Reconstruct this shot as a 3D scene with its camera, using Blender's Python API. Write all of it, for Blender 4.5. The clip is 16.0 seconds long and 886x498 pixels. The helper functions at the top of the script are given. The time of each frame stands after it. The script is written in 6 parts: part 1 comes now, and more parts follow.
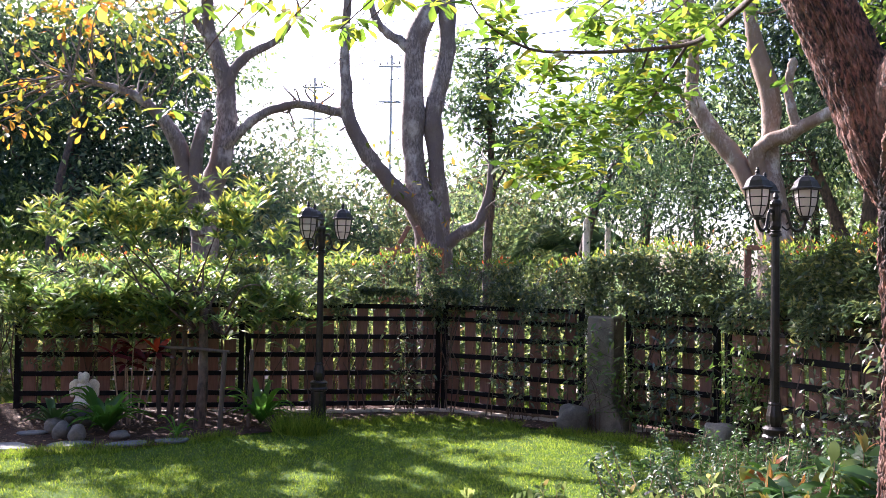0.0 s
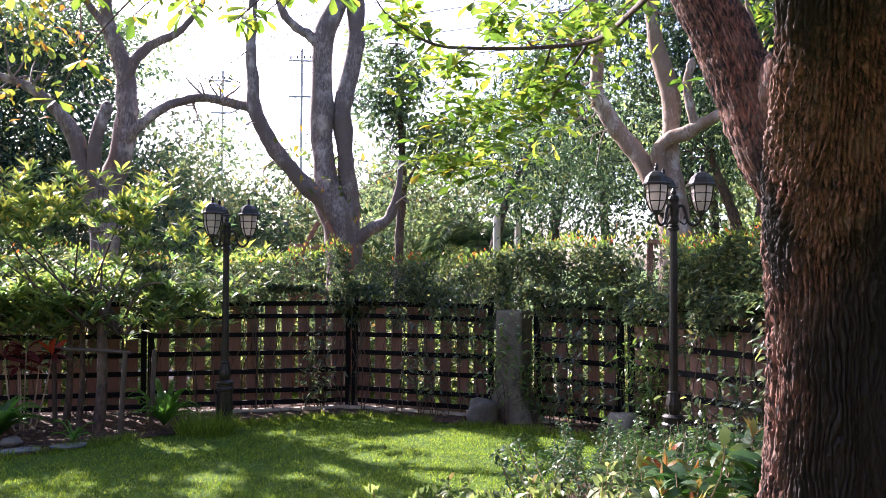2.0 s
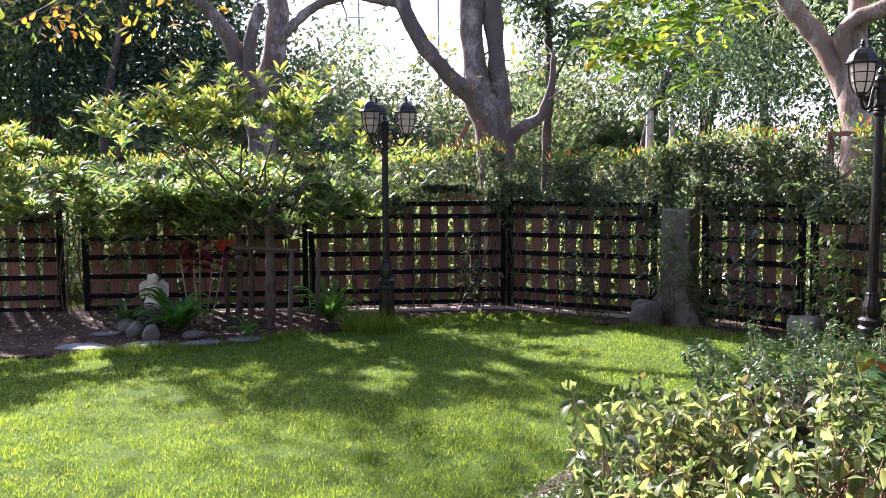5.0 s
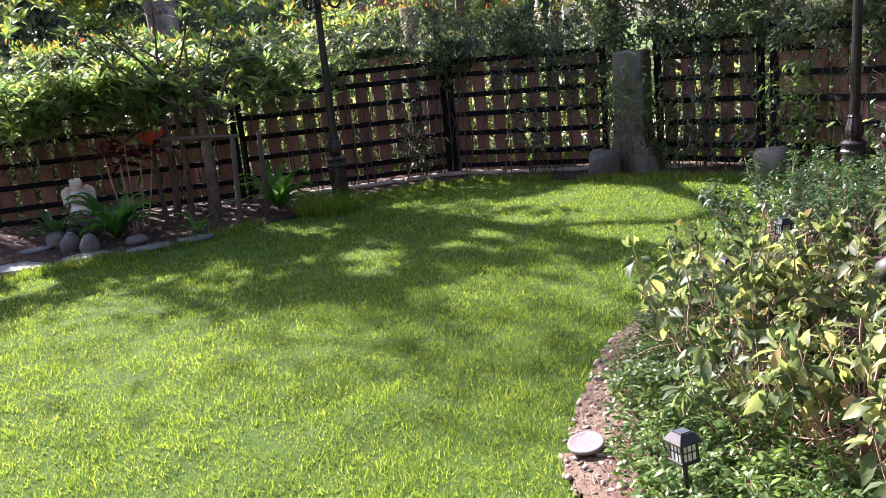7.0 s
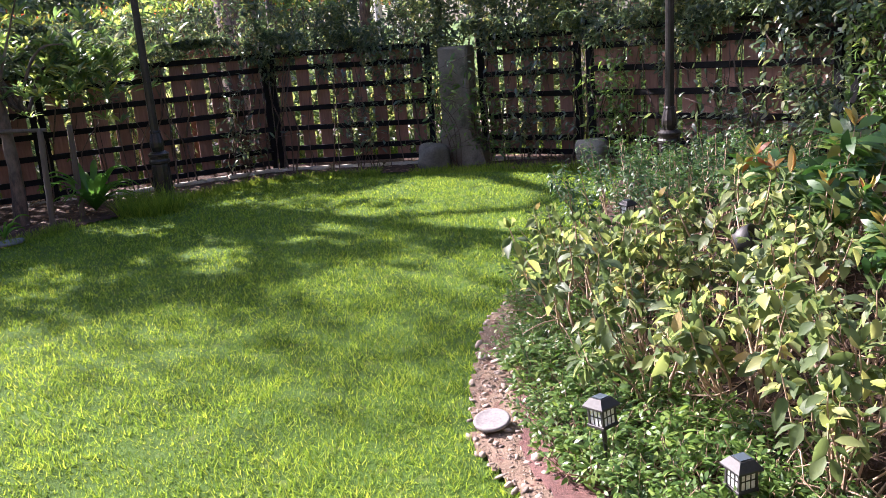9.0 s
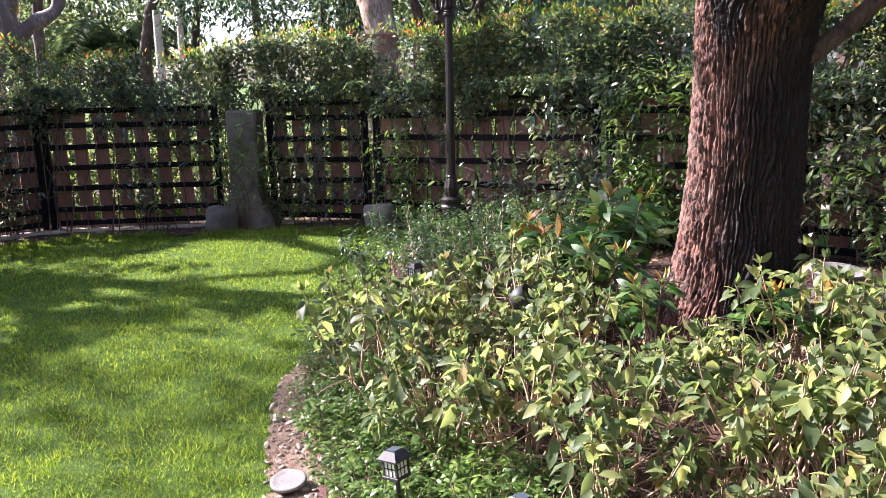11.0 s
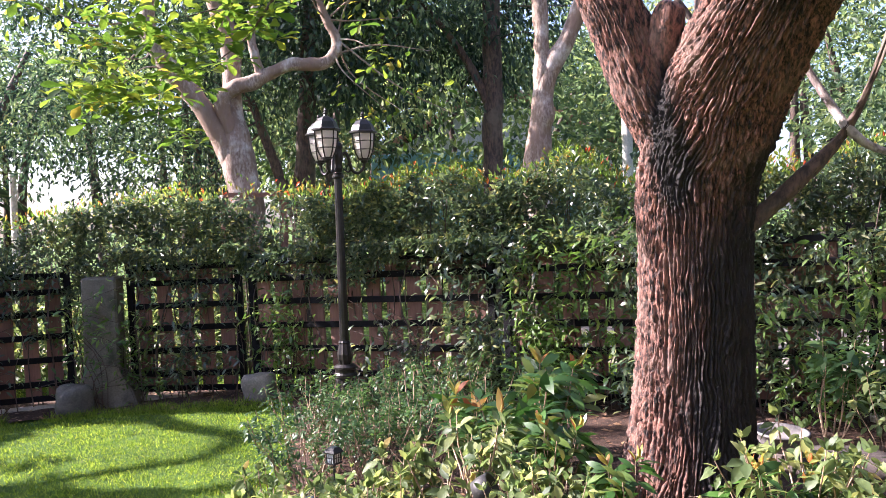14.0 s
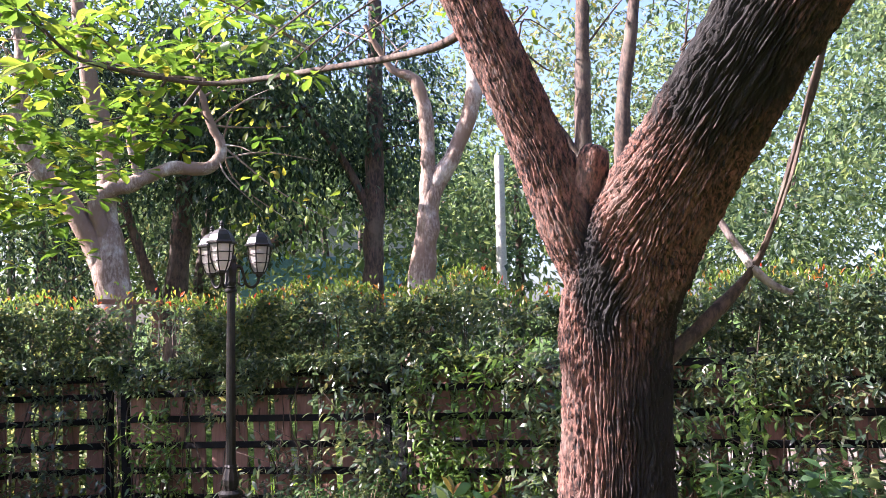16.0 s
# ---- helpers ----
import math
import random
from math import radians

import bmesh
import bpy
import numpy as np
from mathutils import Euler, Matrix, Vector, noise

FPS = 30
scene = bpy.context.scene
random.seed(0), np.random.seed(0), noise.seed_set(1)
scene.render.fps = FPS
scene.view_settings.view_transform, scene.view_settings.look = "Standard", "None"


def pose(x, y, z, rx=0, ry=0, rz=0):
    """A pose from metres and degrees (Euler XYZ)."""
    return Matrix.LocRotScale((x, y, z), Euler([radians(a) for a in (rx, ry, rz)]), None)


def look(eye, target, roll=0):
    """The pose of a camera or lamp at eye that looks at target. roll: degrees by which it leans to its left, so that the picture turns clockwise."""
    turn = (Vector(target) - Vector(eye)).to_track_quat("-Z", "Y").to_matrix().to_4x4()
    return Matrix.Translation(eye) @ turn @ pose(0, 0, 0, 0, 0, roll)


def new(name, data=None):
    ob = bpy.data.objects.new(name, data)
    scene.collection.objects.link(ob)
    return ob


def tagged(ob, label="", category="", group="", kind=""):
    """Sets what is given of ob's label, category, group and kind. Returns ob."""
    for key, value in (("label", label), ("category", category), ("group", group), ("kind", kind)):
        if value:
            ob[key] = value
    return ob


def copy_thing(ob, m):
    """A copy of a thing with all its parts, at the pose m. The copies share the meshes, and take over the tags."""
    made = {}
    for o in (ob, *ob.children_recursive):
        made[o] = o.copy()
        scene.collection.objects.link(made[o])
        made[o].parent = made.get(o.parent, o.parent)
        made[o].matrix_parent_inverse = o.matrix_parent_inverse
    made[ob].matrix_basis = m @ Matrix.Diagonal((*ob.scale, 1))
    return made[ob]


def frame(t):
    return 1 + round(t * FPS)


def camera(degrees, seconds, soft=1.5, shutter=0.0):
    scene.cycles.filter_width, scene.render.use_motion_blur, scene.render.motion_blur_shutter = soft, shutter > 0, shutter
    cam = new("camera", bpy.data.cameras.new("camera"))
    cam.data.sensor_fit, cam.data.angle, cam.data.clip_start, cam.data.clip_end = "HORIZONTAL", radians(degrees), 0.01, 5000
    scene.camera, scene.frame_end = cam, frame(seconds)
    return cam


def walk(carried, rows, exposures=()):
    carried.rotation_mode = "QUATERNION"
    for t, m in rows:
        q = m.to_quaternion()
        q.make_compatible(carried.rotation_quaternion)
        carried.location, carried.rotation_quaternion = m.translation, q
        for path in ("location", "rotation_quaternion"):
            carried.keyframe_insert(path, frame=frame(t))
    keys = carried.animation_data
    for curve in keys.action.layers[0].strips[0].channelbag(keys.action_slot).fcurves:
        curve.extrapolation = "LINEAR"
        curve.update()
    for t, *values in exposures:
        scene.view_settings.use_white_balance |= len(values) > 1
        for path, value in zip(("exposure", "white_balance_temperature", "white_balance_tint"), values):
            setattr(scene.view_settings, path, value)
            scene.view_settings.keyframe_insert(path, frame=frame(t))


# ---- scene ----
cam = camera(55.9, 16.0, 0.55)
PATH = [
    (0, (1.412, -0.748, 1.757), (0.993, 1.207, 1.806), 0.9),
    (0.5, (1.432, -0.743, 1.755), (1.063, 1.222, 1.805), 0.8),
    (1, (1.449, -0.738, 1.757), (1.137, 1.237, 1.804), 0.6),
    (1.5, (1.467, -0.726, 1.757), (1.205, 1.257, 1.799), 0.4),
    (2, (1.475, -0.725, 1.752), (1.257, 1.262, 1.794), 0.4),
    (2.5, (1.494, -0.727, 1.747), (1.313, 1.264, 1.788), 0.5),
    (3, (1.497, -0.718, 1.745), (1.331, 1.275, 1.777), 0.8),
    (3.5, (1.471, -0.715, 1.737), (1.266, 1.275, 1.743), 1.0),
    (4, (1.411, -0.705, 1.731), (1.110, 1.272, 1.695), 1.0),
    (4.5, (1.302, -0.635, 1.700), (0.845, 1.310, 1.598), 0.2),
    (4.7, (1.219, -0.596, 1.669), (0.702, 1.331, 1.540), -0.1),
    (6.8, (0.363, -0.218, 1.602), (0.001, 1.689, 1.121), -5.8),
    (7, (0.271, -0.222, 1.592), (0.01, 1.699, 1.097), -5.5),
    (7.5, (0.096, -0.21, 1.574), (0.016, 1.721, 1.059), -4.5),
    (8, (0.021, -0.136, 1.567), (0.049, 1.794, 1.046), -4.2),
    (8.2, (0.0, -0.11, 1.562), (0.067, 1.818, 1.036), -4.3),
    (10.3, (-0.234, -0.303, 1.494), (0.277, 1.569, 1.01), -1.8),
    (10.5, (-0.212, -0.303, 1.501), (0.359, 1.558, 1.038), -1.4),
    (11, (-0.168, -0.307, 1.566), (0.549, 1.516, 1.161), -1.1),
    (11.5, (-0.159, -0.314, 1.61), (0.688, 1.465, 1.269), -1.8),
    (12, (-0.16, -0.27, 1.642), (0.792, 1.467, 1.363), -3.3),
    (12.5, (-0.209, -0.267, 1.653), (0.839, 1.42, 1.417), -4.7),
    (13, (-0.293, -0.181, 1.63), (0.769, 1.503, 1.436), -4.8),
    (13.5, (-0.401, 0.025, 1.639), (0.644, 1.723, 1.49), -3.8),
    (14, (-0.504, 0.253, 1.697), (0.593, 1.923, 1.627), -2.0),
    (14.5, (-0.553, 0.38, 1.734), (0.615, 2.003, 1.745), -0.2),
    (15, (-0.582, 0.39, 1.775), (0.655, 1.961, 1.839), 0.7),
    (15.5, (-0.667, 0.449, 1.827), (0.649, 1.95, 1.947), -0.2),
    (16, (-0.729, 0.497, 1.849), (0.634, 1.952, 2.01), -1.1),
]
walk(cam, [(t, look(eye, target, roll)) for t, eye, target, roll in PATH], [(0, 2.38, 5720, 28), (12.0, 2.38, 5720, 28), (13.0, 2.48, 5760, 28), (15.0, 2.58, 5760, 28), (16, 2.46, 5740, 28)])

# ---- light ----
SUN_AZ, SUN_EL = -47.0, 34.0          # degrees from +y towards +x, and above the horizon
SUN_DIR = Vector((math.sin(radians(SUN_AZ)) * math.cos(radians(SUN_EL)), math.cos(radians(SUN_AZ)) * math.cos(radians(SUN_EL)), math.sin(radians(SUN_EL))))
world = bpy.data.worlds.new("sky")
scene.world = world
world.use_nodes = True
sky = world.node_tree.nodes.new("ShaderNodeTexSky")
sky.sky_type, sky.sun_disc = "NISHITA", False
sky.sun_elevation, sky.sun_rotation = radians(SUN_EL), radians(SUN_AZ)
sky.dust_density, sky.air_density = 3.0, 0.8
world.node_tree.links.new(sky.outputs[0], world.node_tree.nodes["Background"].inputs[0])
world.node_tree.nodes["Background"].inputs[1].default_value = 0.09
sun = new("sun", bpy.data.lights.new("sun", "SUN"))
sun.data.energy, sun.data.angle, sun.data.color = 4.7, radians(0.9), (1.0, 0.90, 0.75)
sun.matrix_world = look(tuple(SUN_DIR * 30), (0, 0, 0))

# ---- small tools ----
RNG = np.random.default_rng(11)


def hash3(i, j, k):
    n = (i * 73856093) ^ (j * 19349663) ^ (k * 83492791)
    n = (n ^ (n >> 13)) * 1274126177
    return ((n ^ (n >> 16)) & 0xFFFF) / 65535.0


def vnoise(p):
    """Smooth value noise, 0 to 1, at points (n, 3)."""
    i = np.floor(p).astype(np.int64)
    f = p - i
    f = f * f * (3 - 2 * f)
    out = 0
    for a in (0, 1):
        for b in (0, 1):
            for c in (0, 1):
                wgt = (f[:, 0] if a else 1 - f[:, 0]) * (f[:, 1] if b else 1 - f[:, 1]) * (f[:, 2] if c else 1 - f[:, 2])
                out = out + wgt * hash3(i[:, 0] + a, i[:, 1] + b, i[:, 2] + c)
    return out


def smoothstep(a, b, x):
    t = np.clip((x - a) / (b - a), 0, 1)
    return t * t * (3 - 2 * t)


def ground_z(x, y):
    """Height of the ground: a mound round the old tree, rising a little towards the side fence."""
    x, y = np.asarray(x, float), np.asarray(y, float)
    z = 0.33 * np.exp(-(((x - 2.85) / 1.15) ** 2 + ((y - 3.0) / 1.15) ** 2))
    z = z + 0.13 * smoothstep(2.2, 5.2, x) - 0.08 * smoothstep(7.8, 9.3, y) * (1 - smoothstep(1.0, 2.6, x))
    return z


def gz(x, y):
    return float(ground_z(x, y))


def build(name, verts, faces, mat, parent=None, label="", smooth=True, place=None):
    """One mesh object from arrays: verts (n, 3), faces a list of (m, 3) or (m, 4) arrays."""
    me = bpy.data.meshes.new(name)
    verts = np.asarray(verts, np.float32)
    faces = [np.asarray(f, np.int32) for f in faces if len(f)]
    me.vertices.add(len(verts))
    me.vertices.foreach_set("co", verts.ravel())
    loops = np.concatenate([f.ravel() for f in faces])
    sizes = np.concatenate([np.full(len(f), f.shape[1], np.int32) for f in faces])
    starts = np.concatenate([[0], np.cumsum(sizes)[:-1]]).astype(np.int32)
    me.loops.add(len(loops))
    me.loops.foreach_set("vertex_index", loops.astype(np.int32))
    me.polygons.add(len(sizes))
    me.polygons.foreach_set("loop_start", starts)
    me.polygons.foreach_set("loop_total", sizes)
    me.polygons.foreach_set("use_smooth", np.full(len(sizes), smooth, bool))
    me.update(calc_edges=True)
    me.materials.append(mat)
    ob = new(name, me)
    if parent is not None:
        ob.parent = parent
    if place is not None:
        ob.matrix_basis = place
    return tagged(ob, label=label)


def stuff_part(name, verts, faces, mat, parent=None, label=""):
    """A part of many fine stems that nobody could count."""
    return tagged(build("stem_tangle", verts, faces, mat, parent, label), kind="stuff")


def part(name, bm, mat, parent=None, label="", place=None, smooth=False):
    """A bmesh as one mesh object under a thing or a part."""
    me = bpy.data.meshes.new(name)
    bmesh.ops.recalc_face_normals(bm, faces=bm.faces)
    for f in bm.faces:
        f.smooth = smooth
    bm.to_mesh(me)
    bm.free()
    me.materials.append(mat)
    ob = new(name, me)
    if parent is not None:
        ob.parent = parent
    if place is not None:
        ob.matrix_basis = place
    return tagged(ob, label=label)


def thing(name, m, label, category, group="", kind=""):
    ob = new(name)
    ob.empty_display_size = 0.1
    ob.matrix_basis = m
    return tagged(ob, label, category, group, kind)


def bm_box(sx, sy, sz, bevel=0.0, centre=(0, 0, 0)):
    bm = bmesh.new()
    bmesh.ops.create_cube(bm, size=1)
    bmesh.ops.scale(bm, vec=(sx, sy, sz), verts=bm.verts)
    if bevel:
        bmesh.ops.bevel(bm, geom=list(bm.edges), offset=bevel, segments=1, affect="EDGES")
    bmesh.ops.translate(bm, vec=centre, verts=bm.verts)
    return bm


def bm_turned(profile, sides=16, flute=0.0):
    """A lathe form from (radius, height) pairs. flute: share by which every second meridian is drawn in."""
    bm = bmesh.new()
    rings = []
    for r, z in profile:
        rings.append([bm.verts.new(((r * (1 - (flute if k % 2 else 0))) * math.cos(2 * math.pi * k / sides),
                                    (r * (1 - (flute if k % 2 else 0))) * math.sin(2 * math.pi * k / sides), z)) for k in range(sides)])
    for a, b in zip(rings, rings[1:]):
        for k in range(sides):
            bm.faces.new((a[k], a[(k + 1) % sides], b[(k + 1) % sides], b[k]))
    bm.faces.new(rings[0][::-1])
    bm.faces.new(rings[-1])
    return bm


def spline(pts, n):
    """n points along a smooth curve through pts (any number of columns)."""
    p = np.asarray(pts, float)
    p = np.vstack([2 * p[0] - p[1], p, 2 * p[-1] - p[-2]])
    s = np.linspace(0, len(p) - 3 - 1e-6, n)
    i = s.astype(int)
    t = (s - i)[:, None]
    a, b, c, d = p[i], p[i + 1], p[i + 2], p[i + 3]
    return 0.5 * (2 * b + (c - a) * t + (2 * a - 5 * b + 4 * c - d) * t ** 2 + (3 * b - 3 * c + d - a) * t ** 3)


def tube(pts, rings=12, sides=8, rough=0.0, seed=0):
    """A tapered limb along pts of (x, y, z, radius): verts and quads."""
    c = spline(pts, rings)
    xyz, rad = c[:, :3], np.maximum(c[:, 3], 0.001)
    tan = np.gradient(xyz, axis=0)
    tan /= np.linalg.norm(tan, axis=1)[:, None]
    ref = np.array([0.31, 0.95, 0.05]) if abs(tan[0, 1]) < 0.8 else np.array([1.0, 0.1, 0.0])
    u = np.cross(tan, ref)
    u /= np.linalg.norm(u, axis=1)[:, None]
    w = np.cross(tan, u)
    a = np.linspace(0, 2 * np.pi, sides, endpoint=False)
    ring = u[:, None] * np.cos(a)[None, :, None] + w[:, None] * np.sin(a)[None, :, None]
    k = np.ones((rings, sides))
    if rough:
        q = (xyz[:, None] + ring * rad[:, None, None]).reshape(-1, 3)
        k = k + rough * (vnoise(q * (1.1 / rad.max()) + seed * 7.3) - 0.5).reshape(rings, sides) * 2
    v = (xyz[:, None] + ring * (rad[:, None] * k)[..., None]).reshape(-1, 3)
    i = np.arange(rings - 1)[:, None] * sides
    j = np.arange(sides)[None]
    j2 = (j + 1) % sides
    return v, np.stack([i + j, i + j2, i + sides + j2, i + sides + j], -1).reshape(-1, 4)


def joined(pieces):
    vs, fs, n = [], [], 0
    for v, f in pieces:
        vs.append(v)
        fs.append(np.asarray(f) + n)
        n += len(v)
    return np.vstack(vs), np.vstack(fs)


def unit(v):
    return v / np.maximum(np.linalg.norm(v, axis=-1, keepdims=True), 1e-9)


# leaf shapes: along, across, lift; then faces
LEAF_SMALL = (np.array([(0, 0, 0), (0.5, -0.5, 0.07), (0.5, 0.5, 0.07), (1, 0, -0.1)]), [np.array([(0, 1, 3), (0, 3, 2)])])
LEAF_LONG = (np.array([(0, 0, 0), (0.35, -0.45, 0.05), (0.35, 0.45, 0.05), (0.72, -0.36, -0.02), (0.72, 0.36, -0.02), (1, 0, -0.16)]),
             [np.array([(0, 1, 2), (3, 5, 4)]), np.array([(1, 3, 4, 2)])])
LEAF_BROAD = (np.array([(0, 0, 0), (0.22, -0.36, 0.06), (0.24, 0, 0), (0.22, 0.36, 0.06), (0.58, -0.5, 0.05), (0.6, 0, -0.03), (0.58, 0.5, 0.05),
                        (0.86, -0.24, -0.08), (0.86, 0.24, -0.08), (1.04, 0, -0.2)]),
              [np.array([(0, 1, 2), (0, 2, 3), (7, 9, 5), (5, 9, 8), (4, 7, 5), (5, 8, 6)]), np.array([(1, 4, 5, 2), (2, 5, 6, 3)])])
LEAF_OBOVATE = (np.array([(0, 0, 0), (0.34, -0.24, 0.035), (0.36, 0, 0), (0.34, 0.24, 0.035), (0.68, -0.48, 0.05), (0.7, 0, -0.02), (0.68, 0.48, 0.05),
                          (0.9, -0.34, 0.0), (0.9, 0.34, 0.0), (1, 0, -0.1)]),
                [np.array([(0, 1, 2), (0, 2, 3), (7, 9, 5), (5, 9, 8), (4, 7, 5), (5, 8, 6)]), np.array([(1, 4, 5, 2), (2, 5, 6, 3)])])


def leaf_arrays(pos, along, up, length, width, shape):
    """Verts and faces of many leaves."""
    form, faces = shape
    pos, along = np.asarray(pos, float), unit(np.asarray(along, float))
    side = unit(np.cross(along, up))
    nor = np.cross(side, along)
    length, width = np.broadcast_to(length, len(pos)), np.broadcast_to(width, len(pos))
    v = (pos[:, None] + along[:, None] * (form[None, :, 0:1] * length[:, None, None]) + side[:, None] * (form[None, :, 1:2] * width[:, None, None])
         + nor[:, None] * (form[None, :, 2:3] * length[:, None, None]))
    base = (np.arange(len(pos)) * len(form))[:, None, None]
    return v.reshape(-1, 3), [(base + f[None]).reshape(-1, f.shape[1]) for f in faces]


def leaves(name, pos, along, up, length, width, mat, parent=None, label="", shape=LEAF_SMALL):
    v, f = leaf_arrays(pos, along, up, length, width, shape)
    if parent is not None:
        return tagged(build(name, v, f, mat, parent, label, smooth=shape is not LEAF_SMALL), kind="stuff")
    return build(name, v, f, mat, parent, label, smooth=False)


def rand_unit(rng, n):
    return unit(rng.normal(size=(n, 3)))


def clumped(rng, centres, radii, clumps, per, spread):
    """Leaf places in clumps on the outer part of ellipsoids: places and the way out from each clump's middle."""
    out, way = [], []
    for c, r in zip(centres, radii):
        r = np.asarray(r, float)
        n = max(1, int(clumps * (r[0] * r[1] + r[0] * r[2] + r[1] * r[2]) / 3))
        d = rand_unit(rng, n)
        q = np.asarray(c) + d * r * (0.35 + 0.75 * rng.random((n, 1)) ** 0.6)
        off = rng.normal(size=(n, per, 3)) * spread * (0.5 + rng.random((n, 1, 1)))
        off[:, :, 2] *= 0.7
        out.append((q[:, None] + off).reshape(-1, 3))
        way.append((unit(off) * 0.7 + d[:, None] * 0.5).reshape(-1, 3))
    return np.vstack(out), np.vstack(way)


def outward(rng, way, droop=0.3, wild=0.6):
    a = unit(way + rng.normal(size=way.shape) * wild - np.array([0, 0, droop]))
    up = unit(np.array([0, 0, 1.0]) + rng.normal(size=way.shape) * 0.45)
    return a, up


# ---- materials ----
def nodes_of(name):
    m = bpy.data.materials.new(name)
    m.use_nodes = True
    nt = m.node_tree
    return m, nt, nt.nodes["Principled BSDF"], nt.nodes["Material Output"]


def ramp(nt, stops, src):
    r = nt.nodes.new("ShaderNodeValToRGB")
    r.color_ramp.elements[0].position, r.color_ramp.elements[0].color = stops[0][0], (*stops[0][1], 1)
    r.color_ramp.elements[1].position, r.color_ramp.elements[1].color = stops[-1][0], (*stops[-1][1], 1)
    for p, c in stops[1:-1]:
        e = r.color_ramp.elements.new(p)
        e.color = (*c, 1)
    nt.links.new(src, r.inputs[0])
    return r.outputs[0]


def noise_tex(nt, scale, detail=4.0, rough=0.55, stretch=None):
    geo = nt.nodes.new("ShaderNodeNewGeometry")
    n = nt.nodes.new("ShaderNodeTexNoise")
    n.inputs["Scale"].default_value, n.inputs["Detail"].default_value, n.inputs["Roughness"].default_value = scale, detail, rough
    src = geo.outputs["Position"]
    if stretch:
        mp = nt.nodes.new("ShaderNodeMapping")
        mp.inputs["Scale"].default_value = stretch
        nt.links.new(src, mp.inputs[0])
        src = mp.outputs[0]
    nt.links.new(src, n.inputs["Vector"])
    return n.outputs[0]


def mixed(nt, a, b, fac, how="MIX"):
    m = nt.nodes.new("ShaderNodeMixRGB")
    m.blend_type = how
    for k, v in ((0, fac), (1, a), (2, b)):
        if isinstance(v, (int, float)):
            m.inputs[k].default_value = v
        elif isinstance(v, tuple):
            m.inputs[k].default_value = (*v, 1)
        else:
            nt.links.new(v, m.inputs[k])
    return m.outputs[0]


def bumped(nt, bsdf, height, strength=0.4, distance=0.01):
    b = nt.nodes.new("ShaderNodeBump")
    b.inputs["Strength"].default_value, b.inputs["Distance"].default_value = strength, distance
    nt.links.new(height, b.inputs["Height"])
    nt.links.new(b.outputs[0], bsdf.inputs["Normal"])


def leaf_mat(name, stops, glow=0.42, rough=0.38, gain=1.5, warm=(1.0, 1.0, 0.72), wide=0, shine=0.45):
    """Foliage: each leaf takes its own colour from stops; light passes through it, yellower than what it reflects."""
    m, nt, bsdf, out = nodes_of(name)
    geo = nt.nodes.new("ShaderNodeNewGeometry")
    own = ramp(nt, stops, geo.outputs["Random Per Island"])
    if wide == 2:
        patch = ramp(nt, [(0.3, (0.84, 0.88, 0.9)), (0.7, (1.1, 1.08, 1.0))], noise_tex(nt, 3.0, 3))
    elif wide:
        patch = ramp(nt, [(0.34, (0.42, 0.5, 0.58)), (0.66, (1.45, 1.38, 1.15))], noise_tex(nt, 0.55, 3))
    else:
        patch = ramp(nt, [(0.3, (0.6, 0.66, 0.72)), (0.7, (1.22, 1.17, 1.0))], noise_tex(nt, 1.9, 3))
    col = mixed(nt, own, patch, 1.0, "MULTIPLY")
    nt.links.new(col, bsdf.inputs["Base Color"])
    bsdf.inputs["Roughness"].default_value = rough
    bsdf.inputs["Specular IOR Level"].default_value = shine
    tr = nt.nodes.new("ShaderNodeBsdfTranslucent")
    warmed = mixed(nt, col, tuple(min(1.0, c) for c in warm), 1.0, "MULTIPLY")
    g = nt.nodes.new("ShaderNodeVectorMath")
    g.operation = "SCALE"
    g.inputs["Scale"].default_value = gain
    nt.links.new(warmed, g.inputs[0])
    nt.links.new(g.outputs[0], tr.inputs["Color"])
    mx = nt.nodes.new("ShaderNodeMixShader")
    mx.inputs[0].default_value = glow
    nt.links.new(bsdf.outputs[0], mx.inputs[1])
    nt.links.new(tr.outputs[0], mx.inputs[2])
    nt.links.new(mx.outputs[0], out.inputs["Surface"])
    return m


def surface_mat(name, a, b, scale=3.0, fine=40.0, rough=0.8, bump=0.4, dist=0.006, metal=0.0, spots=None, stretch=None, own=0.0):
    """Two colours in patches, fine grain, relief; own: variation from object to object."""
    m, nt, bsdf, out = nodes_of(name)
    big = ramp(nt, [(0.3, a), (0.7, b)], noise_tex(nt, scale, 5, 0.6, stretch))
    grain_src = noise_tex(nt, fine, 5, 0.65, stretch)
    grain = ramp(nt, [(0.25, (0.66, 0.66, 0.66)), (0.75, (1.25, 1.25, 1.25))], grain_src)
    col = mixed(nt, big, grain, 1.0, "MULTIPLY")
    if spots:
        mask = ramp(nt, [(0.56, (0, 0, 0)), (0.68, (1, 1, 1))], noise_tex(nt, spots[1], 4, 0.6))
        col = mixed(nt, col, spots[0], mask)
    if own:
        oi = nt.nodes.new("ShaderNodeObjectInfo")
        col = mixed(nt, col, ramp(nt, [(0.0, (1 - own,) * 3), (1.0, (1 + own,) * 3)], oi.outputs["Random"]), 1.0, "MULTIPLY")
    nt.links.new(col, bsdf.inputs["Base Color"])
    bsdf.inputs["Roughness"].default_value, bsdf.inputs["Metallic"].default_value = rough, metal
    bsdf.inputs["Specular IOR Level"].default_value = 0.2 if rough > 0.9 else 0.5
    bumped(nt, bsdf, grain_src, bump, dist)
    return m


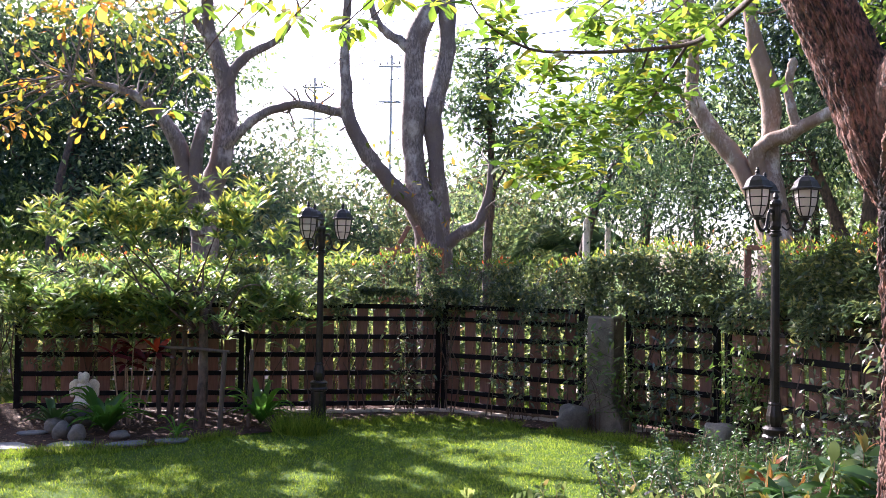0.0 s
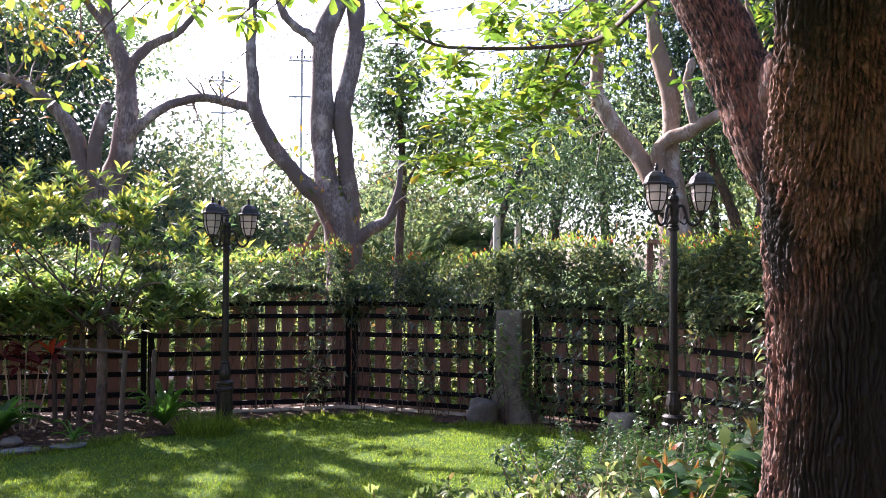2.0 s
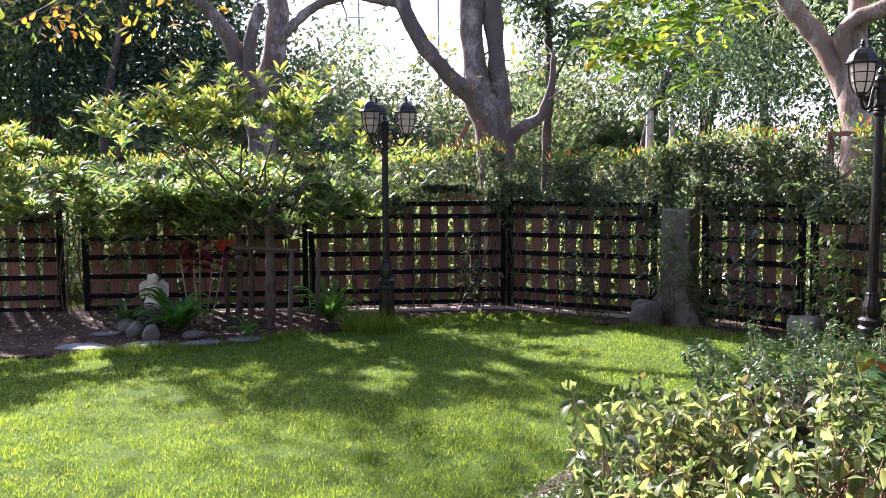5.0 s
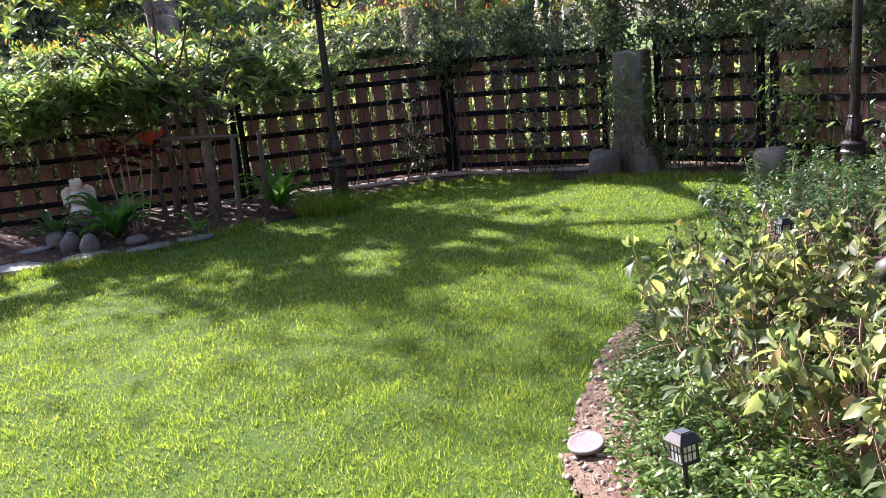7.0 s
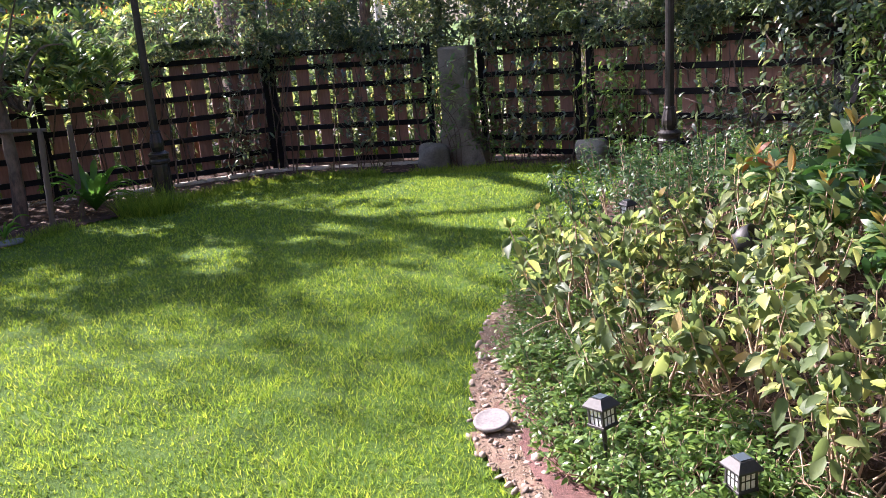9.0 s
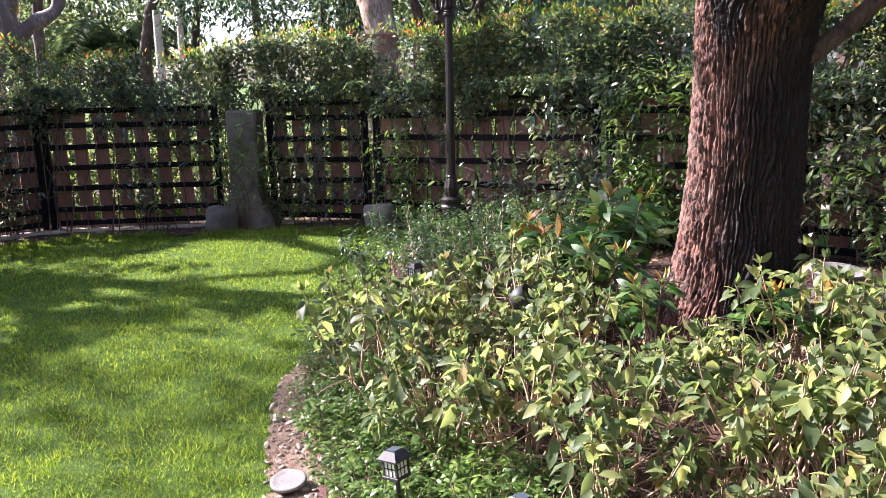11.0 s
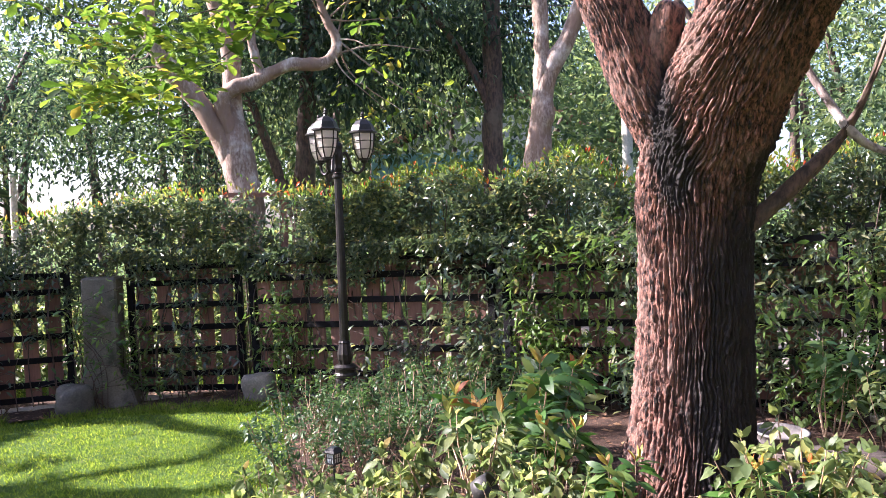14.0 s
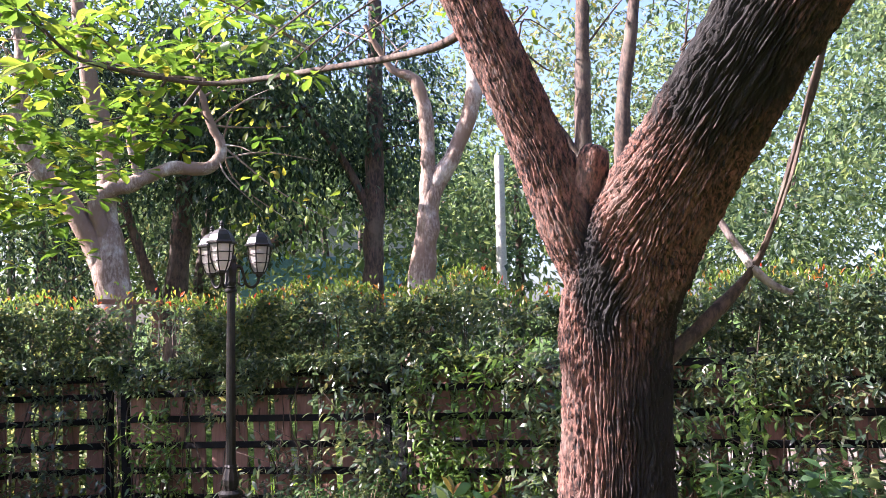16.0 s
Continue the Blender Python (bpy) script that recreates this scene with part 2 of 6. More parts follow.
def halved(nt, src):
    m = nt.nodes.new("ShaderNodeMath")
    m.operation = "MULTIPLY"
    m.inputs[1].default_value = 0.5
    nt.links.new(src, m.inputs[0])
    return m.outputs[0]


def bark_mat(name, dark, light, patch, scale=1.0, relief=0.7, stain=None, wet_shade_at=()):
    """Bark: fissured fibres along the trunk with lichen patches. Last come black blots (centre, radii): wet stain and
    painted shade in one.
    """
    m, nt, bsdf, out = nodes_of(name)
    fib = noise_tex(nt, 40 * scale, 7, 0.68, (1, 1, 0.34))
    base = ramp(nt, [(0.42, dark), (0.62, light)], fib)
    lich = ramp(nt, [(0.5, (0, 0, 0)), (0.66, (1, 1, 1))], noise_tex(nt, 4.2 * scale, 5, 0.62))
    col = mixed(nt, base, patch, mixed(nt, lich, (0.75, 0.75, 0.75), 1.0, "MULTIPLY"))
    if stain:
        wet = ramp(nt, [(0.44, (0, 0, 0)), (0.54, (0.92, 0.92, 0.92))], noise_tex(nt, 2.2, 7, 0.72, (1, 1, 0.4)))
        col = mixed(nt, col, stain, wet)
    for centre, radii in wet_shade_at:
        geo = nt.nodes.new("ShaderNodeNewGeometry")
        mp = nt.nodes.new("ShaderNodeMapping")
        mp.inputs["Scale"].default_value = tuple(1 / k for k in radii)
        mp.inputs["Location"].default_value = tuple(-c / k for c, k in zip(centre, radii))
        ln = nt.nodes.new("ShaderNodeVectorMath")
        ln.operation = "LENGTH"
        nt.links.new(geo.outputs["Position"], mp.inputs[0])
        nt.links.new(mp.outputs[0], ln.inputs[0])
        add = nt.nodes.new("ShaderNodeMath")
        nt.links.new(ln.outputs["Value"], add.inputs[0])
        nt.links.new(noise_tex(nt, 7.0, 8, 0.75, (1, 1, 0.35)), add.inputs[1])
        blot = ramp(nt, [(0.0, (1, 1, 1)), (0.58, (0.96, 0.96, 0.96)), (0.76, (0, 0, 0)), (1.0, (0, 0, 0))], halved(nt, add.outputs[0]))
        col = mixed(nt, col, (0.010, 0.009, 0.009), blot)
    nt.links.new(col, bsdf.inputs["Base Color"])
    bsdf.inputs["Roughness"].default_value = 0.86
    bumped(nt, bsdf, fib, relief, 0.012)
    return m


GRASS = leaf_mat("grass blades", [(0.0, (0.042, 0.092, 0.016)), (0.45, (0.120, 0.206, 0.031)), (0.92, (0.198, 0.285, 0.045)), (1.0, (0.25, 0.30, 0.07))], 0.48, 0.75, 2.15, (1.0, 0.86, 0.46), wide=2, shine=0.12)
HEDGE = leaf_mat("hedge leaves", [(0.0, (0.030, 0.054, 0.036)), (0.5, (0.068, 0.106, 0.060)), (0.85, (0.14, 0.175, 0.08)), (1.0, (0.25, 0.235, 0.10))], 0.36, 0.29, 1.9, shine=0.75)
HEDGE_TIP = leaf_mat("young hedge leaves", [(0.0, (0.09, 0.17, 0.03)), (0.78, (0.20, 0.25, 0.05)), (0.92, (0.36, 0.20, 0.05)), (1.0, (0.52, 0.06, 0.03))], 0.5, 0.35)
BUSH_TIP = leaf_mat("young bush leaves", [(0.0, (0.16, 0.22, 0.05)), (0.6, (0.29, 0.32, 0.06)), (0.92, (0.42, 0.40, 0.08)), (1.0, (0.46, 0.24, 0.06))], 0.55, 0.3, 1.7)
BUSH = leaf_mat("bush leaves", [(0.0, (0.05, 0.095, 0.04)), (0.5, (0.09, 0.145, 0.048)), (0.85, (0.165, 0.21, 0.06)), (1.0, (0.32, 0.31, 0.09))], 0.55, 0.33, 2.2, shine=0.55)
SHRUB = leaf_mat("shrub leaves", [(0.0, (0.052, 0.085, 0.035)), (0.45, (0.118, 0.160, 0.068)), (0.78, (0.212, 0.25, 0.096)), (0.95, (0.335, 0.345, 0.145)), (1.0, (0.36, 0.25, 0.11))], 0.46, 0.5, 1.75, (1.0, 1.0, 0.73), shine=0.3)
COVER = leaf_mat("ground cover leaves", [(0.0, (0.045, 0.095, 0.02)), (0.6, (0.095, 0.17, 0.036)), (1.0, (0.18, 0.25, 0.06))], 0.35, 0.38, 1.7)
FEATHER = leaf_mat("feathery leaves", [(0.0, (0.03, 0.075, 0.03)), (0.6, (0.055, 0.115, 0.035)), (1.0, (0.09, 0.16, 0.04))], 0.35, 0.45)
CROTON = leaf_mat("croton leaves", [(0.0, (0.03, 0.085, 0.02)), (0.6, (0.06, 0.14, 0.022)), (0.85, (0.15, 0.18, 0.03)), (1.0, (0.20, 0.20, 0.04))], 0.35, 0.45)
CROTON_TIP = leaf_mat("young croton leaves", [(0.0, (0.20, 0.25, 0.05)), (0.5, (0.36, 0.29, 0.07)), (0.8, (0.42, 0.17, 0.06)), (1.0, (0.34, 0.09, 0.05))], 0.42, 0.3, 1.3)
FERN = leaf_mat("fern fronds", [(0.0, (0.04, 0.12, 0.025)), (0.8, (0.09, 0.20, 0.035)), (1.0, (0.2, 0.3, 0.05))], 0.5, 0.26, 2.0)
RED = leaf_mat("red leaves", [(0.0, (0.045, 0.014, 0.026)), (0.8, (0.13, 0.022, 0.03)), (0.9, (0.40, 0.04, 0.02)), (1.0, (0.62, 0.07, 0.02))], 0.45, 0.25)
RED_NEW = leaf_mat("bright red leaves", [(0.0, (0.55, 0.05, 0.02)), (1.0, (0.68, 0.09, 0.03))], 0.5, 0.3, 1.4)
CANOPY = leaf_mat("broad tree leaves", [(0.0, (0.05, 0.10, 0.022)), (0.5, (0.095, 0.155, 0.03)), (0.9, (0.175, 0.215, 0.04)), (1.0, (0.34, 0.26, 0.05))], 0.58, 0.45, 2.1, (1.0, 1.0, 0.5), shine=0.3)
AUTUMN = leaf_mat("turning leaves", [(0.0, (0.06, 0.10, 0.025)), (0.5, (0.15, 0.17, 0.03)), (0.78, (0.34, 0.22, 0.03)), (1.0, (0.46, 0.14, 0.03))], 0.5, 0.45, 1.5, shine=0.25)
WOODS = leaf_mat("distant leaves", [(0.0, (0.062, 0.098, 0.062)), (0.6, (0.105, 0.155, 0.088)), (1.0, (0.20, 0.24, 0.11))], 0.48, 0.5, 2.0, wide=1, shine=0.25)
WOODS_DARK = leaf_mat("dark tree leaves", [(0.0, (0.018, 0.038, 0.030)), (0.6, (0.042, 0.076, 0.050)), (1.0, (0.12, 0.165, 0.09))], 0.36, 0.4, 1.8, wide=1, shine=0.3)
# distance haze put into the leaf colour as a paler, greyer green
WOODS_PALE = leaf_mat("pale leaves with haze in the colour", [(0.0, (0.095, 0.13, 0.09)), (0.6, (0.15, 0.185, 0.115)), (1.0, (0.26, 0.23, 0.115))], 0.5, 0.55, 1.35, wide=1, shine=0.2)
# black blots: wet stain, plus the shade of the right side put into the colour
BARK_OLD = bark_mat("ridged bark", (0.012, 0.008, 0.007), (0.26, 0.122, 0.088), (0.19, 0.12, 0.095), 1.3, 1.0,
                    wet_shade_at=[((2.80, 2.70, 0.6), (0.40, 0.40, 1.5)), ((2.96, 2.75, 1.9), (0.36, 0.36, 0.8)), ((2.36, 2.15, 3.05), (0.42, 0.56, 0.68)), ((2.50, 2.86, 2.02), (0.16, 0.16, 0.45))])
BARK_PALE = bark_mat("pale bark", (0.17, 0.115, 0.085), (0.40, 0.31, 0.25), (0.64, 0.58, 0.52), 0.9, 0.8, stain=(0.21, 0.135, 0.095))
BARK_GREY = bark_mat("grey bark", (0.11, 0.085, 0.078), (0.31, 0.25, 0.225), (0.50, 0.44, 0.40), 1.1, 0.9, stain=(0.13, 0.095, 0.082))
BARK_DARK = bark_mat("dark bark", (0.035, 0.025, 0.02), (0.12, 0.075, 0.055), (0.14, 0.11, 0.08), 0.7, 0.5)
TWIG = surface_mat("dry stems", (0.20, 0.125, 0.085), (0.46, 0.33, 0.22), 6, 60, 0.8)
SOIL = surface_mat("soil and litter", (0.03, 0.02, 0.015), (0.10, 0.06, 0.045), 7, 90, 0.95, 0.9, 0.02, spots=((0.16, 0.09, 0.06), 30))
BARE = surface_mat("bare reddish earth", (0.13, 0.09, 0.064), (0.26, 0.185, 0.132), 5, 120, 0.95, 0.9, 0.012, spots=((0.12, 0.06, 0.045), 14))
TURF = surface_mat("turf", (0.045, 0.088, 0.012), (0.075, 0.14, 0.018), 2.5, 160, 0.97, 0.9, 0.02, spots=((0.10, 0.14, 0.03), 9))
BOARD = surface_mat("terracotta boards", (0.15, 0.071, 0.053), (0.25, 0.124, 0.092), 3, 55, 0.7, 0.35, 0.003, stretch=(1, 1, 0.12), own=0.22)
RAIL = surface_mat("black painted rails", (0.005, 0.005, 0.007), (0.012, 0.011, 0.013), 8, 90, 0.92, 0.3, 0.002, own=0.2)
CONCRETE = surface_mat("weathered concrete", (0.095, 0.086, 0.068), (0.205, 0.182, 0.145), 4.5, 60, 0.9, 0.7, 0.008, spots=((0.06, 0.065, 0.045), 5))
CURB = surface_mat("kerb concrete", (0.30, 0.255, 0.20), (0.46, 0.40, 0.32), 3, 50, 0.9, 0.4, 0.005, spots=((0.16, 0.13, 0.10), 6), own=0.12)
IRON = surface_mat("dark bronze iron", (0.012, 0.010, 0.010), (0.034, 0.028, 0.025), 14, 120, 0.4, 0.4, 0.002, metal=0.35)
STONE = surface_mat("grey river stone", (0.15, 0.114, 0.09), (0.32, 0.25, 0.198), 9, 80, 0.75, 0.4, 0.004, own=0.4)
DISC = surface_mat("grey cast disc", (0.14, 0.127, 0.122), (0.22, 0.20, 0.19), 12, 90, 0.8, 0.4, 0.003)
ROCK = surface_mat("garden rock", (0.085, 0.08, 0.072), (0.19, 0.175, 0.152), 5, 50, 0.85, 0.7, 0.012, spots=((0.12, 0.12, 0.09), 8), own=0.15)
SLATE = surface_mat("slate slabs", (0.09, 0.097, 0.105), (0.17, 0.178, 0.185), 6, 70, 0.75, 0.5, 0.006, own=0.2)
STATUE = surface_mat("cast stone", (0.50, 0.43, 0.34), (0.72, 0.65, 0.53), 7, 70, 0.85, 0.5, 0.005, spots=((0.25, 0.22, 0.16), 11))
BLACK = surface_mat("black plastic", (0.014, 0.013, 0.013), (0.03, 0.028, 0.027), 10, 80, 0.6, 0.2, 0.001)
TIMBER = surface_mat("weathered stakes", (0.05, 0.038, 0.03), (0.12, 0.094, 0.072), 4, 60, 0.85, 0.6, 0.006, stretch=(1, 1, 0.15), own=0.2)
PLANK = surface_mat("red-brown planks", (0.16, 0.07, 0.045), (0.28, 0.13, 0.085), 4, 60, 0.75, 0.4, 0.004, own=0.2)
PALE_POLE = surface_mat("pale concrete pole", (0.50, 0.47, 0.42), (0.66, 0.63, 0.57), 1.2, 30, 0.85, 0.3, 0.004)
WALL = surface_mat("rendered wall", (0.55, 0.55, 0.55), (0.68, 0.67, 0.65), 0.7, 20, 0.9, 0.2, 0.004)
HOUSE = surface_mat("brown house render", (0.13, 0.10, 0.08), (0.19, 0.15, 0.12), 1.0, 40, 0.9, 0.3, 0.004)
ROOF = surface_mat("roof tiles", (0.24, 0.12, 0.08), (0.36, 0.19, 0.13), 1.5, 12, 0.8, 0.5, 0.02)
BLUE = surface_mat("blue sheeting", (0.16, 0.33, 0.48), (0.26, 0.45, 0.58), 1.5, 20, 0.6, 0.2, 0.003)
LEDGE = surface_mat("dark weathered ledge", (0.055, 0.042, 0.036), (0.13, 0.10, 0.086), 5, 50, 0.9, 0.7, 0.01)
POT = surface_mat("grey clay pot", (0.13, 0.12, 0.115), (0.22, 0.20, 0.19), 8, 60, 0.85, 0.4, 0.004)
PAVING = surface_mat("pale lane", (0.24, 0.195, 0.165), (0.34, 0.28, 0.24), 0.8, 40, 0.9, 0.4, 0.006, spots=((0.30, 0.22, 0.17), 2.5))
MAROON = surface_mat("maroon gravel", (0.09, 0.04, 0.035), (0.20, 0.09, 0.075), 60, 220, 0.9, 1.0, 0.008)


def glass_mat(name, tint, rough):
    m, nt, bsdf, out = nodes_of(name)
    bsdf.inputs["Base Color"].default_value = (*tint, 1)
    bsdf.inputs["Roughness"].default_value = rough
    bsdf.inputs["Subsurface Weight"].default_value = 0.0
    tr = nt.nodes.new("ShaderNodeBsdfTranslucent")
    tr.inputs["Color"].default_value = (*tint, 1)
    mx = nt.nodes.new("ShaderNodeMixShader")
    mx.inputs[0].default_value = 0.5
    nt.links.new(bsdf.outputs[0], mx.inputs[1])
    nt.links.new(tr.outputs[0], mx.inputs[2])
    nt.links.new(mx.outputs[0], out.inputs["Surface"])
    return m


FROSTED = glass_mat("frosted lamp glass", (0.68, 0.63, 0.60), 0.3)
PANE = surface_mat("white lantern panes", (0.66, 0.66, 0.65), (0.78, 0.78, 0.76), 8, 60, 0.4, 0.05, 0.001)
DARK_GLASS = surface_mat("window glass", (0.03, 0.045, 0.06), (0.06, 0.075, 0.09), 1, 10, 0.4, 0.0, 0.001)

# ---- ground, lawn and beds ----
def inside(poly, x, y):
    """Which points lie in a polygon."""
    hit = np.zeros(len(x), bool)
    for (ax, ay), (bx, by) in zip(poly, poly[1:] + poly[:1]):
        cross = (ay > y) != (by > y)
        with np.errstate(divide="ignore", invalid="ignore"):
            hit ^= cross & (x < (bx - ax) * (y - ay) / (by - ay) + ax)
    return hit


BED_LEFT = [(-9, 4.0), (-6.0, 4.9), (-4.14, 5.87), (-3.82, 6.1), (-3.1, 6.45), (-2.63, 7.1), (-2.12, 7.65), (-1.75, 8.4), (-1.08, 9.2), (-0.17, 9.2),
            (0.75, 8.75), (1.56, 8.25), (2.4, 7.6), (2.9, 8.2), (1.3, 9.9), (-1, 10.4), (-9, 7.4)]
PEBBLE_OUT = [(1.25, 4.9), (0.91, 4.36), (0.75, 4.2), (0.54, 3.83), (0.42, 3.44), (0.33, 3.04), (0.26, 2.57), (0.32, 2.3), (0.42, 2.0), (0.6, 1.5), (0.9, 0.9)]
PEBBLE_IN = [(1.3, 4.75), (1.0, 4.25), (0.78, 3.75), (0.64, 3.3), (0.57, 3.04), (0.57, 2.58), (0.63, 2.28), (0.72, 1.95), (0.9, 1.5), (1.15, 0.95)]
BED_RIGHT = PEBBLE_IN[::-1] + [(1.55, 5.3), (1.95, 6.2), (2.35, 7.0), (2.55, 7.6), (2.9, 8.1), (6.6, 1.8), (7.2, 0.4), (1.4, 0.4)]
PEBBLES = PEBBLE_OUT + PEBBLE_IN[::-1]

xs = np.concatenate([[-600, -200, -60, -25, -12], np.linspace(-9, 9, 181), [12, 25, 60, 200, 600]])
ys = np.concatenate([[-600, -200, -60, -20, -8], np.linspace(-4, 12, 161), [16, 30, 60, 200, 600]])
gx, gy = np.meshgrid(xs, ys)
near = (np.abs(gx) < 9) & (gy > -4) & (gy < 12)
bumps = ((vnoise(np.c_[gx.ravel() * 1.4, gy.ravel() * 1.4, gx.ravel() * 0]) - 0.5) * 0.03
         + (vnoise(np.c_[gx.ravel() * 5.0, gy.ravel() * 5.0, gx.ravel() * 0 + 7]) - 0.5) * 0.016).reshape(gx.shape) * near
gv = np.stack([gx, gy, ground_z(gx, gy) + bumps], -1).reshape(-1, 3)
i = (np.arange(len(ys) - 1)[:, None] * len(xs) + np.arange(len(xs) - 1)[None]).ravel()
tagged(build("ground", gv, [np.stack([i, i + 1, i + 1 + len(xs), i + len(xs)], -1)], TURF), "short green lawn turf running out to the horizon", "ground", kind="structure")


def lawn_z(x, y):
    return ground_z(x, y) + (vnoise(np.c_[x * 1.4, y * 1.4, x * 0]) - 0.5) * 0.03 + (vnoise(np.c_[x * 5.0, y * 5.0, x * 0 + 7]) - 0.5) * 0.016


def bed(name, poly, mat, lift, label, rough=0.02, step=0.05):
    """A sheet of earth inside a polygon, following the ground."""
    px, py = np.array(poly).T
    ax = np.arange(px.min(), px.max() + step, step)
    ay = np.arange(py.min(), py.max() + step, step)
    bx, by = np.meshgrid(ax, ay)
    n = len(ax)
    z = lawn_z(bx.ravel(), by.ravel()) + lift + vnoise(np.c_[bx.ravel() * 9, by.ravel() * 9, bx.ravel() * 0 + 3]) * rough
    v = np.c_[bx.ravel(), by.ravel(), z]
    k = (np.arange(len(ay) - 1)[:, None] * n + np.arange(n - 1)[None]).ravel()
    k = k[inside(poly, v[k, 0] + step / 2, v[k, 1] + step / 2)]
    f = np.stack([k, k + 1, k + 1 + n, k + n], -1)
    used, back = np.unique(f, return_inverse=True)
    ob = build(name, v[used], [back.reshape(-1, 4)], mat)
    return tagged(ob, label, "planting bed", kind="structure")


bed("bed_left", BED_LEFT, SOIL, 0.006, "dark soil bed with dry leaf litter along the fence")
bed("bed_right", BED_RIGHT, SOIL, 0.008, "dark soil bed under the shrubs round the old tree")
edging = bed("pebble_edging", PEBBLES, BARE, 0.012, "strip of bare reddish earth and pebbles along the lawn", 0.015, 0.03)

# fallen leaves on the soil
rng = np.random.default_rng(5)
q = np.c_[rng.uniform(-6.5, 6, 9000), rng.uniform(1, 9.6, 9000)]
q = q[inside(BED_LEFT, q[:, 0], q[:, 1]) | inside(BED_RIGHT, q[:, 0], q[:, 1])]
LITTER = leaf_mat("fallen leaves", [(0.0, (0.10, 0.05, 0.03)), (0.6, (0.24, 0.13, 0.07)), (1.0, (0.36, 0.22, 0.12))], 0.1, 0.7)
tagged(leaves("leaf_litter", np.c_[q, lawn_z(q[:, 0], q[:, 1]) + 0.02 + rng.random(len(q)) * 0.012], np.c_[rng.normal(size=(len(q), 2)), rng.normal(size=len(q)) * 0.12],
              unit(np.c_[rng.normal(size=(len(q), 2)) * 0.25, np.ones(len(q))]), rng.uniform(0.03, 0.075, len(q)), rng.uniform(0.015, 0.035, len(q)), LITTER, shape=LEAF_LONG),
       "dry brown fallen leaves on dark soil", "leaf litter", kind="stuff")


def grass(name, n, box, tall, wide, label, keep=None, seed=1):
    rng = np.random.default_rng(seed)
    if len(box) == 4:
        x, y, far = rng.uniform(box[0], box[1], n), rng.uniform(box[2], box[3], n), 1.0
    else:
        # fan of blades, ever sparser and wider with distance
        a, far = np.radians(rng.uniform(box[0], box[1], n)), rng.uniform(1.0, 11.0, n)
        x, y = 0.2 + far * np.sin(a), far * np.cos(a)
        far = 0.55 + 0.13 * far
    ok = ~inside(BED_LEFT, x, y) & ~inside(BED_RIGHT, x, y) & ~inside(PEBBLES, x, y)
    if keep is not None:
        ok = keep(x, y)
    x, y, far = x[ok], y[ok], (far[ok] if len(box) == 2 else 1.0)
    h = rng.uniform(0.55, 1.25, len(x)) * tall * (0.35 + 0.6 * vnoise(np.c_[x * 3.1, y * 3.1, x * 0 + 9]) + 0.95 * vnoise(np.c_[x * 13, y * 13, x * 0 + 2]))
    p = np.c_[x, y, lawn_z(x, y) - 0.004]
    lean = np.c_[rng.normal(size=(len(x), 2)) * (0.85 if tall < 0.05 else 0.55), np.ones(len(x))]
    tip = p + unit(lean) * h[:, None]
    side = unit(np.c_[rng.normal(size=(len(x), 2)), np.zeros(len(x))]) * (wide * far * rng.uniform(0.7, 1.3, len(x)))[:, None] / 2
    v = np.stack([p - side, p + side, tip], 1).reshape(-1, 3)
    f = np.arange(len(x) * 3).reshape(-1, 3)
    return tagged(build(name, v, [f], GRASS, smooth=False), label, "grass", kind="stuff")


grass("lawn_grass", 620000, (-80, 45), 0.029, 0.006, "short bright green lawn grass", seed=2)
grass("lawn_grass", 60000, (-9, 2.5, -3, 1.2), 0.04, 0.012, "short green lawn grass near the house", seed=4)
# longer tufts along the edge of the lawn
edge_pts = np.array(BED_LEFT[2:13])


def near_edge(x, y):
    d = np.full(len(x), 9.0)
    for a, b in zip(edge_pts, edge_pts[1:]):
        ab = b - a
        t = np.clip(((x - a[0]) * ab[0] + (y - a[1]) * ab[1]) / (ab @ ab), 0, 1)
        d = np.minimum(d, np.hypot(x - a[0] - t * ab[0], y - a[1] - t * ab[1]))
    return (d < 0.16) & (vnoise(np.c_[x * 2.2, y * 2.2, x * 0 + 4]) > 0.45)


grass("edge_grass", 120000, (-4.3, 2.6, 5.6, 9.5), 0.07, 0.008, "longer uncut grass along the edge of the bed", near_edge, 6)
grass("grass_tuft", 3600, (-2.25, -1.55, 7.4, 8.0), 0.20, 0.008, "tall tuft of bright green grass by the lamp post",
      lambda x, y: ((x + 1.92) / 0.3) ** 2 + ((y - 7.68) / 0.2) ** 2 < 1, 7)

# ---- fence ----
RAIL_Z = (1.30, 1.14, 0.91, 0.68, 0.45, 0.21, 0.06)


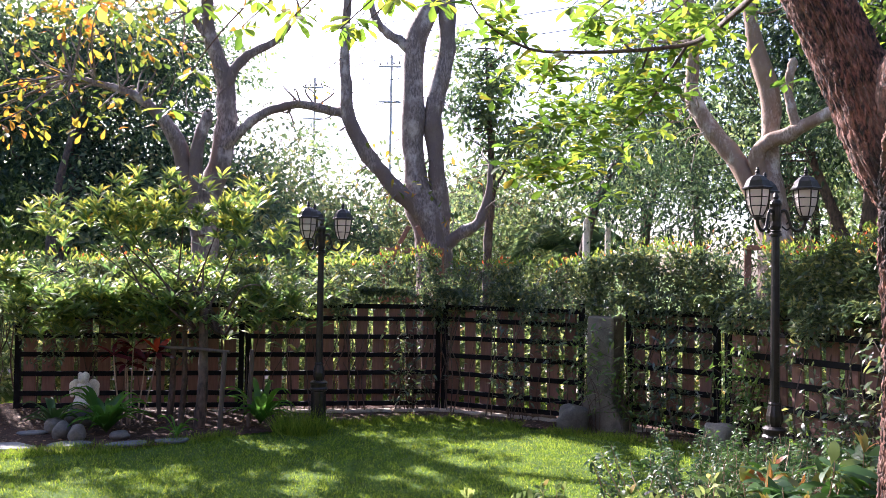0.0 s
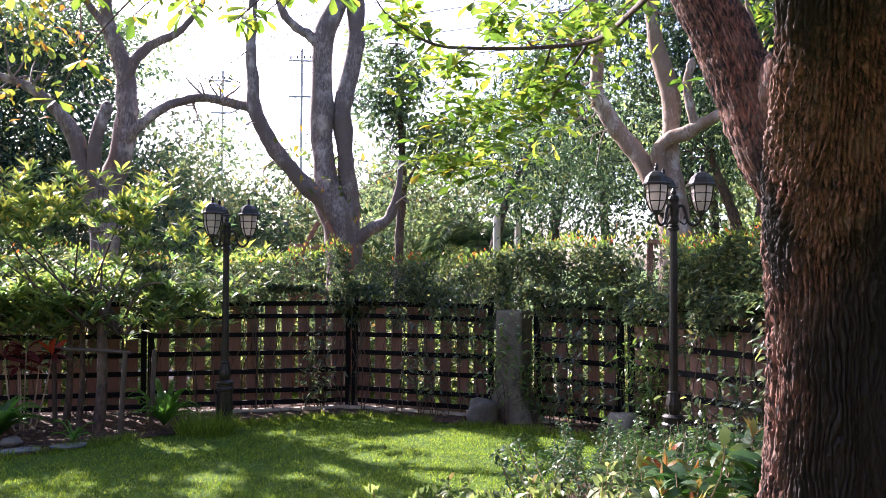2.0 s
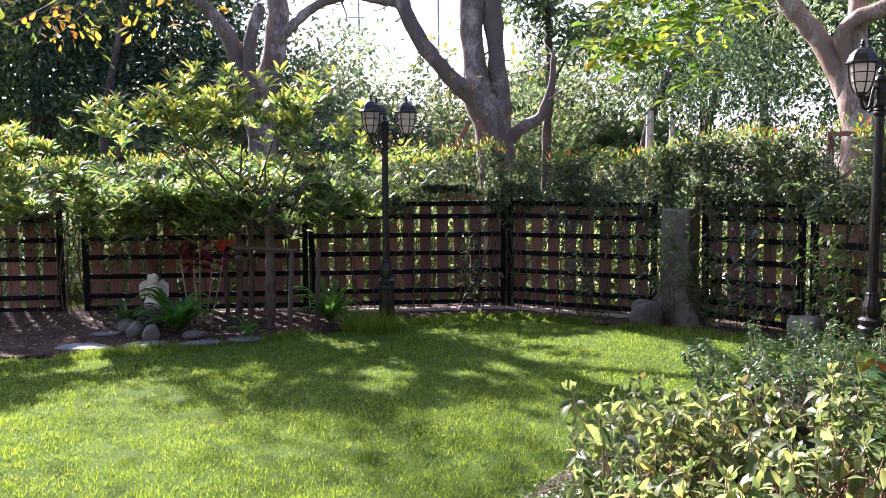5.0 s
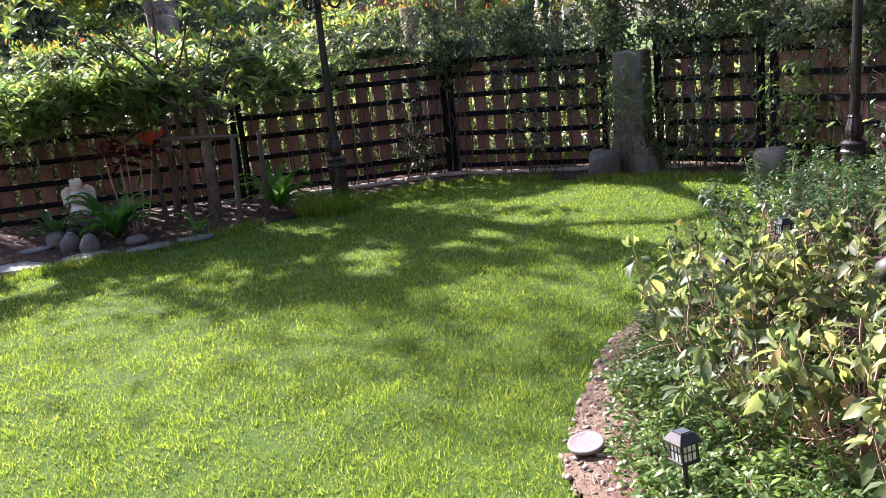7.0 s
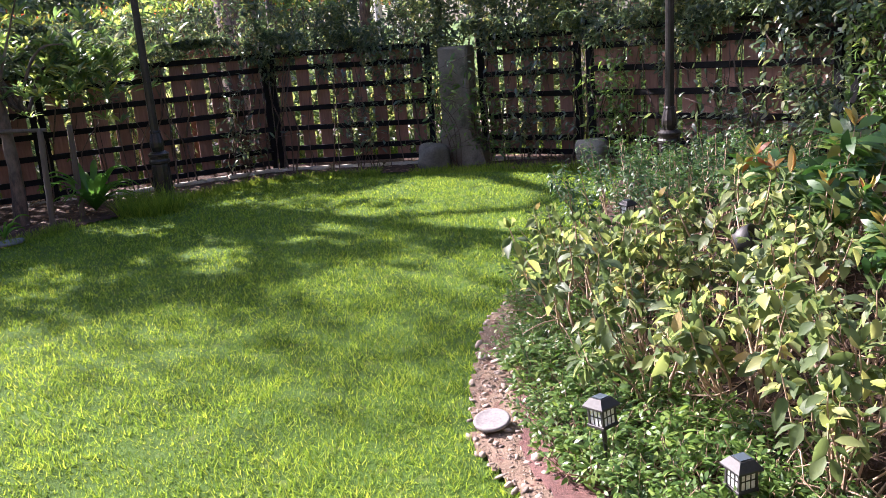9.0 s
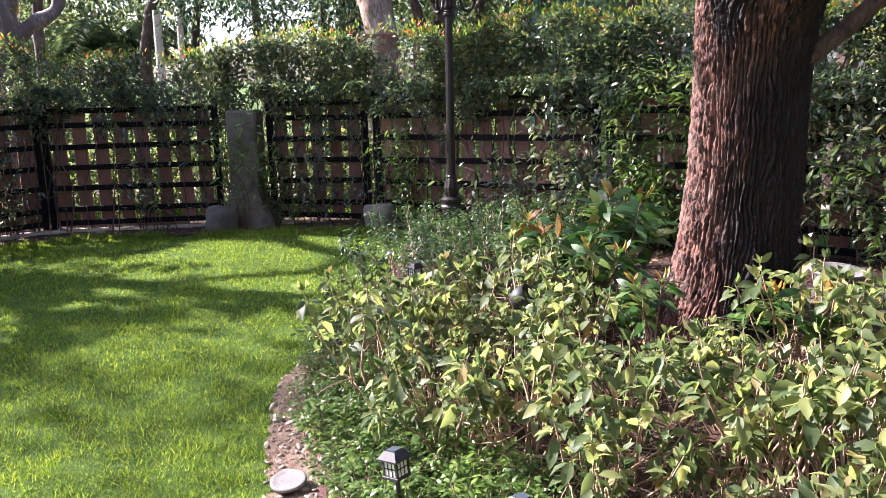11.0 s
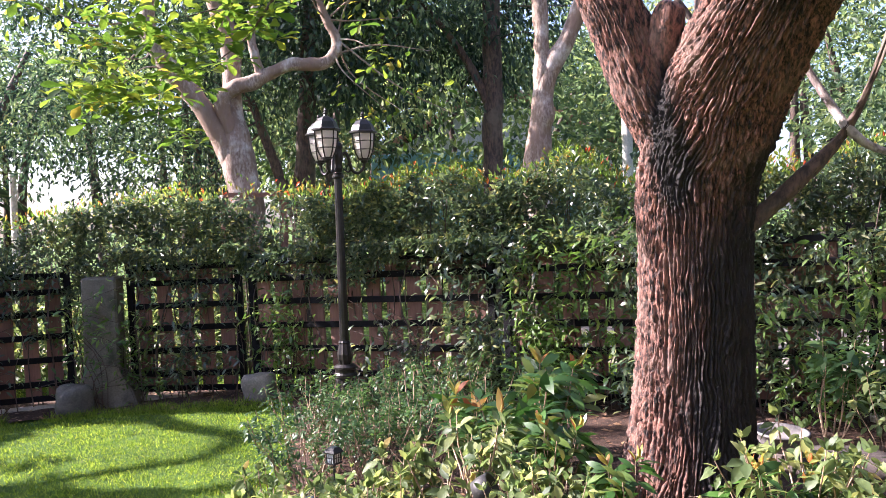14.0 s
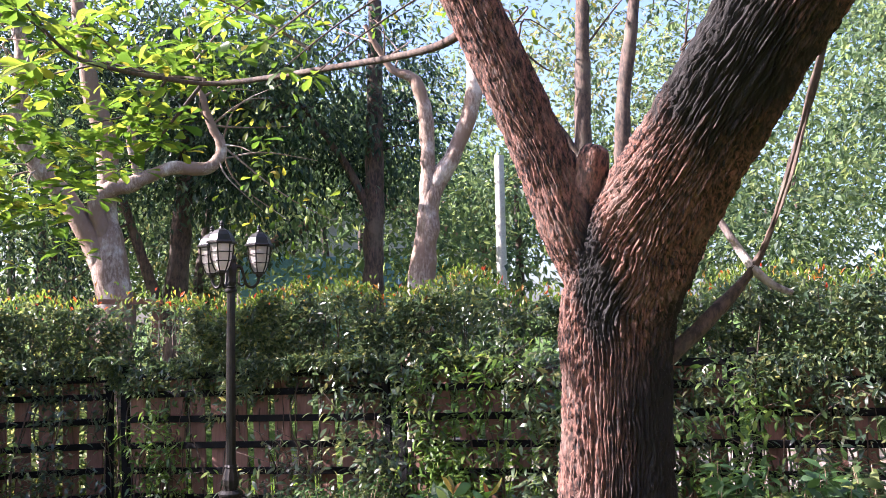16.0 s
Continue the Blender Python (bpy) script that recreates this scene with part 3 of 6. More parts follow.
def fence_panel(a, b, za, zb, label):
    """Upright terracotta boards behind seven black rails between two black posts."""
    length = math.hypot(b[0] - a[0], b[1] - a[1])
    t = thing("fence_panel", pose(a[0], a[1], za, 0, -math.degrees(math.atan2(zb - za, length)), math.degrees(math.atan2(b[1] - a[1], b[0] - a[0]))), label, "fence", "fence panels round the garden")
    post_me = part("post", bm_box(0.065, 0.055, 1.42, 0.004), RAIL, t, place=pose(0.03, 0.0, 0.69))
    other = new("post", post_me.data)
    other.parent, other.matrix_basis = t, pose(length - 0.03, 0.0, 0.69)
    n = max(3, round((length - 0.1) / 0.218))
    pitch = (length - 0.12) / n
    rail = None
    for z in RAIL_Z:
        if rail is None:
            rail = part("rail", bm_box(length - 0.11, 0.032, 0.058, 0.004), RAIL, t, place=pose(length / 2, -0.027, z))
        else:
            r = new("rail", rail.data)
            r.parent, r.matrix_basis = t, pose(length / 2, -0.027, z, 0, RNG.normal() * 0.25, 0)
    board = None
    for k in range(n):
        m = pose(0.06 + pitch * (k + 0.5), 0.002, 0.66 + RNG.normal() * 0.006, 0, RNG.normal() * 0.5, 0)
        if board is None:
            board = part("board", bm_box(0.146, 0.022, 1.27, 0.004), BOARD, t, place=m)
        else:
            o = new("board", board.data)
            o.parent, o.matrix_basis = t, m
    return t


FENCE = [((-8.6, 6.95), (-5.95, 7.98), -0.03, -0.03), ((-5.75, 8.08), (-3.23, 9.04), -0.03, -0.03), ((-3.21, 9.05), (-0.89, 9.92), -0.03, -0.03), ((-0.86, 9.92), (0.98, 9.48), -0.03, -0.03),
         ((1.5, 9.21), (2.44, 8.45), 0.0, 0.02), ((2.5, 8.36), (3.88, 6.08), 0.03, 0.10), ((3.92, 6.02), (5.34, 3.67), 0.10, 0.17), ((5.38, 3.6), (6.85, 1.17), 0.17, 0.22), ((6.89, 1.1), (8.3, -1.3), 0.22, 0.22)]
for k, (a, b, za, zb) in enumerate(FENCE):
    fence_panel(a, b, za, zb, "fence panel of terracotta boards behind seven black rails" if k != 5 else "sunlit fence panel of terracotta boards behind seven black rails")

# kerb under the fence
kerb = thing("kerb", pose(0, 0, 0), "low weathered concrete kerb under the garden fence", "kerb", kind="structure")
block_me = None
for a, b, za, zb in FENCE:
    length = math.hypot(b[0] - a[0], b[1] - a[1])
    n = max(1, round(length / 0.62))
    for k in range(n):
        s = (k + 0.5) / n
        m = pose(a[0] + (b[0] - a[0]) * s, a[1] + (b[1] - a[1]) * s, za + (zb - za) * s - 0.085, 0, 0, math.degrees(math.atan2(b[1] - a[1], b[0] - a[0])) + RNG.normal() * 0.6)
        m = m @ Matrix.Translation((0, -0.06, RNG.normal() * 0.006))
        if block_me is None:
            block_me = part("kerb_block", bm_box(0.6, 0.13, 0.15, 0.012), CURB, kerb, place=m).data
        else:
            o = new("kerb_block", block_me)
            o.parent, o.matrix_basis = kerb, m


def lumpy(name, size, mat, m, label="", category="", group="", seed=0, parent=None, sub=3, rough=0.22, flat=0.0):
    """A stone: a noisy rounded block, its foot cut flat."""
    bm = bmesh.new()
    bmesh.ops.create_icosphere(bm, subdivisions=sub, radius=0.5)
    co = np.array([v.co[:] for v in bm.verts])
    k = 1 + rough * 2 * (vnoise(co * 2.3 + seed * 3.7) - 0.5) + rough * 0.7 * (vnoise(co * 5.1 + seed) - 0.5)
    box = co / np.maximum(np.abs(co).max(1, keepdims=True), 1e-6) * 0.5
    co = (co * (1 - flat) + box * flat) * k[:, None] * np.array(size)
    co[:, 2] = np.maximum(co[:, 2], -size[2] * 0.42)
    for v, c in zip(bm.verts, co):
        v.co = c
    ob = part(name, bm, mat, parent, place=m, smooth=True)
    return tagged(ob, label, category, group)


# unseen house behind the viewer: wall and eaves added to hold back sky light
tagged(part("wall_south", bm_box(22, 0.3, 6.4, 0.01, (0, -3.4, 3.2)), HOUSE), "unseen brown house wall behind the viewer, added to block sky light", "wall", kind="structure")
tagged(part("eaves", bm_box(22, 1.6, 0.16, 0.01, (0, -2.6, 4.2)), HOUSE), "unseen brown eaves behind the viewer, added to block sky light", "eaves", kind="structure")

# pale paved lane beyond the fence
lane_in = [(-12, 9.2), (-6.8, 11.0), (-1.0, 13.2), (1.8, 11.1), (4.3, 9.0), (7.3, 4.1), (9.6, 0.2), (11, -3)]
lane_out = [(-13, 10.6), (-7.4, 12.4), (-1.0, 14.8), (3.2, 13.6), (6.6, 10.6), (9.9, 5.6), (12.2, 1.6), (14, -2)]
lv = [(x, y, gz(x, y) + 0.012) for x, y in lane_in] + [(x, y, gz(x, y) + 0.012) for x, y in lane_out]
tagged(build("road", np.array(lv), [np.array([(k, k + 1, k + 9, k + 8) for k in range(7)])], PAVING), "pale pinkish concrete lane beyond the garden fence", "road", kind="structure")

# concrete pillar with spreading foot at the bend of the fence
pillar = thing("fence_pillar", pose(1.24, 9.22, -0.1, 0, 0, -27), "weathered grey concrete pillar with a spreading foot between fence panels", "pillar")
bm = bm_box(0.34, 0.3, 1.34, 0.02, (0, 0, 0.67))
part("shaft", bm, CONCRETE, pillar)
bm = bmesh.new()
prof = [(-0.30, 0.0), (0.36, 0.0), (0.30, 0.2), (0.20, 0.36), (0.155, 0.46), (-0.155, 0.46), (-0.19, 0.3), (-0.26, 0.14)]
fr = [bm.verts.new((x, -0.19 - 0.05 * (0.46 - z), z)) for x, z in prof]
bk = [bm.verts.new((x, 0.155, z)) for x, z in prof]
bm.faces.new(fr)
bm.faces.new(bk[::-1])
for k in range(len(prof)):
    bm.faces.new((fr[k], bk[k], bk[(k + 1) % len(prof)], fr[(k + 1) % len(prof)]))
bmesh.ops.bevel(bm, geom=list(bm.edges), offset=0.015, segments=2, affect="EDGES")
part("foot", bm, CONCRETE, pillar)
lumpy("rock", (0.34, 0.26, 0.36), ROCK, pose(0.88, 8.98, 0.05, 0, 0, 20), "grey angular rock standing against the concrete pillar", "rock", "rocks along the fence", 3, flat=0.4)
lumpy("rock", (0.34, 0.26, 0.34), ROCK, pose(2.38, 7.98, 0.12, 0, 0, -40), "grey angular rock leaning against the fence", "rock", "rocks along the fence", 9, flat=0.5)


# ---- lamp posts ----
def lamp_post(x, y, z, height, turn, label):
    """Cast iron garden lamp: fluted plinth, turned collar, shaft and three six-sided lanterns."""
    t = thing("lamp_post", pose(x, y, z, 0, 0, turn), label, "lamp post", "garden lamp posts")
    top = height - 0.5
    part("plinth", bm_turned([(0.115, 0), (0.115, 0.03), (0.095, 0.05), (0.09, 0.09), (0.085, 0.38), (0.08, 0.40)], 20, 0.10), IRON, t)
    part("collar", bm_turned([(0.082, 0.398), (0.1, 0.41), (0.1, 0.43), (0.088, 0.445), (0.088, 0.47), (0.098, 0.48), (0.098, 0.495), (0.07, 0.515)], 20), IRON, t, smooth=False)
    part("baluster", bm_turned([(0.05, 0.51), (0.066, 0.56), (0.068, 0.6), (0.054, 0.66), (0.046, 0.69), (0.052, 0.70), (0.045, 0.715)], 20, 0.08), IRON, t)
    part("shaft", bm_turned([(0.042, 0.713), (0.035, top - 0.03), (0.035, top - 0.02)], 12, 0.06), IRON, t)
    part("neck_ring", bm_turned([(0.036, top - 0.025), (0.05, top - 0.015), (0.05, top), (0.04, top + 0.01), (0.047, top + 0.02), (0.035, top + 0.03)], 16), IRON, t)
    part("head_post", bm_turned([(0.036, top + 0.03), (0.044, top + 0.06), (0.04, top + 0.1), (0.048, top + 0.16), (0.042, top + 0.22), (0.05, top + 0.25), (0.04, top + 0.275), (0.02, top + 0.29), (0.026, top + 0.31), (0.008, top + 0.345)], 12), IRON, t)
    for k in range(3):
        ang = -90 + 60 + 120 * k
        ca, sa = math.cos(radians(ang)), math.sin(radians(ang))
        arm_pts = [(0.03 , top + 0.18, 0.015), (0.075, top + 0.19, 0.014), (0.10, top + 0.13, 0.013), (0.125, top + 0.045, 0.013), (0.175, top + 0.02, 0.013), (0.22, top + 0.06, 0.013), (0.232, top + 0.125, 0.015)]
        v, f = tube([(r * ca, r * sa, h, w) for r, h, w in arm_pts], 22, 8)
        arm = build("arm", v, [f], IRON, t)
        v, f = tube([(r * ca, r * sa, h, 0.007) for r, h in ((0.05, top + 0.06), (0.09, top + 0.03), (0.12, top + 0.07), (0.1, top + 0.1), (0.085, top + 0.075))], 14, 6)
        build("scroll", v, [f], IRON, arm)
        place = pose(0.232 * ca, 0.232 * sa, top + 0.12, 0, 0, ang)
        rings = [(0.045, 0.02), (0.07, 0.07), (0.088, 0.14), (0.097, 0.24)]
        glass = part("lantern_glass", bm_turned([(r * 0.93, h) for r, h in rings], 6), FROSTED, t, "frosted white lantern glass", place)
        cup = bm_turned([(0.012, -0.02), (0.03, -0.005), (0.03, 0.006), (0.05, 0.012), (0.05, 0.024), (0.03, 0.026)], 12)
        part("lantern_cup", cup, IRON, t, place=place)
        for j in range(6):
            a6 = math.pi / 3 * j
            v, f = tube([(r * math.cos(a6), r * math.sin(a6), h, 0.006) for r, h in rings], 8, 5)
            build("rib", v, [f], IRON, glass)
        for h, r in ((0.10, 0.077), (0.172, 0.0905)):
            v, f = tube([(r * math.cos(math.pi / 3 * j), r * math.sin(math.pi / 3 * j), h, 0.0045) for j in range(7)], 13, 4)
            build("band", v, [f], IRON, glass)
        roof = bm_turned([(0.098, 0.235), (0.122, 0.242), (0.122, 0.252), (0.108, 0.262), (0.088, 0.31), (0.055, 0.345), (0.04, 0.35), (0.02, 0.362), (0.012, 0.375)], 6)
        cap = part("lantern_roof", roof, IRON, t, place=place)
        part("finial", bm_turned([(0.012, 0.374), (0.02, 0.385), (0.012, 0.396), (0.016, 0.404), (0.004, 0.425)], 10), IRON, cap)
    return t


lamp_post(-1.84, 8.0, 0.0, 2.43, 41, "dark bronze garden lamp post with three lanterns beside the bed")
lamp_post(2.67, 6.67, -0.02, 2.62, 13, "taller dark bronze garden lamp post with three lanterns")

# ---- the old tree in the bed ----
def bark_tube(pts, rings, sides, depth, seed):
    """A trunk with real bark ridges that run up it and break into plates."""
    c = spline(pts, rings)
    v, f = tube(pts, rings, sides)
    mid = np.repeat(c[:, :3], sides, 0)
    out = v - mid
    rad = np.linalg.norm(out, axis=1)
    ang = np.tile(np.arange(sides) / sides, rings)
    run = np.repeat(np.concatenate([[0], np.cumsum(np.linalg.norm(np.diff(c[:, :3], axis=0), axis=1))]), sides)
    ca, sa = np.cos(ang * 2 * np.pi), np.sin(ang * 2 * np.pi)
    cols = round(2 * np.pi * 0.25 / 0.0185) if rad.max() > 0.2 else round(2 * np.pi * np.median(rad) / 0.015)
    wob = (vnoise(np.c_[ca * 5, sa * 5, run * 4.5 + seed]) - 0.5) * 2.4 + (vnoise(np.c_[ca * 13, sa * 13, run * 12 + seed * 2]) - 0.5) * 1.1
    ph = ang * cols + wob
    cell = np.floor(ph)
    side = np.abs(ph - cell - 0.5) * 2
    own = hash3(cell.astype(int) % cols, np.zeros(len(cell), int) + seed, np.zeros(len(cell), int))
    step = run * 9 + own * 7 + vnoise(np.c_[ca * 20, sa * 20, run * 9 + seed]) * 1.3
    plate = np.floor(step)
    brk = np.abs(step - plate - 0.5) * 2
    high = hash3(cell.astype(int) % cols, plate.astype(int), np.zeros(len(cell), int) + seed)
    top = np.clip((1 - side) * 1.7, 0, 1) * np.clip((1 - brk) * 3.5 + 0.5, 0, 1) * (0.45 + 0.55 * high)
    fine = vnoise(np.c_[ca * 60 * rad / 0.25, sa * 60 * rad / 0.25, run * 55 + seed])
    lump = vnoise(np.c_[ca * 1.2, sa * 1.2, run * 2.2 + seed * 9]) - 0.5
    d = depth * (top + fine * 0.5) + lump * 0.035
    return mid + out * (1 + (d - depth * 0.5) / rad)[:, None], f


old = thing("old_tree", pose(0, 0, 0), "large forked tree with dark ridged bark standing in the bed", "tree")
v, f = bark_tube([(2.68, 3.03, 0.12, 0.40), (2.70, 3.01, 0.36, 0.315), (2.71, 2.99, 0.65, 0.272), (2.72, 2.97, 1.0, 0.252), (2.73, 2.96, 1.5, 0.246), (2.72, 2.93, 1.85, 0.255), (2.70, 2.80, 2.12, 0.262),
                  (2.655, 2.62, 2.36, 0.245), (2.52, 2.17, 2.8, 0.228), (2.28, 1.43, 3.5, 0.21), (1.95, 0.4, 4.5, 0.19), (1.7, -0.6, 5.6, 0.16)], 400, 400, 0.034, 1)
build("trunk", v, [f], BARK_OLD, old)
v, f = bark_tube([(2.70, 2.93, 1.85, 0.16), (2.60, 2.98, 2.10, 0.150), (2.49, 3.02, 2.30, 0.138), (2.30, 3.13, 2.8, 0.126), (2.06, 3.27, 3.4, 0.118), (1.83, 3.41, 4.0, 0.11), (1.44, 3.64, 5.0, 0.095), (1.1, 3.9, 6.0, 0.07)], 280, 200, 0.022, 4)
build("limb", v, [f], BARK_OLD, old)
v, f = bark_tube([(2.82, 2.86, 1.48, 0.055), (2.92, 2.74, 1.65, 0.038), (3.06, 2.62, 1.82, 0.03), (3.24, 2.48, 2.06, 0.024), (3.34, 2.36, 2.4, 0.016), (3.45, 2.26, 2.84, 0.012), (3.5, 2.1, 3.4, 0.01)], 90, 28, 0.008, 7)
build("limb", v, [f], BARK_DARK, old)
v, f = joined([tube([(3.24, 2.48, 2.06, 0.024), (3.23, 2.6, 2.25, 0.019), (3.2, 2.72, 2.48, 0.018), (3.15, 2.85, 2.75, 0.01)], 14, 10, 0.1),
               tube([(3.24, 2.48, 2.06, 0.024), (3.28, 2.41, 1.98, 0.02), (3.34, 2.33, 1.93, 0.016)], 8, 10, 0.1)])
build("branch", v, [f], BARK_GREY, old)
# crotch stub
v, f = bark_tube([(2.55, 3.0, 2.25, 0.09), (2.5, 2.9, 2.5, 0.07), (2.49, 2.86, 2.62, 0.05), (2.49, 2.85, 2.65, 0.01)], 40, 32, 0.012, 3)
build("stub", v, [f], BARK_OLD, old)

# the long overhanging branch and its twigs
BOUGH = [(2.12, 3.24, 3.28, 0.028), (2.10, 3.6, 3.22, 0.021), (2.05, 4.4, 3.30, 0.019), (1.89, 5.4, 3.40, 0.018), (1.45, 5.4, 3.36, 0.014), (1.05, 5.3, 3.34, 0.013), (0.76, 5.0, 3.30, 0.010), (0.5, 4.75, 3.42, 0.006), (0.38, 4.6, 3.6, 0.003)]
TWIGS = [[(1.89, 5.6, 3.47, 0.014), (1.72, 5.65, 3.22, 0.010), (1.56, 5.72, 2.98, 0.007), (1.38, 5.8, 2.82, 0.004)], [(1.6, 5.55, 3.42, 0.010), (1.5, 5.7, 3.22, 0.007), (1.22, 5.9, 3.12, 0.004)],
         [(1.89, 5.6, 3.47, 0.014), (1.75, 6.1, 3.6, 0.010), (1.5, 6.5, 3.75, 0.006)], [(2.05, 4.6, 3.46, 0.012), (1.9, 5.0, 3.75, 0.008), (1.6, 5.4, 4.0, 0.005)],
         [(1.45, 5.5, 3.40, 0.009), (1.3, 5.8, 3.65, 0.006), (1.1, 6.0, 3.9, 0.004)], [(1.05, 5.3, 3.34, 0.008), (0.85, 5.7, 3.3, 0.005), (0.7, 6.0, 3.15, 0.003)],
         [(0.76, 5.0, 3.3, 0.006), (0.62, 5.2, 3.5, 0.004), (0.4, 5.3, 3.62, 0.002)]]
bough_parts = [tube(BOUGH, 60, 10, 0.08)] + [tube(t, 16, 6) for t in TWIGS]
v, f = joined(bough_parts)
build("bough", v, [f], BARK_DARK, old, "thin dark overhanging branch")


def rosettes(rng, centres, per, length, flat=0.5, droop=0.25):
    """Whorls of leaves at twig tips: places, ways, ups."""
    n = len(centres)
    a = rng.uniform(0, 2 * np.pi, (n, 1)) + np.arange(per)[None] * 2 * np.pi / per + rng.normal(size=(n, per)) * 0.3
    lift = rng.normal(size=(n, per)) * 0.35 + flat - droop
    d = unit(np.stack([np.cos(a), np.sin(a), lift], -1)).reshape(-1, 3)
    p = np.repeat(centres, per, 0) + d * length * 0.08
    up = unit(np.array([0, 0, 1.0]) + rng.normal(size=d.shape) * 0.35)
    return p, d, up


rng = np.random.default_rng(21)
tips = []
for t in TWIGS + [BOUGH[3:]]:
    c = spline(t, 26)[6:, :3]
    tips.append(c[rng.integers(0, len(c), 9)] + rng.normal(size=(9, 3)) * 0.09)
cloud = [((1.25, 6.2, 3.35), (0.6, 0.5, 0.55)), ((1.75, 6.3, 3.6), (0.6, 0.5, 0.5)), ((1.2, 6.2, 2.9), (0.35, 0.4, 0.3)), ((2.0, 5.6, 4.0), (0.6, 0.6, 0.35)), ((1.15, 6.4, 2.72), (0.4, 0.4, 0.35)), ((0.85, 6.3, 3.2), (0.4, 0.4, 0.4)), ((0.7, 6.2, 2.6), (0.2, 0.3, 0.2))]
for c, r in cloud:
    tips.append(np.array(c) + rng.normal(size=(23, 3)) * np.array(r) * 0.65)
tips = np.vstack(tips)
p, d, up = rosettes(rng, tips, 6, 0.13, 0.35, 0.35)
leaves("bough_foliage", p, d, up, rng.uniform(0.09, 0.17, len(p)), rng.uniform(0.045, 0.08, len(p)), CANOPY, old, "bright green broad leaves lit from behind", LEAF_OBOVATE)
# high crown, mostly overhead
crown_c = [((1.3, -0.8, 6.4), (1.7, 1.5, 0.9)), ((2.6, 0.6, 6.2), (1.6, 1.5, 0.9)), ((0.6, 4.0, 6.6), (1.6, 1.5, 0.9)), ((3.4, 2.6, 6.2), (1.6, 1.6, 0.8)), ((-0.6, 1.6, 6.8), (1.6, 1.6, 0.8)), ((4.6, 1.0, 6.3), (1.6, 1.6, 0.8))]
p, way = clumped(rng, [c for c, r in crown_c], [r for c, r in crown_c], 70, 9, 0.16)
d, up = outward(rng, way)
leaves("crown", p, d, up, rng.uniform(0.09, 0.15, len(p)), rng.uniform(0.045, 0.065, len(p)), CANOPY, old, "green leaf crown overhead", LEAF_OBOVATE)

# near sprays of leaves that hang into the view from the crown
spray = thing("hanging_twig", pose(0, 0, 0), "thin twigs with large green leaves hanging from the crown", "twig")
SPRAY_TIPS = [(-0.93, 2.6, 2.94), (-0.92, 2.84, 3.0), (-0.08, 2.84, 2.91), (-0.01, 3.29, 2.98), (0.07, 3.42, 3.03), (-0.55, 3.28, 3.01), (0.26, 3.38, 3.16), (0.4, 3.62, 3.2), (0.72, 3.89, 3.3), (1.24, 3.74, 3.12), (1.45, 4.15, 3.25), (1.59, 4.15, 3.16), (1.89, 4.33, 3.21), (1.13, 3.94, 3.25), (-0.59, 2.93, 3.02)]
SPRAYS = [[(1.6, 3.0, 4.6, 0.012), (0.6, 3.15, 4.0, 0.008), (-0.2, 3.2, 3.35, 0.006), (-0.6, 3.15, 2.95, 0.004), (-0.78, 3.05, 2.62, 0.003)],
          [(0.6, 3.15, 4.0, 0.008), (0.2, 3.35, 3.5, 0.005), (-0.02, 3.4, 3.1, 0.003)], [(-0.2, 3.2, 3.35, 0.005), (-0.5, 3.3, 3.25, 0.004), (-0.95, 3.2, 3.2, 0.002)],
          [(0.2, 3.35, 3.5, 0.005), (0.1, 3.6, 3.3, 0.004), (-0.1, 3.8, 3.15, 0.002)]]
SPRAYS += [[(x + 0.9, y - 0.2, z + 0.75, 0.006), (x + 0.4, y, z + 0.35, 0.005), (x, y, z, 0.003)] for x, y, z in SPRAY_TIPS]
for t in SPRAYS:
    v, f = tube(t, 24, 6)
    build("stem", v, [f], BARK_DARK, spray)
tips = np.array(SPRAY_TIPS + [(-0.70, 3.08, 2.74), (-0.80, 3.03, 2.54), (-0.02, 3.4, 3.04), (0.02, 3.42, 3.08), (-0.27, 3.3, 3.10), (-0.45, 3.25, 3.14), (-0.9, 3.2, 3.18), (-1.05, 3.1, 3.22), (0.1, 3.6, 3.26), (-0.62, 3.2, 3.12)])
p, d, up = rosettes(rng, tips, 6, 0.12, 0.0, 0.5)
leaves("foliage", p, d, up, rng.uniform(0.08, 0.14, len(p)), rng.uniform(0.04, 0.06, len(p)), CANOPY, spray, shape=LEAF_OBOVATE)


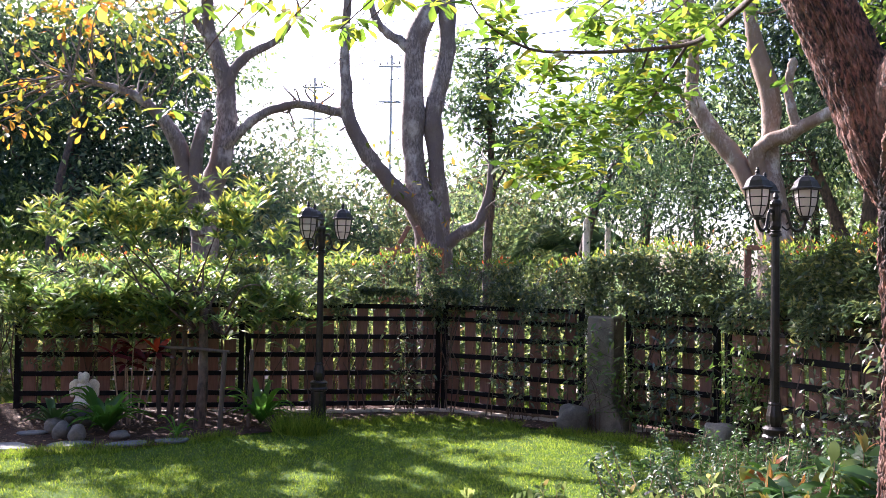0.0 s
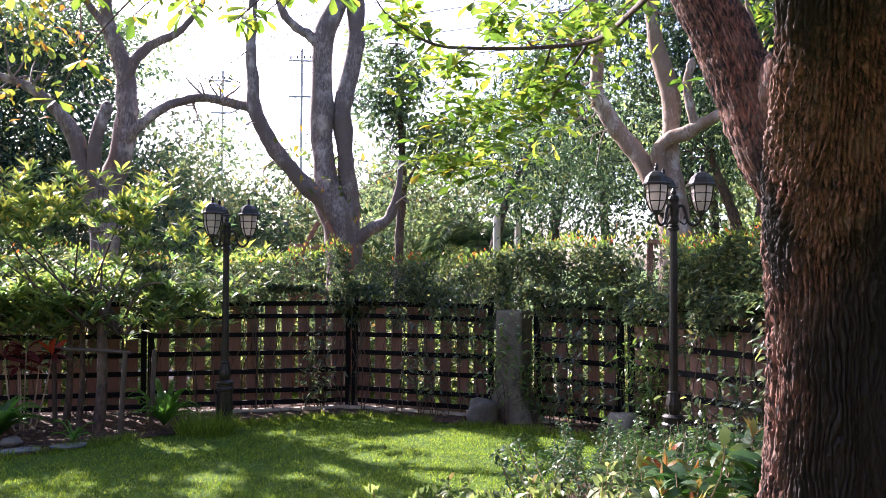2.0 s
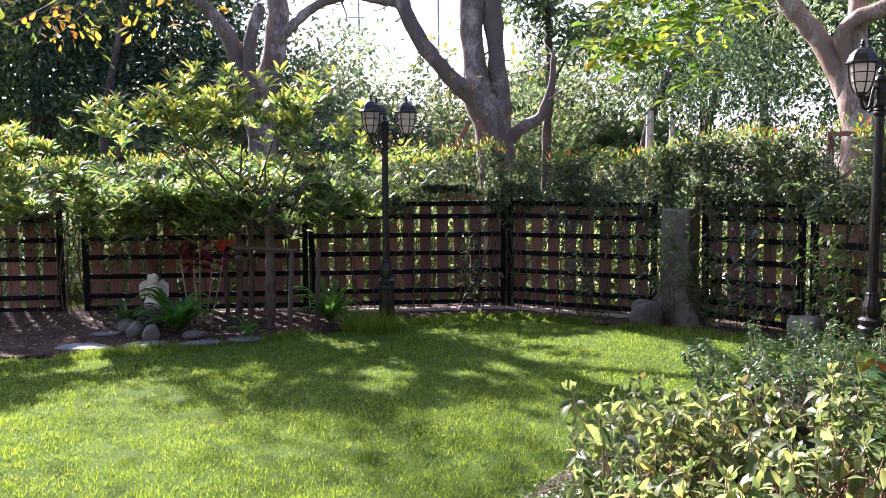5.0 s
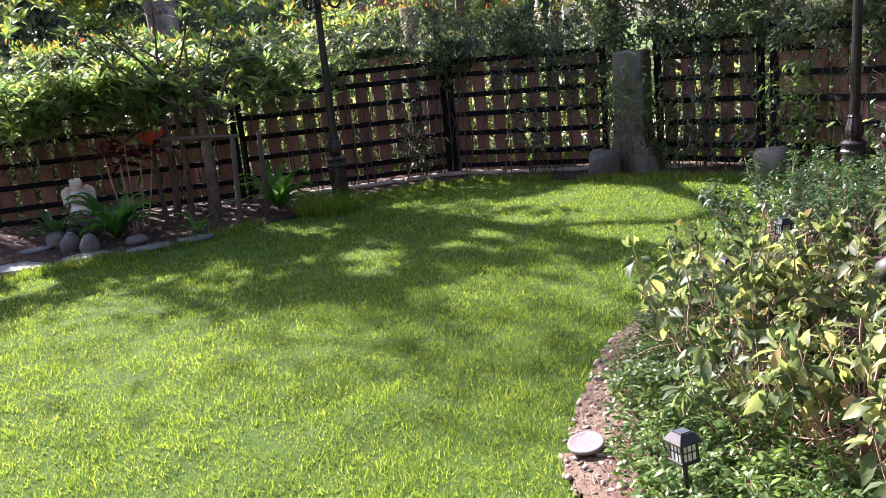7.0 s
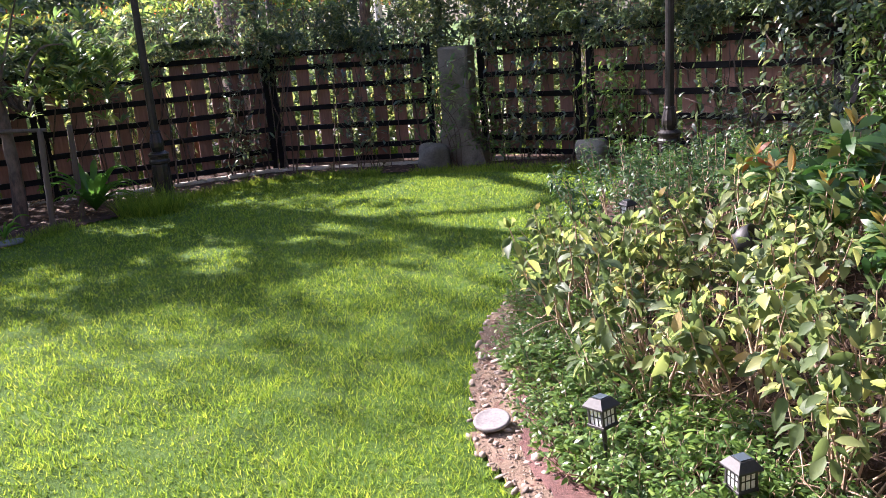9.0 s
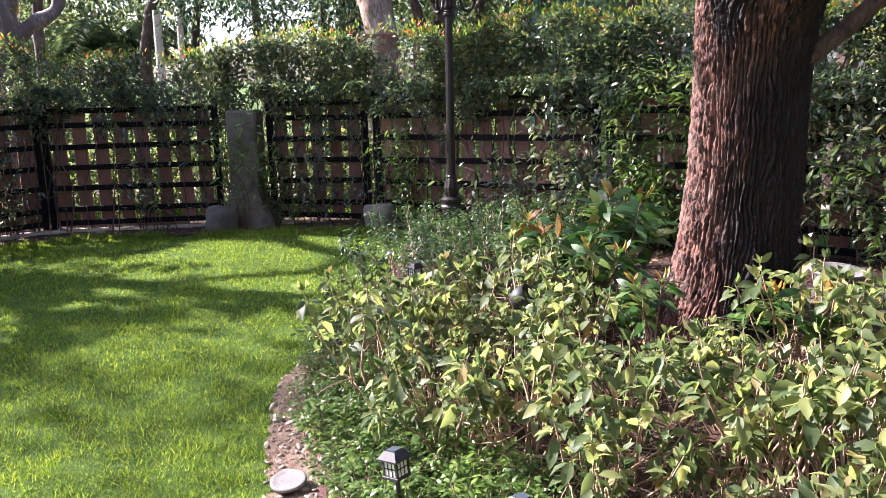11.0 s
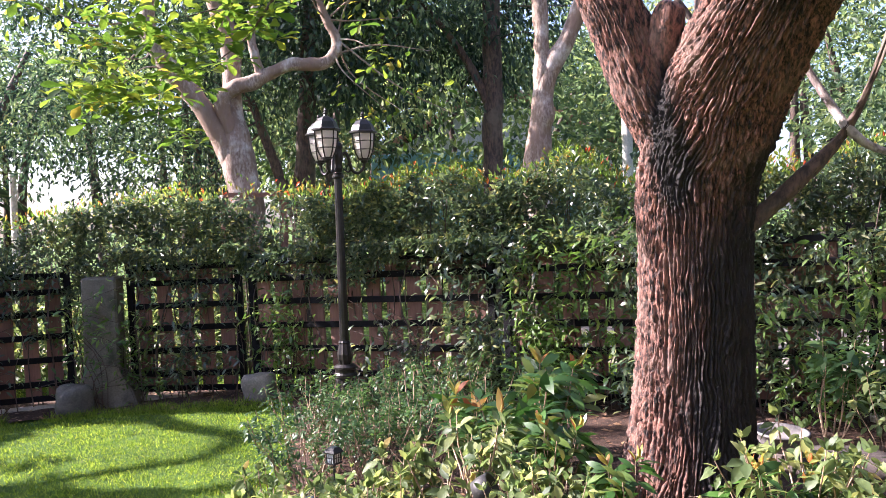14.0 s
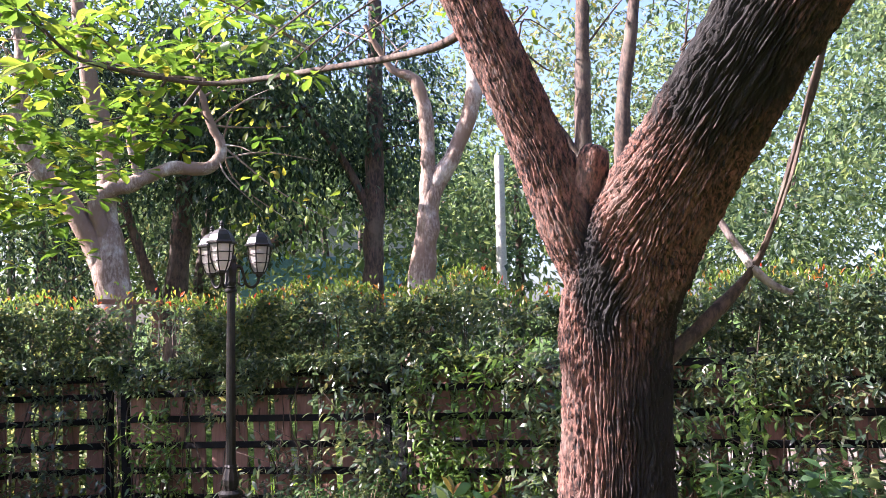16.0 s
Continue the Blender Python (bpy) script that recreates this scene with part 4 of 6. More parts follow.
# ---- trees beyond the fence ----
def tree(name, limbs, bark, label, crown=(), foliage=None, clumps=26, per=14, spread=0.22, size=(0.1, 0.18), wide=0.45, seed=1, sides=14, shape=LEAF_SMALL, twigs=0, droop=0.35, thin=1.0):
    """limbs: lists of (x, y, z, radius); crown: (centre, radii) pairs."""
    rng = np.random.default_rng(seed)
    t = thing(name, pose(0, 0, 0), label, "tree")
    for k, l in enumerate(limbs):
        v, f = tube([(x, y, z, r * thin) for x, y, z, r in l], 10 * len(l), sides, 0.2, seed + k)
        build("trunk" if k == 0 else "limb", v, [f], bark, t)
    if len(crown):
        cs, rs = [c for c, r in crown], [r for c, r in crown]
        if twigs:
            tw = []
            wood = np.vstack([spline(l, 14)[3:, :3] for l in limbs])
            for c, r in crown:
                for _ in range(twigs):
                    e = np.array(c) + rng.normal(size=3) * np.array(r) * 0.6
                    start = wood[np.argmin(np.linalg.norm(wood - e, axis=1) + rng.random(len(wood)) * 0.5)]
                    if np.linalg.norm(start - e) > 1.3 + max(r):
                        continue
                    mid = (start + e) / 2 + rng.normal(size=3) * 0.12
                    tw.append(tube([(*start, 0.016), (*mid, 0.010), (*e, 0.003)], 8, 5))
            v, f = joined(tw)
            stuff_part("twigs", v, [f], bark, t)
        p, way = clumped(rng, cs, rs, clumps, per, spread)
        d, up = outward(rng, way, droop)
        ln = rng.uniform(size[0], size[1], len(p))
        leaves("crown", p, d, up, ln, ln * wide * rng.uniform(0.8, 1.2, len(p)), foliage, t, shape=shape)
    return t


tree("pale_tree", [[(-4.35, 10.15, -0.1, 0.24), (-4.4, 10.15, 1.2, 0.21), (-4.38, 10.2, 2.6, 0.19), (-4.2, 10.29, 3.5, 0.175), (-4.2, 10.29, 4.37, 0.14), (-4.4, 10.19, 5.09, 0.10), (-4.45, 10.16, 5.8, 0.08), (-4.4, 10.1, 7, 0.04)],
                   [(-4.42, 10.05, 2.2, 0.14), (-4.52, 9.9, 2.87, 0.125), (-4.67, 9.81, 3.49, 0.11), (-4.9, 9.68, 3.85, 0.08), (-5.2, 9.5, 4.1, 0.06), (-5.9, 9.2, 4.3, 0.04)],
                   [(-4.42, 10.0, 2.4, 0.10), (-4.39, 9.86, 2.9, 0.10), (-4.38, 9.85, 3.4, 0.09), (-4.27, 9.92, 3.85, 0.085), (-4.26, 9.92, 3.9, 0.03)],
                   [(-4.2, 10.25, 4.2, 0.09), (-4.08, 10.25, 4.5, 0.08), (-3.89, 10.33, 4.78, 0.07), (-3.5, 10.51, 5.06, 0.05), (-3.2, 10.6, 5.5, 0.03)],
                   [(-4.4, 10.19, 5.0, 0.06), (-4.9, 10.0, 5.6, 0.04), (-5.6, 9.7, 6.0, 0.02)]], BARK_GREY,
     "pale grey forked tree with orange turning leaves behind the hedge",
     [((-6.4, 8.9, 4.6), (0.9, 0.8, 0.7)), ((-5.6, 9.2, 5.3), (0.8, 0.7, 0.6)), ((-5.3, 9.3, 3.9), (0.6, 0.6, 0.4)), ((-6.7, 8.7, 3.7), (0.7, 0.7, 0.35)), ((-4.6, 10.0, 6.4), (1.2, 1.0, 0.7)), ((-6.0, 9.05, 5.4), (0.8, 0.6, 0.5)), ((-5.9, 9.0, 5.5), (0.7, 0.5, 0.4)), ((-5.3, 9.6, 5.2), (1.0, 0.8, 0.9)), ((-4.7, 9.9, 4.5), (0.5, 0.4, 0.4)), ((-3.7, 10.3, 5.9), (0.7, 0.5, 0.5))],
     AUTUMN, 36, 7, 0.17, (0.10, 0.19), 0.5, 31, shape=LEAF_OBOVATE, twigs=9, thin=0.95)
tall = tree("pale_tree", [[(-1.2, 11.25, -0.1, 0.34), (-1.25, 11.25, 1.2, 0.29), (-1.3, 11.23, 2.1, 0.25), (-1.5, 11.18, 2.7, 0.2), (-1.6, 11.17, 3.4, 0.165), (-1.62, 11.16, 4.06, 0.16), (-1.61, 11.16, 5.07, 0.14), (-1.35, 11.23, 5.75, 0.12), (-1.0, 11.3, 7, 0.08)],
                   [(-1.25, 11.25, 2.1, 0.15), (-1.2, 11.26, 2.6, 0.13), (-1.28, 11.24, 3.3, 0.115), (-1.32, 11.23, 4.1, 0.125), (-1.16, 11.27, 4.9, 0.115), (-1.15, 11.27, 5.75, 0.11), (-1.1, 11.3, 7, 0.08)],
                   [(-1.35, 11.15, 2.2, 0.13), (-1.5, 10.98, 2.6, 0.12), (-1.9, 10.87, 3.03, 0.11), (-2.22, 10.78, 3.43, 0.10), (-2.47, 10.7, 3.96, 0.095), (-2.5, 10.68, 4.4, 0.075), (-2.53, 10.67, 4.9, 0.07), (-2.5, 10.68, 6, 0.05)],
                   [(-2.45, 10.7, 3.94, 0.085), (-2.7, 10.72, 4.03, 0.065), (-3.18, 10.54, 4.1, 0.06), (-3.62, 10.35, 3.95, 0.06), (-3.95, 10.22, 3.65, 0.07), (-4.15, 10.2, 3.45, 0.08)],
                   [(-1.2, 11.2, 2.0, 0.10), (-0.95, 11.2, 2.25, 0.085), (-0.64, 11.27, 2.45, 0.075), (-0.5, 11.29, 2.9, 0.05), (-0.48, 11.29, 3.3, 0.03)],
                   [(-1.63, 11.16, 4.9, 0.08), (-1.8, 11.1, 5.1, 0.07), (-2.0, 11.05, 5.23, 0.06), (-2.2, 10.99, 5.5, 0.05), (-2.3, 10.9, 6.2, 0.03)]], BARK_GREY,
     "tall grey tree with several bare stems behind the hedge",
     [((-1.4, 11.1, 6.8), (1.6, 1.2, 0.6)), ((-2.6, 10.6, 5.9), (0.7, 0.6, 0.4)), ((-0.9, 11.3, 3.2), (0.6, 0.5, 0.7)), ((-1.9, 10.9, 3.0), (0.5, 0.5, 0.6)), ((-3.1, 10.5, 4.3), (0.5, 0.4, 0.25))],
     AUTUMN, 17, 6, 0.16, (0.09, 0.16), 0.5, 33, shape=LEAF_OBOVATE, twigs=12, thin=1.06)
# extra crown above the view, placed to dapple the side fence and hedge
crng = np.random.default_rng(34)
p, way = clumped(crng, [(-2.6, 11.5, 8.2), (-0.4, 11.4, 8.6), (-4.4, 11.4, 8.3)], [(1.9, 1.5, 1.0), (1.5, 1.3, 0.9), (1.1, 1.2, 0.8)], 20, 15, 0.2)
d, up = outward(crng, way)
ln = crng.uniform(0.12, 0.18, len(p))
leaves("shade_crown", p, d, up, ln, ln * 0.48, CANOPY, tall, "green leaf crown above the view, added for dappled shade", LEAF_OBOVATE)
tree("pale_tree", [[(3.45, 10.9, 0.0, 0.28), (3.42, 10.9, 1.2, 0.25), (3.39, 10.9, 2.2, 0.23), (3.3, 10.95, 2.84, 0.2), (3.33, 11.05, 3.4, 0.15), (3.34, 11.11, 4.16, 0.13), (3.16, 11.18, 4.88, 0.11), (3.0, 11.23, 6.0, 0.08)],
                   [(3.38, 10.9, 2.1, 0.16), (3.2, 10.95, 2.7, 0.15), (2.94, 11.04, 3.25, 0.13), (2.51, 11.19, 3.85, 0.12), (2.34, 11.25, 4.3, 0.10), (2.36, 11.24, 5.17, 0.08), (2.2, 11.28, 5.8, 0.06)],
                   [(3.25, 10.9, 2.9, 0.11), (3.14, 10.87, 3.32, 0.10), (3.3, 10.8, 3.5, 0.10), (3.51, 10.72, 3.58, 0.095), (3.94, 10.52, 3.79, 0.085), (4.34, 10.32, 3.81, 0.08), (4.5, 10.24, 4.07, 0.07), (4.35, 10.33, 4.5, 0.05), (4.2, 10.4, 5.2, 0.03)],
                   [(3.6, 10.68, 3.65, 0.06), (3.5, 10.72, 4.15, 0.06), (3.55, 10.7, 4.5, 0.055), (3.56, 10.7, 4.53, 0.02)]], BARK_PALE,
     "pale smooth-barked forked tree with bright green leaves",
     [((2.6, 10.7, 5.2), (1.0, 0.9, 0.8)), ((3.8, 10.4, 5.6), (1.2, 1.0, 0.8)), ((4.9, 10.0, 5.0), (0.9, 0.8, 0.8)), ((2.0, 10.8, 4.4), (0.5, 0.5, 0.5)), ((5.2, 9.9, 3.6), (0.7, 0.6, 0.7)), ((1.2, 10.9, 4.7), (0.7, 0.6, 0.6)), ((1.7, 10.8, 5.5), (0.9, 0.7, 0.6)), ((1.9, 11.0, 3.6), (0.5, 0.5, 0.4)), ((3.0, 10.9, 6.6), (1.4, 1.1, 0.6))],
     CANOPY, 24, 8, 0.17, (0.11, 0.18), 0.48, 35, shape=LEAF_OBOVATE, twigs=5)
tree("pale_tree", [[(6.42, 8.65, 0.0, 0.22), (6.45, 8.6, 1.2, 0.2), (6.48, 8.59, 2.33, 0.18), (6.54, 8.53, 3.07, 0.15), (6.6, 8.5, 3.48, 0.13), (6.85, 8.25, 4.11, 0.11), (7.01, 8.08, 4.94, 0.10), (6.85, 8.2, 6.1, 0.06)],
                   [(6.54, 8.53, 3.2, 0.12), (6.55, 8.53, 3.7, 0.10), (6.55, 8.53, 4.34, 0.10), (6.44, 8.62, 4.95, 0.08), (6.19, 8.84, 5.15, 0.05), (5.9, 9.0, 5.7, 0.03)]], BARK_PALE,
     "pale white-barked forked tree behind the hedge",
     [((6.0, 9.2, 6.2), (1.2, 1.0, 0.7)), ((7.4, 7.9, 6.4), (1.3, 1.0, 0.8))], CANOPY, 18, 8, 0.17, (0.11, 0.17), 0.45, 37, shape=LEAF_OBOVATE, twigs=4)
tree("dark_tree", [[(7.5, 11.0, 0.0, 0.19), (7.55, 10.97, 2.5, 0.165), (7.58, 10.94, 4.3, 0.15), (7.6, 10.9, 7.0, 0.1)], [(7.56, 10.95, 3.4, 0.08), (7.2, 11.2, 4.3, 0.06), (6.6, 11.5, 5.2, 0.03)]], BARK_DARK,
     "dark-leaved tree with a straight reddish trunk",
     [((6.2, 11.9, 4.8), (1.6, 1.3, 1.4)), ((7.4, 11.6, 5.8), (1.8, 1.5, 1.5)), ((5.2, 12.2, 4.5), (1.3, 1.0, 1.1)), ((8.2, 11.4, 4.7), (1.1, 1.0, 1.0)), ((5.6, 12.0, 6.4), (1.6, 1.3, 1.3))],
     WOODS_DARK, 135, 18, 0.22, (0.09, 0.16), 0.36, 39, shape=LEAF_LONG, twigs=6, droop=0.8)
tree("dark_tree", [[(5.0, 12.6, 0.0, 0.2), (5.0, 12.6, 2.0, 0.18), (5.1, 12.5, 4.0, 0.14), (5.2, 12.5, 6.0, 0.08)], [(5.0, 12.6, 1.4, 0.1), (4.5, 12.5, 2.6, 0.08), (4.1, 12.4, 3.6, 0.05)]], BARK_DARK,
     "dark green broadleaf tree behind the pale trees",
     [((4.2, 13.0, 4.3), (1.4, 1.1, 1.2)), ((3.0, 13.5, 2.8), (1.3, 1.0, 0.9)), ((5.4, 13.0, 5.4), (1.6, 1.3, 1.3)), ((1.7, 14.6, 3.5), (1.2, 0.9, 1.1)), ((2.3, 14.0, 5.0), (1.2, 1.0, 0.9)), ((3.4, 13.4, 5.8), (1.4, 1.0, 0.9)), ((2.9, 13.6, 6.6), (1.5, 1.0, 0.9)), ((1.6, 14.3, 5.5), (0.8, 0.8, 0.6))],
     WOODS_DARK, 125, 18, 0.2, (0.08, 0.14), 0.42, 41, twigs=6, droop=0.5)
tree("slender_tree", [[(-1.08, 14.94, 0.0, 0.1), (-1.08, 14.94, 2.2, 0.085), (-1.02, 14.95, 3.4, 0.07), (-1.09, 14.94, 4.76, 0.05), (-1.16, 14.93, 6.0, 0.025)], [(-1.03, 14.95, 3.2, 0.03), (-0.7, 14.9, 3.8, 0.02), (-0.5, 14.9, 4.5, 0.01)]], BARK_DARK,
     "slender young tree with clumps of dark green leaves",
     [((-1.5, 14.9, 5.6), (0.45, 0.4, 0.6)), ((-0.85, 14.9, 5.5), (0.4, 0.4, 0.5)), ((-1.5, 14.9, 4.6), (0.45, 0.4, 0.5)), ((-0.8, 14.9, 4.5), (0.4, 0.4, 0.5)), ((-0.35, 14.7, 4.0), (0.5, 0.4, 0.4)), ((-1.3, 14.9, 3.6), (0.3, 0.3, 0.4)), ((-1.2, 14.9, 5.1), (0.5, 0.4, 0.6)), ((0.15, 14.6, 4.35), (0.4, 0.4, 0.35))],
     WOODS, 150, 13, 0.13, (0.11, 0.18), 0.5, 43, twigs=7)
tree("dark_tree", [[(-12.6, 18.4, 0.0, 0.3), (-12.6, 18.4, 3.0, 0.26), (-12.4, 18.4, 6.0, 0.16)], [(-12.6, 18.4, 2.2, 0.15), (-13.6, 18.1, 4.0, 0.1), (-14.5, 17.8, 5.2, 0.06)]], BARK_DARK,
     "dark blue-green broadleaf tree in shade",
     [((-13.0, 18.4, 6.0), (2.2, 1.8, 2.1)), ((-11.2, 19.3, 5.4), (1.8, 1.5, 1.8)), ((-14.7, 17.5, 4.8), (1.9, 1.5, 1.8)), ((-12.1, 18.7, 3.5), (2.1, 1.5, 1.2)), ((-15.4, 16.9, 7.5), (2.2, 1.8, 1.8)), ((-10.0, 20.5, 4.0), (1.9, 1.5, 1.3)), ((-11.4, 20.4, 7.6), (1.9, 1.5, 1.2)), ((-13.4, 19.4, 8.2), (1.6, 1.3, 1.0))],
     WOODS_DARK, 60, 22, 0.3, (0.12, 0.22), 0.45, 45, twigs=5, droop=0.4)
tree("thin_tree", [[(7.05, 6.5, 0.1, 0.13), (7.1, 6.45, 2.0, 0.115), (7.12, 6.42, 4.27, 0.10), (7.16, 6.36, 6.5, 0.06)], [(7.1, 6.4, 3.6, 0.04), (6.7, 6.7, 4.4, 0.025), (6.4, 6.9, 5.4, 0.01)]], BARK_DARK,
     "thin brown-trunked tree beyond the side fence", [((7.4, 6.6, 5.9), (1.2, 1.1, 0.9)), ((6.6, 6.9, 5.2), (0.5, 0.5, 0.4))], WOODS, 14, 10, 0.2, (0.09, 0.14), 0.45, 47, twigs=5)
tree("thin_tree", [[(6.88, 5.95, 0.1, 0.115), (6.92, 5.86, 1.6, 0.105), (6.95, 5.8, 2.85, 0.095), (6.98, 5.76, 4.12, 0.085), (7.12, 5.6, 5.6, 0.06)], [(6.95, 5.8, 3.0, 0.045), (7.2, 5.5, 3.8, 0.03), (7.4, 5.2, 4.8, 0.015)]], BARK_DARK,
     "thin brown-trunked tree beyond the side fence", [((7.6, 5.4, 5.8), (1.2, 1.1, 0.9)), ((7.6, 5.0, 4.9), (0.5, 0.5, 0.4))], WOODS, 14, 10, 0.2, (0.09, 0.14), 0.45, 49, twigs=5)

# woods all round, lower where the sky opens
rng = np.random.default_rng(61)
for mat, count, lo, hi, label in ((WOODS, 125, 18, 32, "mixed green woods beyond the road"), (WOODS_PALE, 75, 17, 27, "pale green trees beyond the road, haze put into the colour"), (WOODS_DARK, 55, 17, 28, "dark green woods beyond the road")):
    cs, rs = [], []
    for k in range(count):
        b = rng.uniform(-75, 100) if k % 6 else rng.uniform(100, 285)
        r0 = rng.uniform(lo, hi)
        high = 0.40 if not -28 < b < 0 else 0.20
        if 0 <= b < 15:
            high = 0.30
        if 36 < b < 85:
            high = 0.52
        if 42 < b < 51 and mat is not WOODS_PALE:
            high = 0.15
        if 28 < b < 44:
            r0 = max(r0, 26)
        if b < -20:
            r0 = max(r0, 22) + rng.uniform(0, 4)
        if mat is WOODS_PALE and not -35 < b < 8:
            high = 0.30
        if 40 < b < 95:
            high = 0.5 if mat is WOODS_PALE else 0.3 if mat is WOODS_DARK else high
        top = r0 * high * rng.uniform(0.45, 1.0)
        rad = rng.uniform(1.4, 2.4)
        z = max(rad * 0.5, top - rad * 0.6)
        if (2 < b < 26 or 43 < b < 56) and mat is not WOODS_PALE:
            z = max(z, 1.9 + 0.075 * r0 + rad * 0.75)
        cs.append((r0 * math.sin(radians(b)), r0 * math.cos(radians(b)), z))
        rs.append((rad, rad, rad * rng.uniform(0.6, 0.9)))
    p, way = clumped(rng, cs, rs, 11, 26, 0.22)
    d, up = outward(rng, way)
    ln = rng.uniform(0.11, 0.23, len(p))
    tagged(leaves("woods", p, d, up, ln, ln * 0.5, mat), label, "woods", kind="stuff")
cs, rs = [], []
for k in range(46):
    b, r0, e = rng.uniform(-47, -25), rng.uniform(24, 30), rng.uniform(0.02, 0.27)
    cs.append((r0 * math.sin(radians(b)), r0 * math.cos(radians(b)), 1.7 + r0 * e))
    rs.append((rng.uniform(1.2, 2.0),) * 2 + (1.2,))
p, way = clumped(rng, cs, rs, 12, 24, 0.34)
d, up = outward(rng, way)
ln = rng.uniform(0.12, 0.24, len(p))
tagged(leaves("woods", p, d, up, ln, ln * 0.5, WOODS), "mixed green woods beyond the corner of the garden", "woods", kind="stuff")
for mat, count, label in ((WOODS_PALE, 90, "pale green trees under the open sky, haze put into the colour"), (WOODS, 46, "mixed green trees under the open sky")):
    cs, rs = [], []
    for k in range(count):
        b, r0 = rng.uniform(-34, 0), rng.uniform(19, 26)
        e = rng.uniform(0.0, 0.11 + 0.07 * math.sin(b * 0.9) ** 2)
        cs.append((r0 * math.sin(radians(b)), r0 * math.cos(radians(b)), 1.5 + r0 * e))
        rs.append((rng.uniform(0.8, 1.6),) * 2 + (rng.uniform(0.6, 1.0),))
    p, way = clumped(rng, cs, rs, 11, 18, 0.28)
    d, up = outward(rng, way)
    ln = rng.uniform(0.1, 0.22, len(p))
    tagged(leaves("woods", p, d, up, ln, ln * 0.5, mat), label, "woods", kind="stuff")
cs, rs = [], []
for k in range(44):
    b, r0 = rng.uniform(27, 45), rng.uniform(16, 21)
    cs.append((r0 * math.sin(radians(b)), r0 * math.cos(radians(b)), rng.uniform(1.0, 6.5)))
    rs.append((rng.uniform(0.9, 1.5),) * 2 + (rng.uniform(0.6, 1.1),))
p, way = clumped(rng, cs, rs, 11, 16, 0.3)
d, up = outward(rng, way)
ln = rng.uniform(0.14, 0.26, len(p))
tagged(leaves("woods", p, d, up, ln, ln * 0.5, WOODS), "mixed green trees in front of the far house", "woods", kind="stuff")
cs, rs = [], []
for k in range(70):
    b, r0 = rng.uniform(56, 84), rng.uniform(11, 19)
    cs.append((r0 * math.sin(radians(b)), r0 * math.cos(radians(b)), rng.uniform(0.8, 2.0 + r0 * 0.42)))
    rs.append((rng.uniform(0.8, 1.5),) * 2 + (rng.uniform(0.6, 1.1),))
p, way = clumped(rng, cs, rs, 26, 18, 0.24)
d, up = outward(rng, way)
ln = rng.uniform(0.09, 0.17, len(p))
tagged(leaves("woods", p, d, up, ln, ln * 0.5, WOODS), "light green trees beyond the side fence", "woods", kind="stuff")
cs, rs = [], []
for k in range(90):
    b, r0 = (rng.uniform(-50, -29) if k % 3 == 0 else rng.uniform(14, 44)), rng.uniform(31, 37)
    cs.append((r0 * math.sin(radians(b)), r0 * math.cos(radians(b)), 1.6 + r0 * rng.uniform(0.0, 0.24)))
    rs.append((rng.uniform(1.6, 2.6),) * 2 + (rng.uniform(1.0, 1.6),))
p, way = clumped(rng, cs, rs, 12, 24, 0.3)
d, up = outward(rng, way)
ln = rng.uniform(0.2, 0.36, len(p))
tagged(leaves("woods", p, d, up, ln, ln * 0.55, WOODS), "hazy green bank of trees far behind the garden", "woods", kind="stuff")
stems = []
for k in range(60):
    b, r0 = rng.uniform(0, 95) if k % 3 else rng.uniform(-70, -34), rng.uniform(17, 26)
    x, y = r0 * math.sin(radians(b)), r0 * math.cos(radians(b))
    stems.append(tube([(x, y, -0.1, rng.uniform(0.1, 0.2)), (x + rng.normal() * 0.2, y, 2.5, 0.11), (x + rng.normal() * 0.6, y, 5.0, 0.05)], 8, 7))
v, f = joined(stems)
tagged(build("woods_trunks", v, [f], BARK_DARK), "many far dark trunks in the woods", "woods", kind="stuff")
# feathery palm far beyond the fence
palm = thing("palm", pose(0.0, 19.2, 0), "hazy green feather palm beyond the fence", "tree")
v, f = tube([(0, 0, -0.1, 0.16), (0.05, 0, 1.2, 0.12), (0.1, 0, 2.3, 0.10)], 12, 10, 0.1)
build("trunk", v, [f], BARK_GREY, palm)
for k in range(15):
    a, ln, rise = k * 2.4, rng.uniform(1.5, 2.1), rng.uniform(0.3, 1.3)
    u = np.linspace(0.08, 1, 34)
    rib = np.c_[np.cos(a) * ln * u * 0.9 + 0.1, np.sin(a) * ln * u * 0.9, 2.3 + ln * (rise * u - (0.5 + rise * 0.6) * u ** 2)]
    sd = np.array([-math.sin(a), math.cos(a), 0])
    pp = np.vstack([rib, rib])
    dd = np.vstack([sd + np.c_[np.cos(a) + 0 * u, np.sin(a) + 0 * u, -0.5 + 0 * u] * 0.6, -sd + np.c_[np.cos(a) + 0 * u, np.sin(a) + 0 * u, -0.5 + 0 * u] * 0.6])
    vv, ff = leaf_arrays(pp, dd, np.tile([0, 0, 1.0], (len(pp), 1)), 0.42, 0.035, LEAF_SMALL)
    build("frond", vv, ff, WOODS, palm, smooth=False)
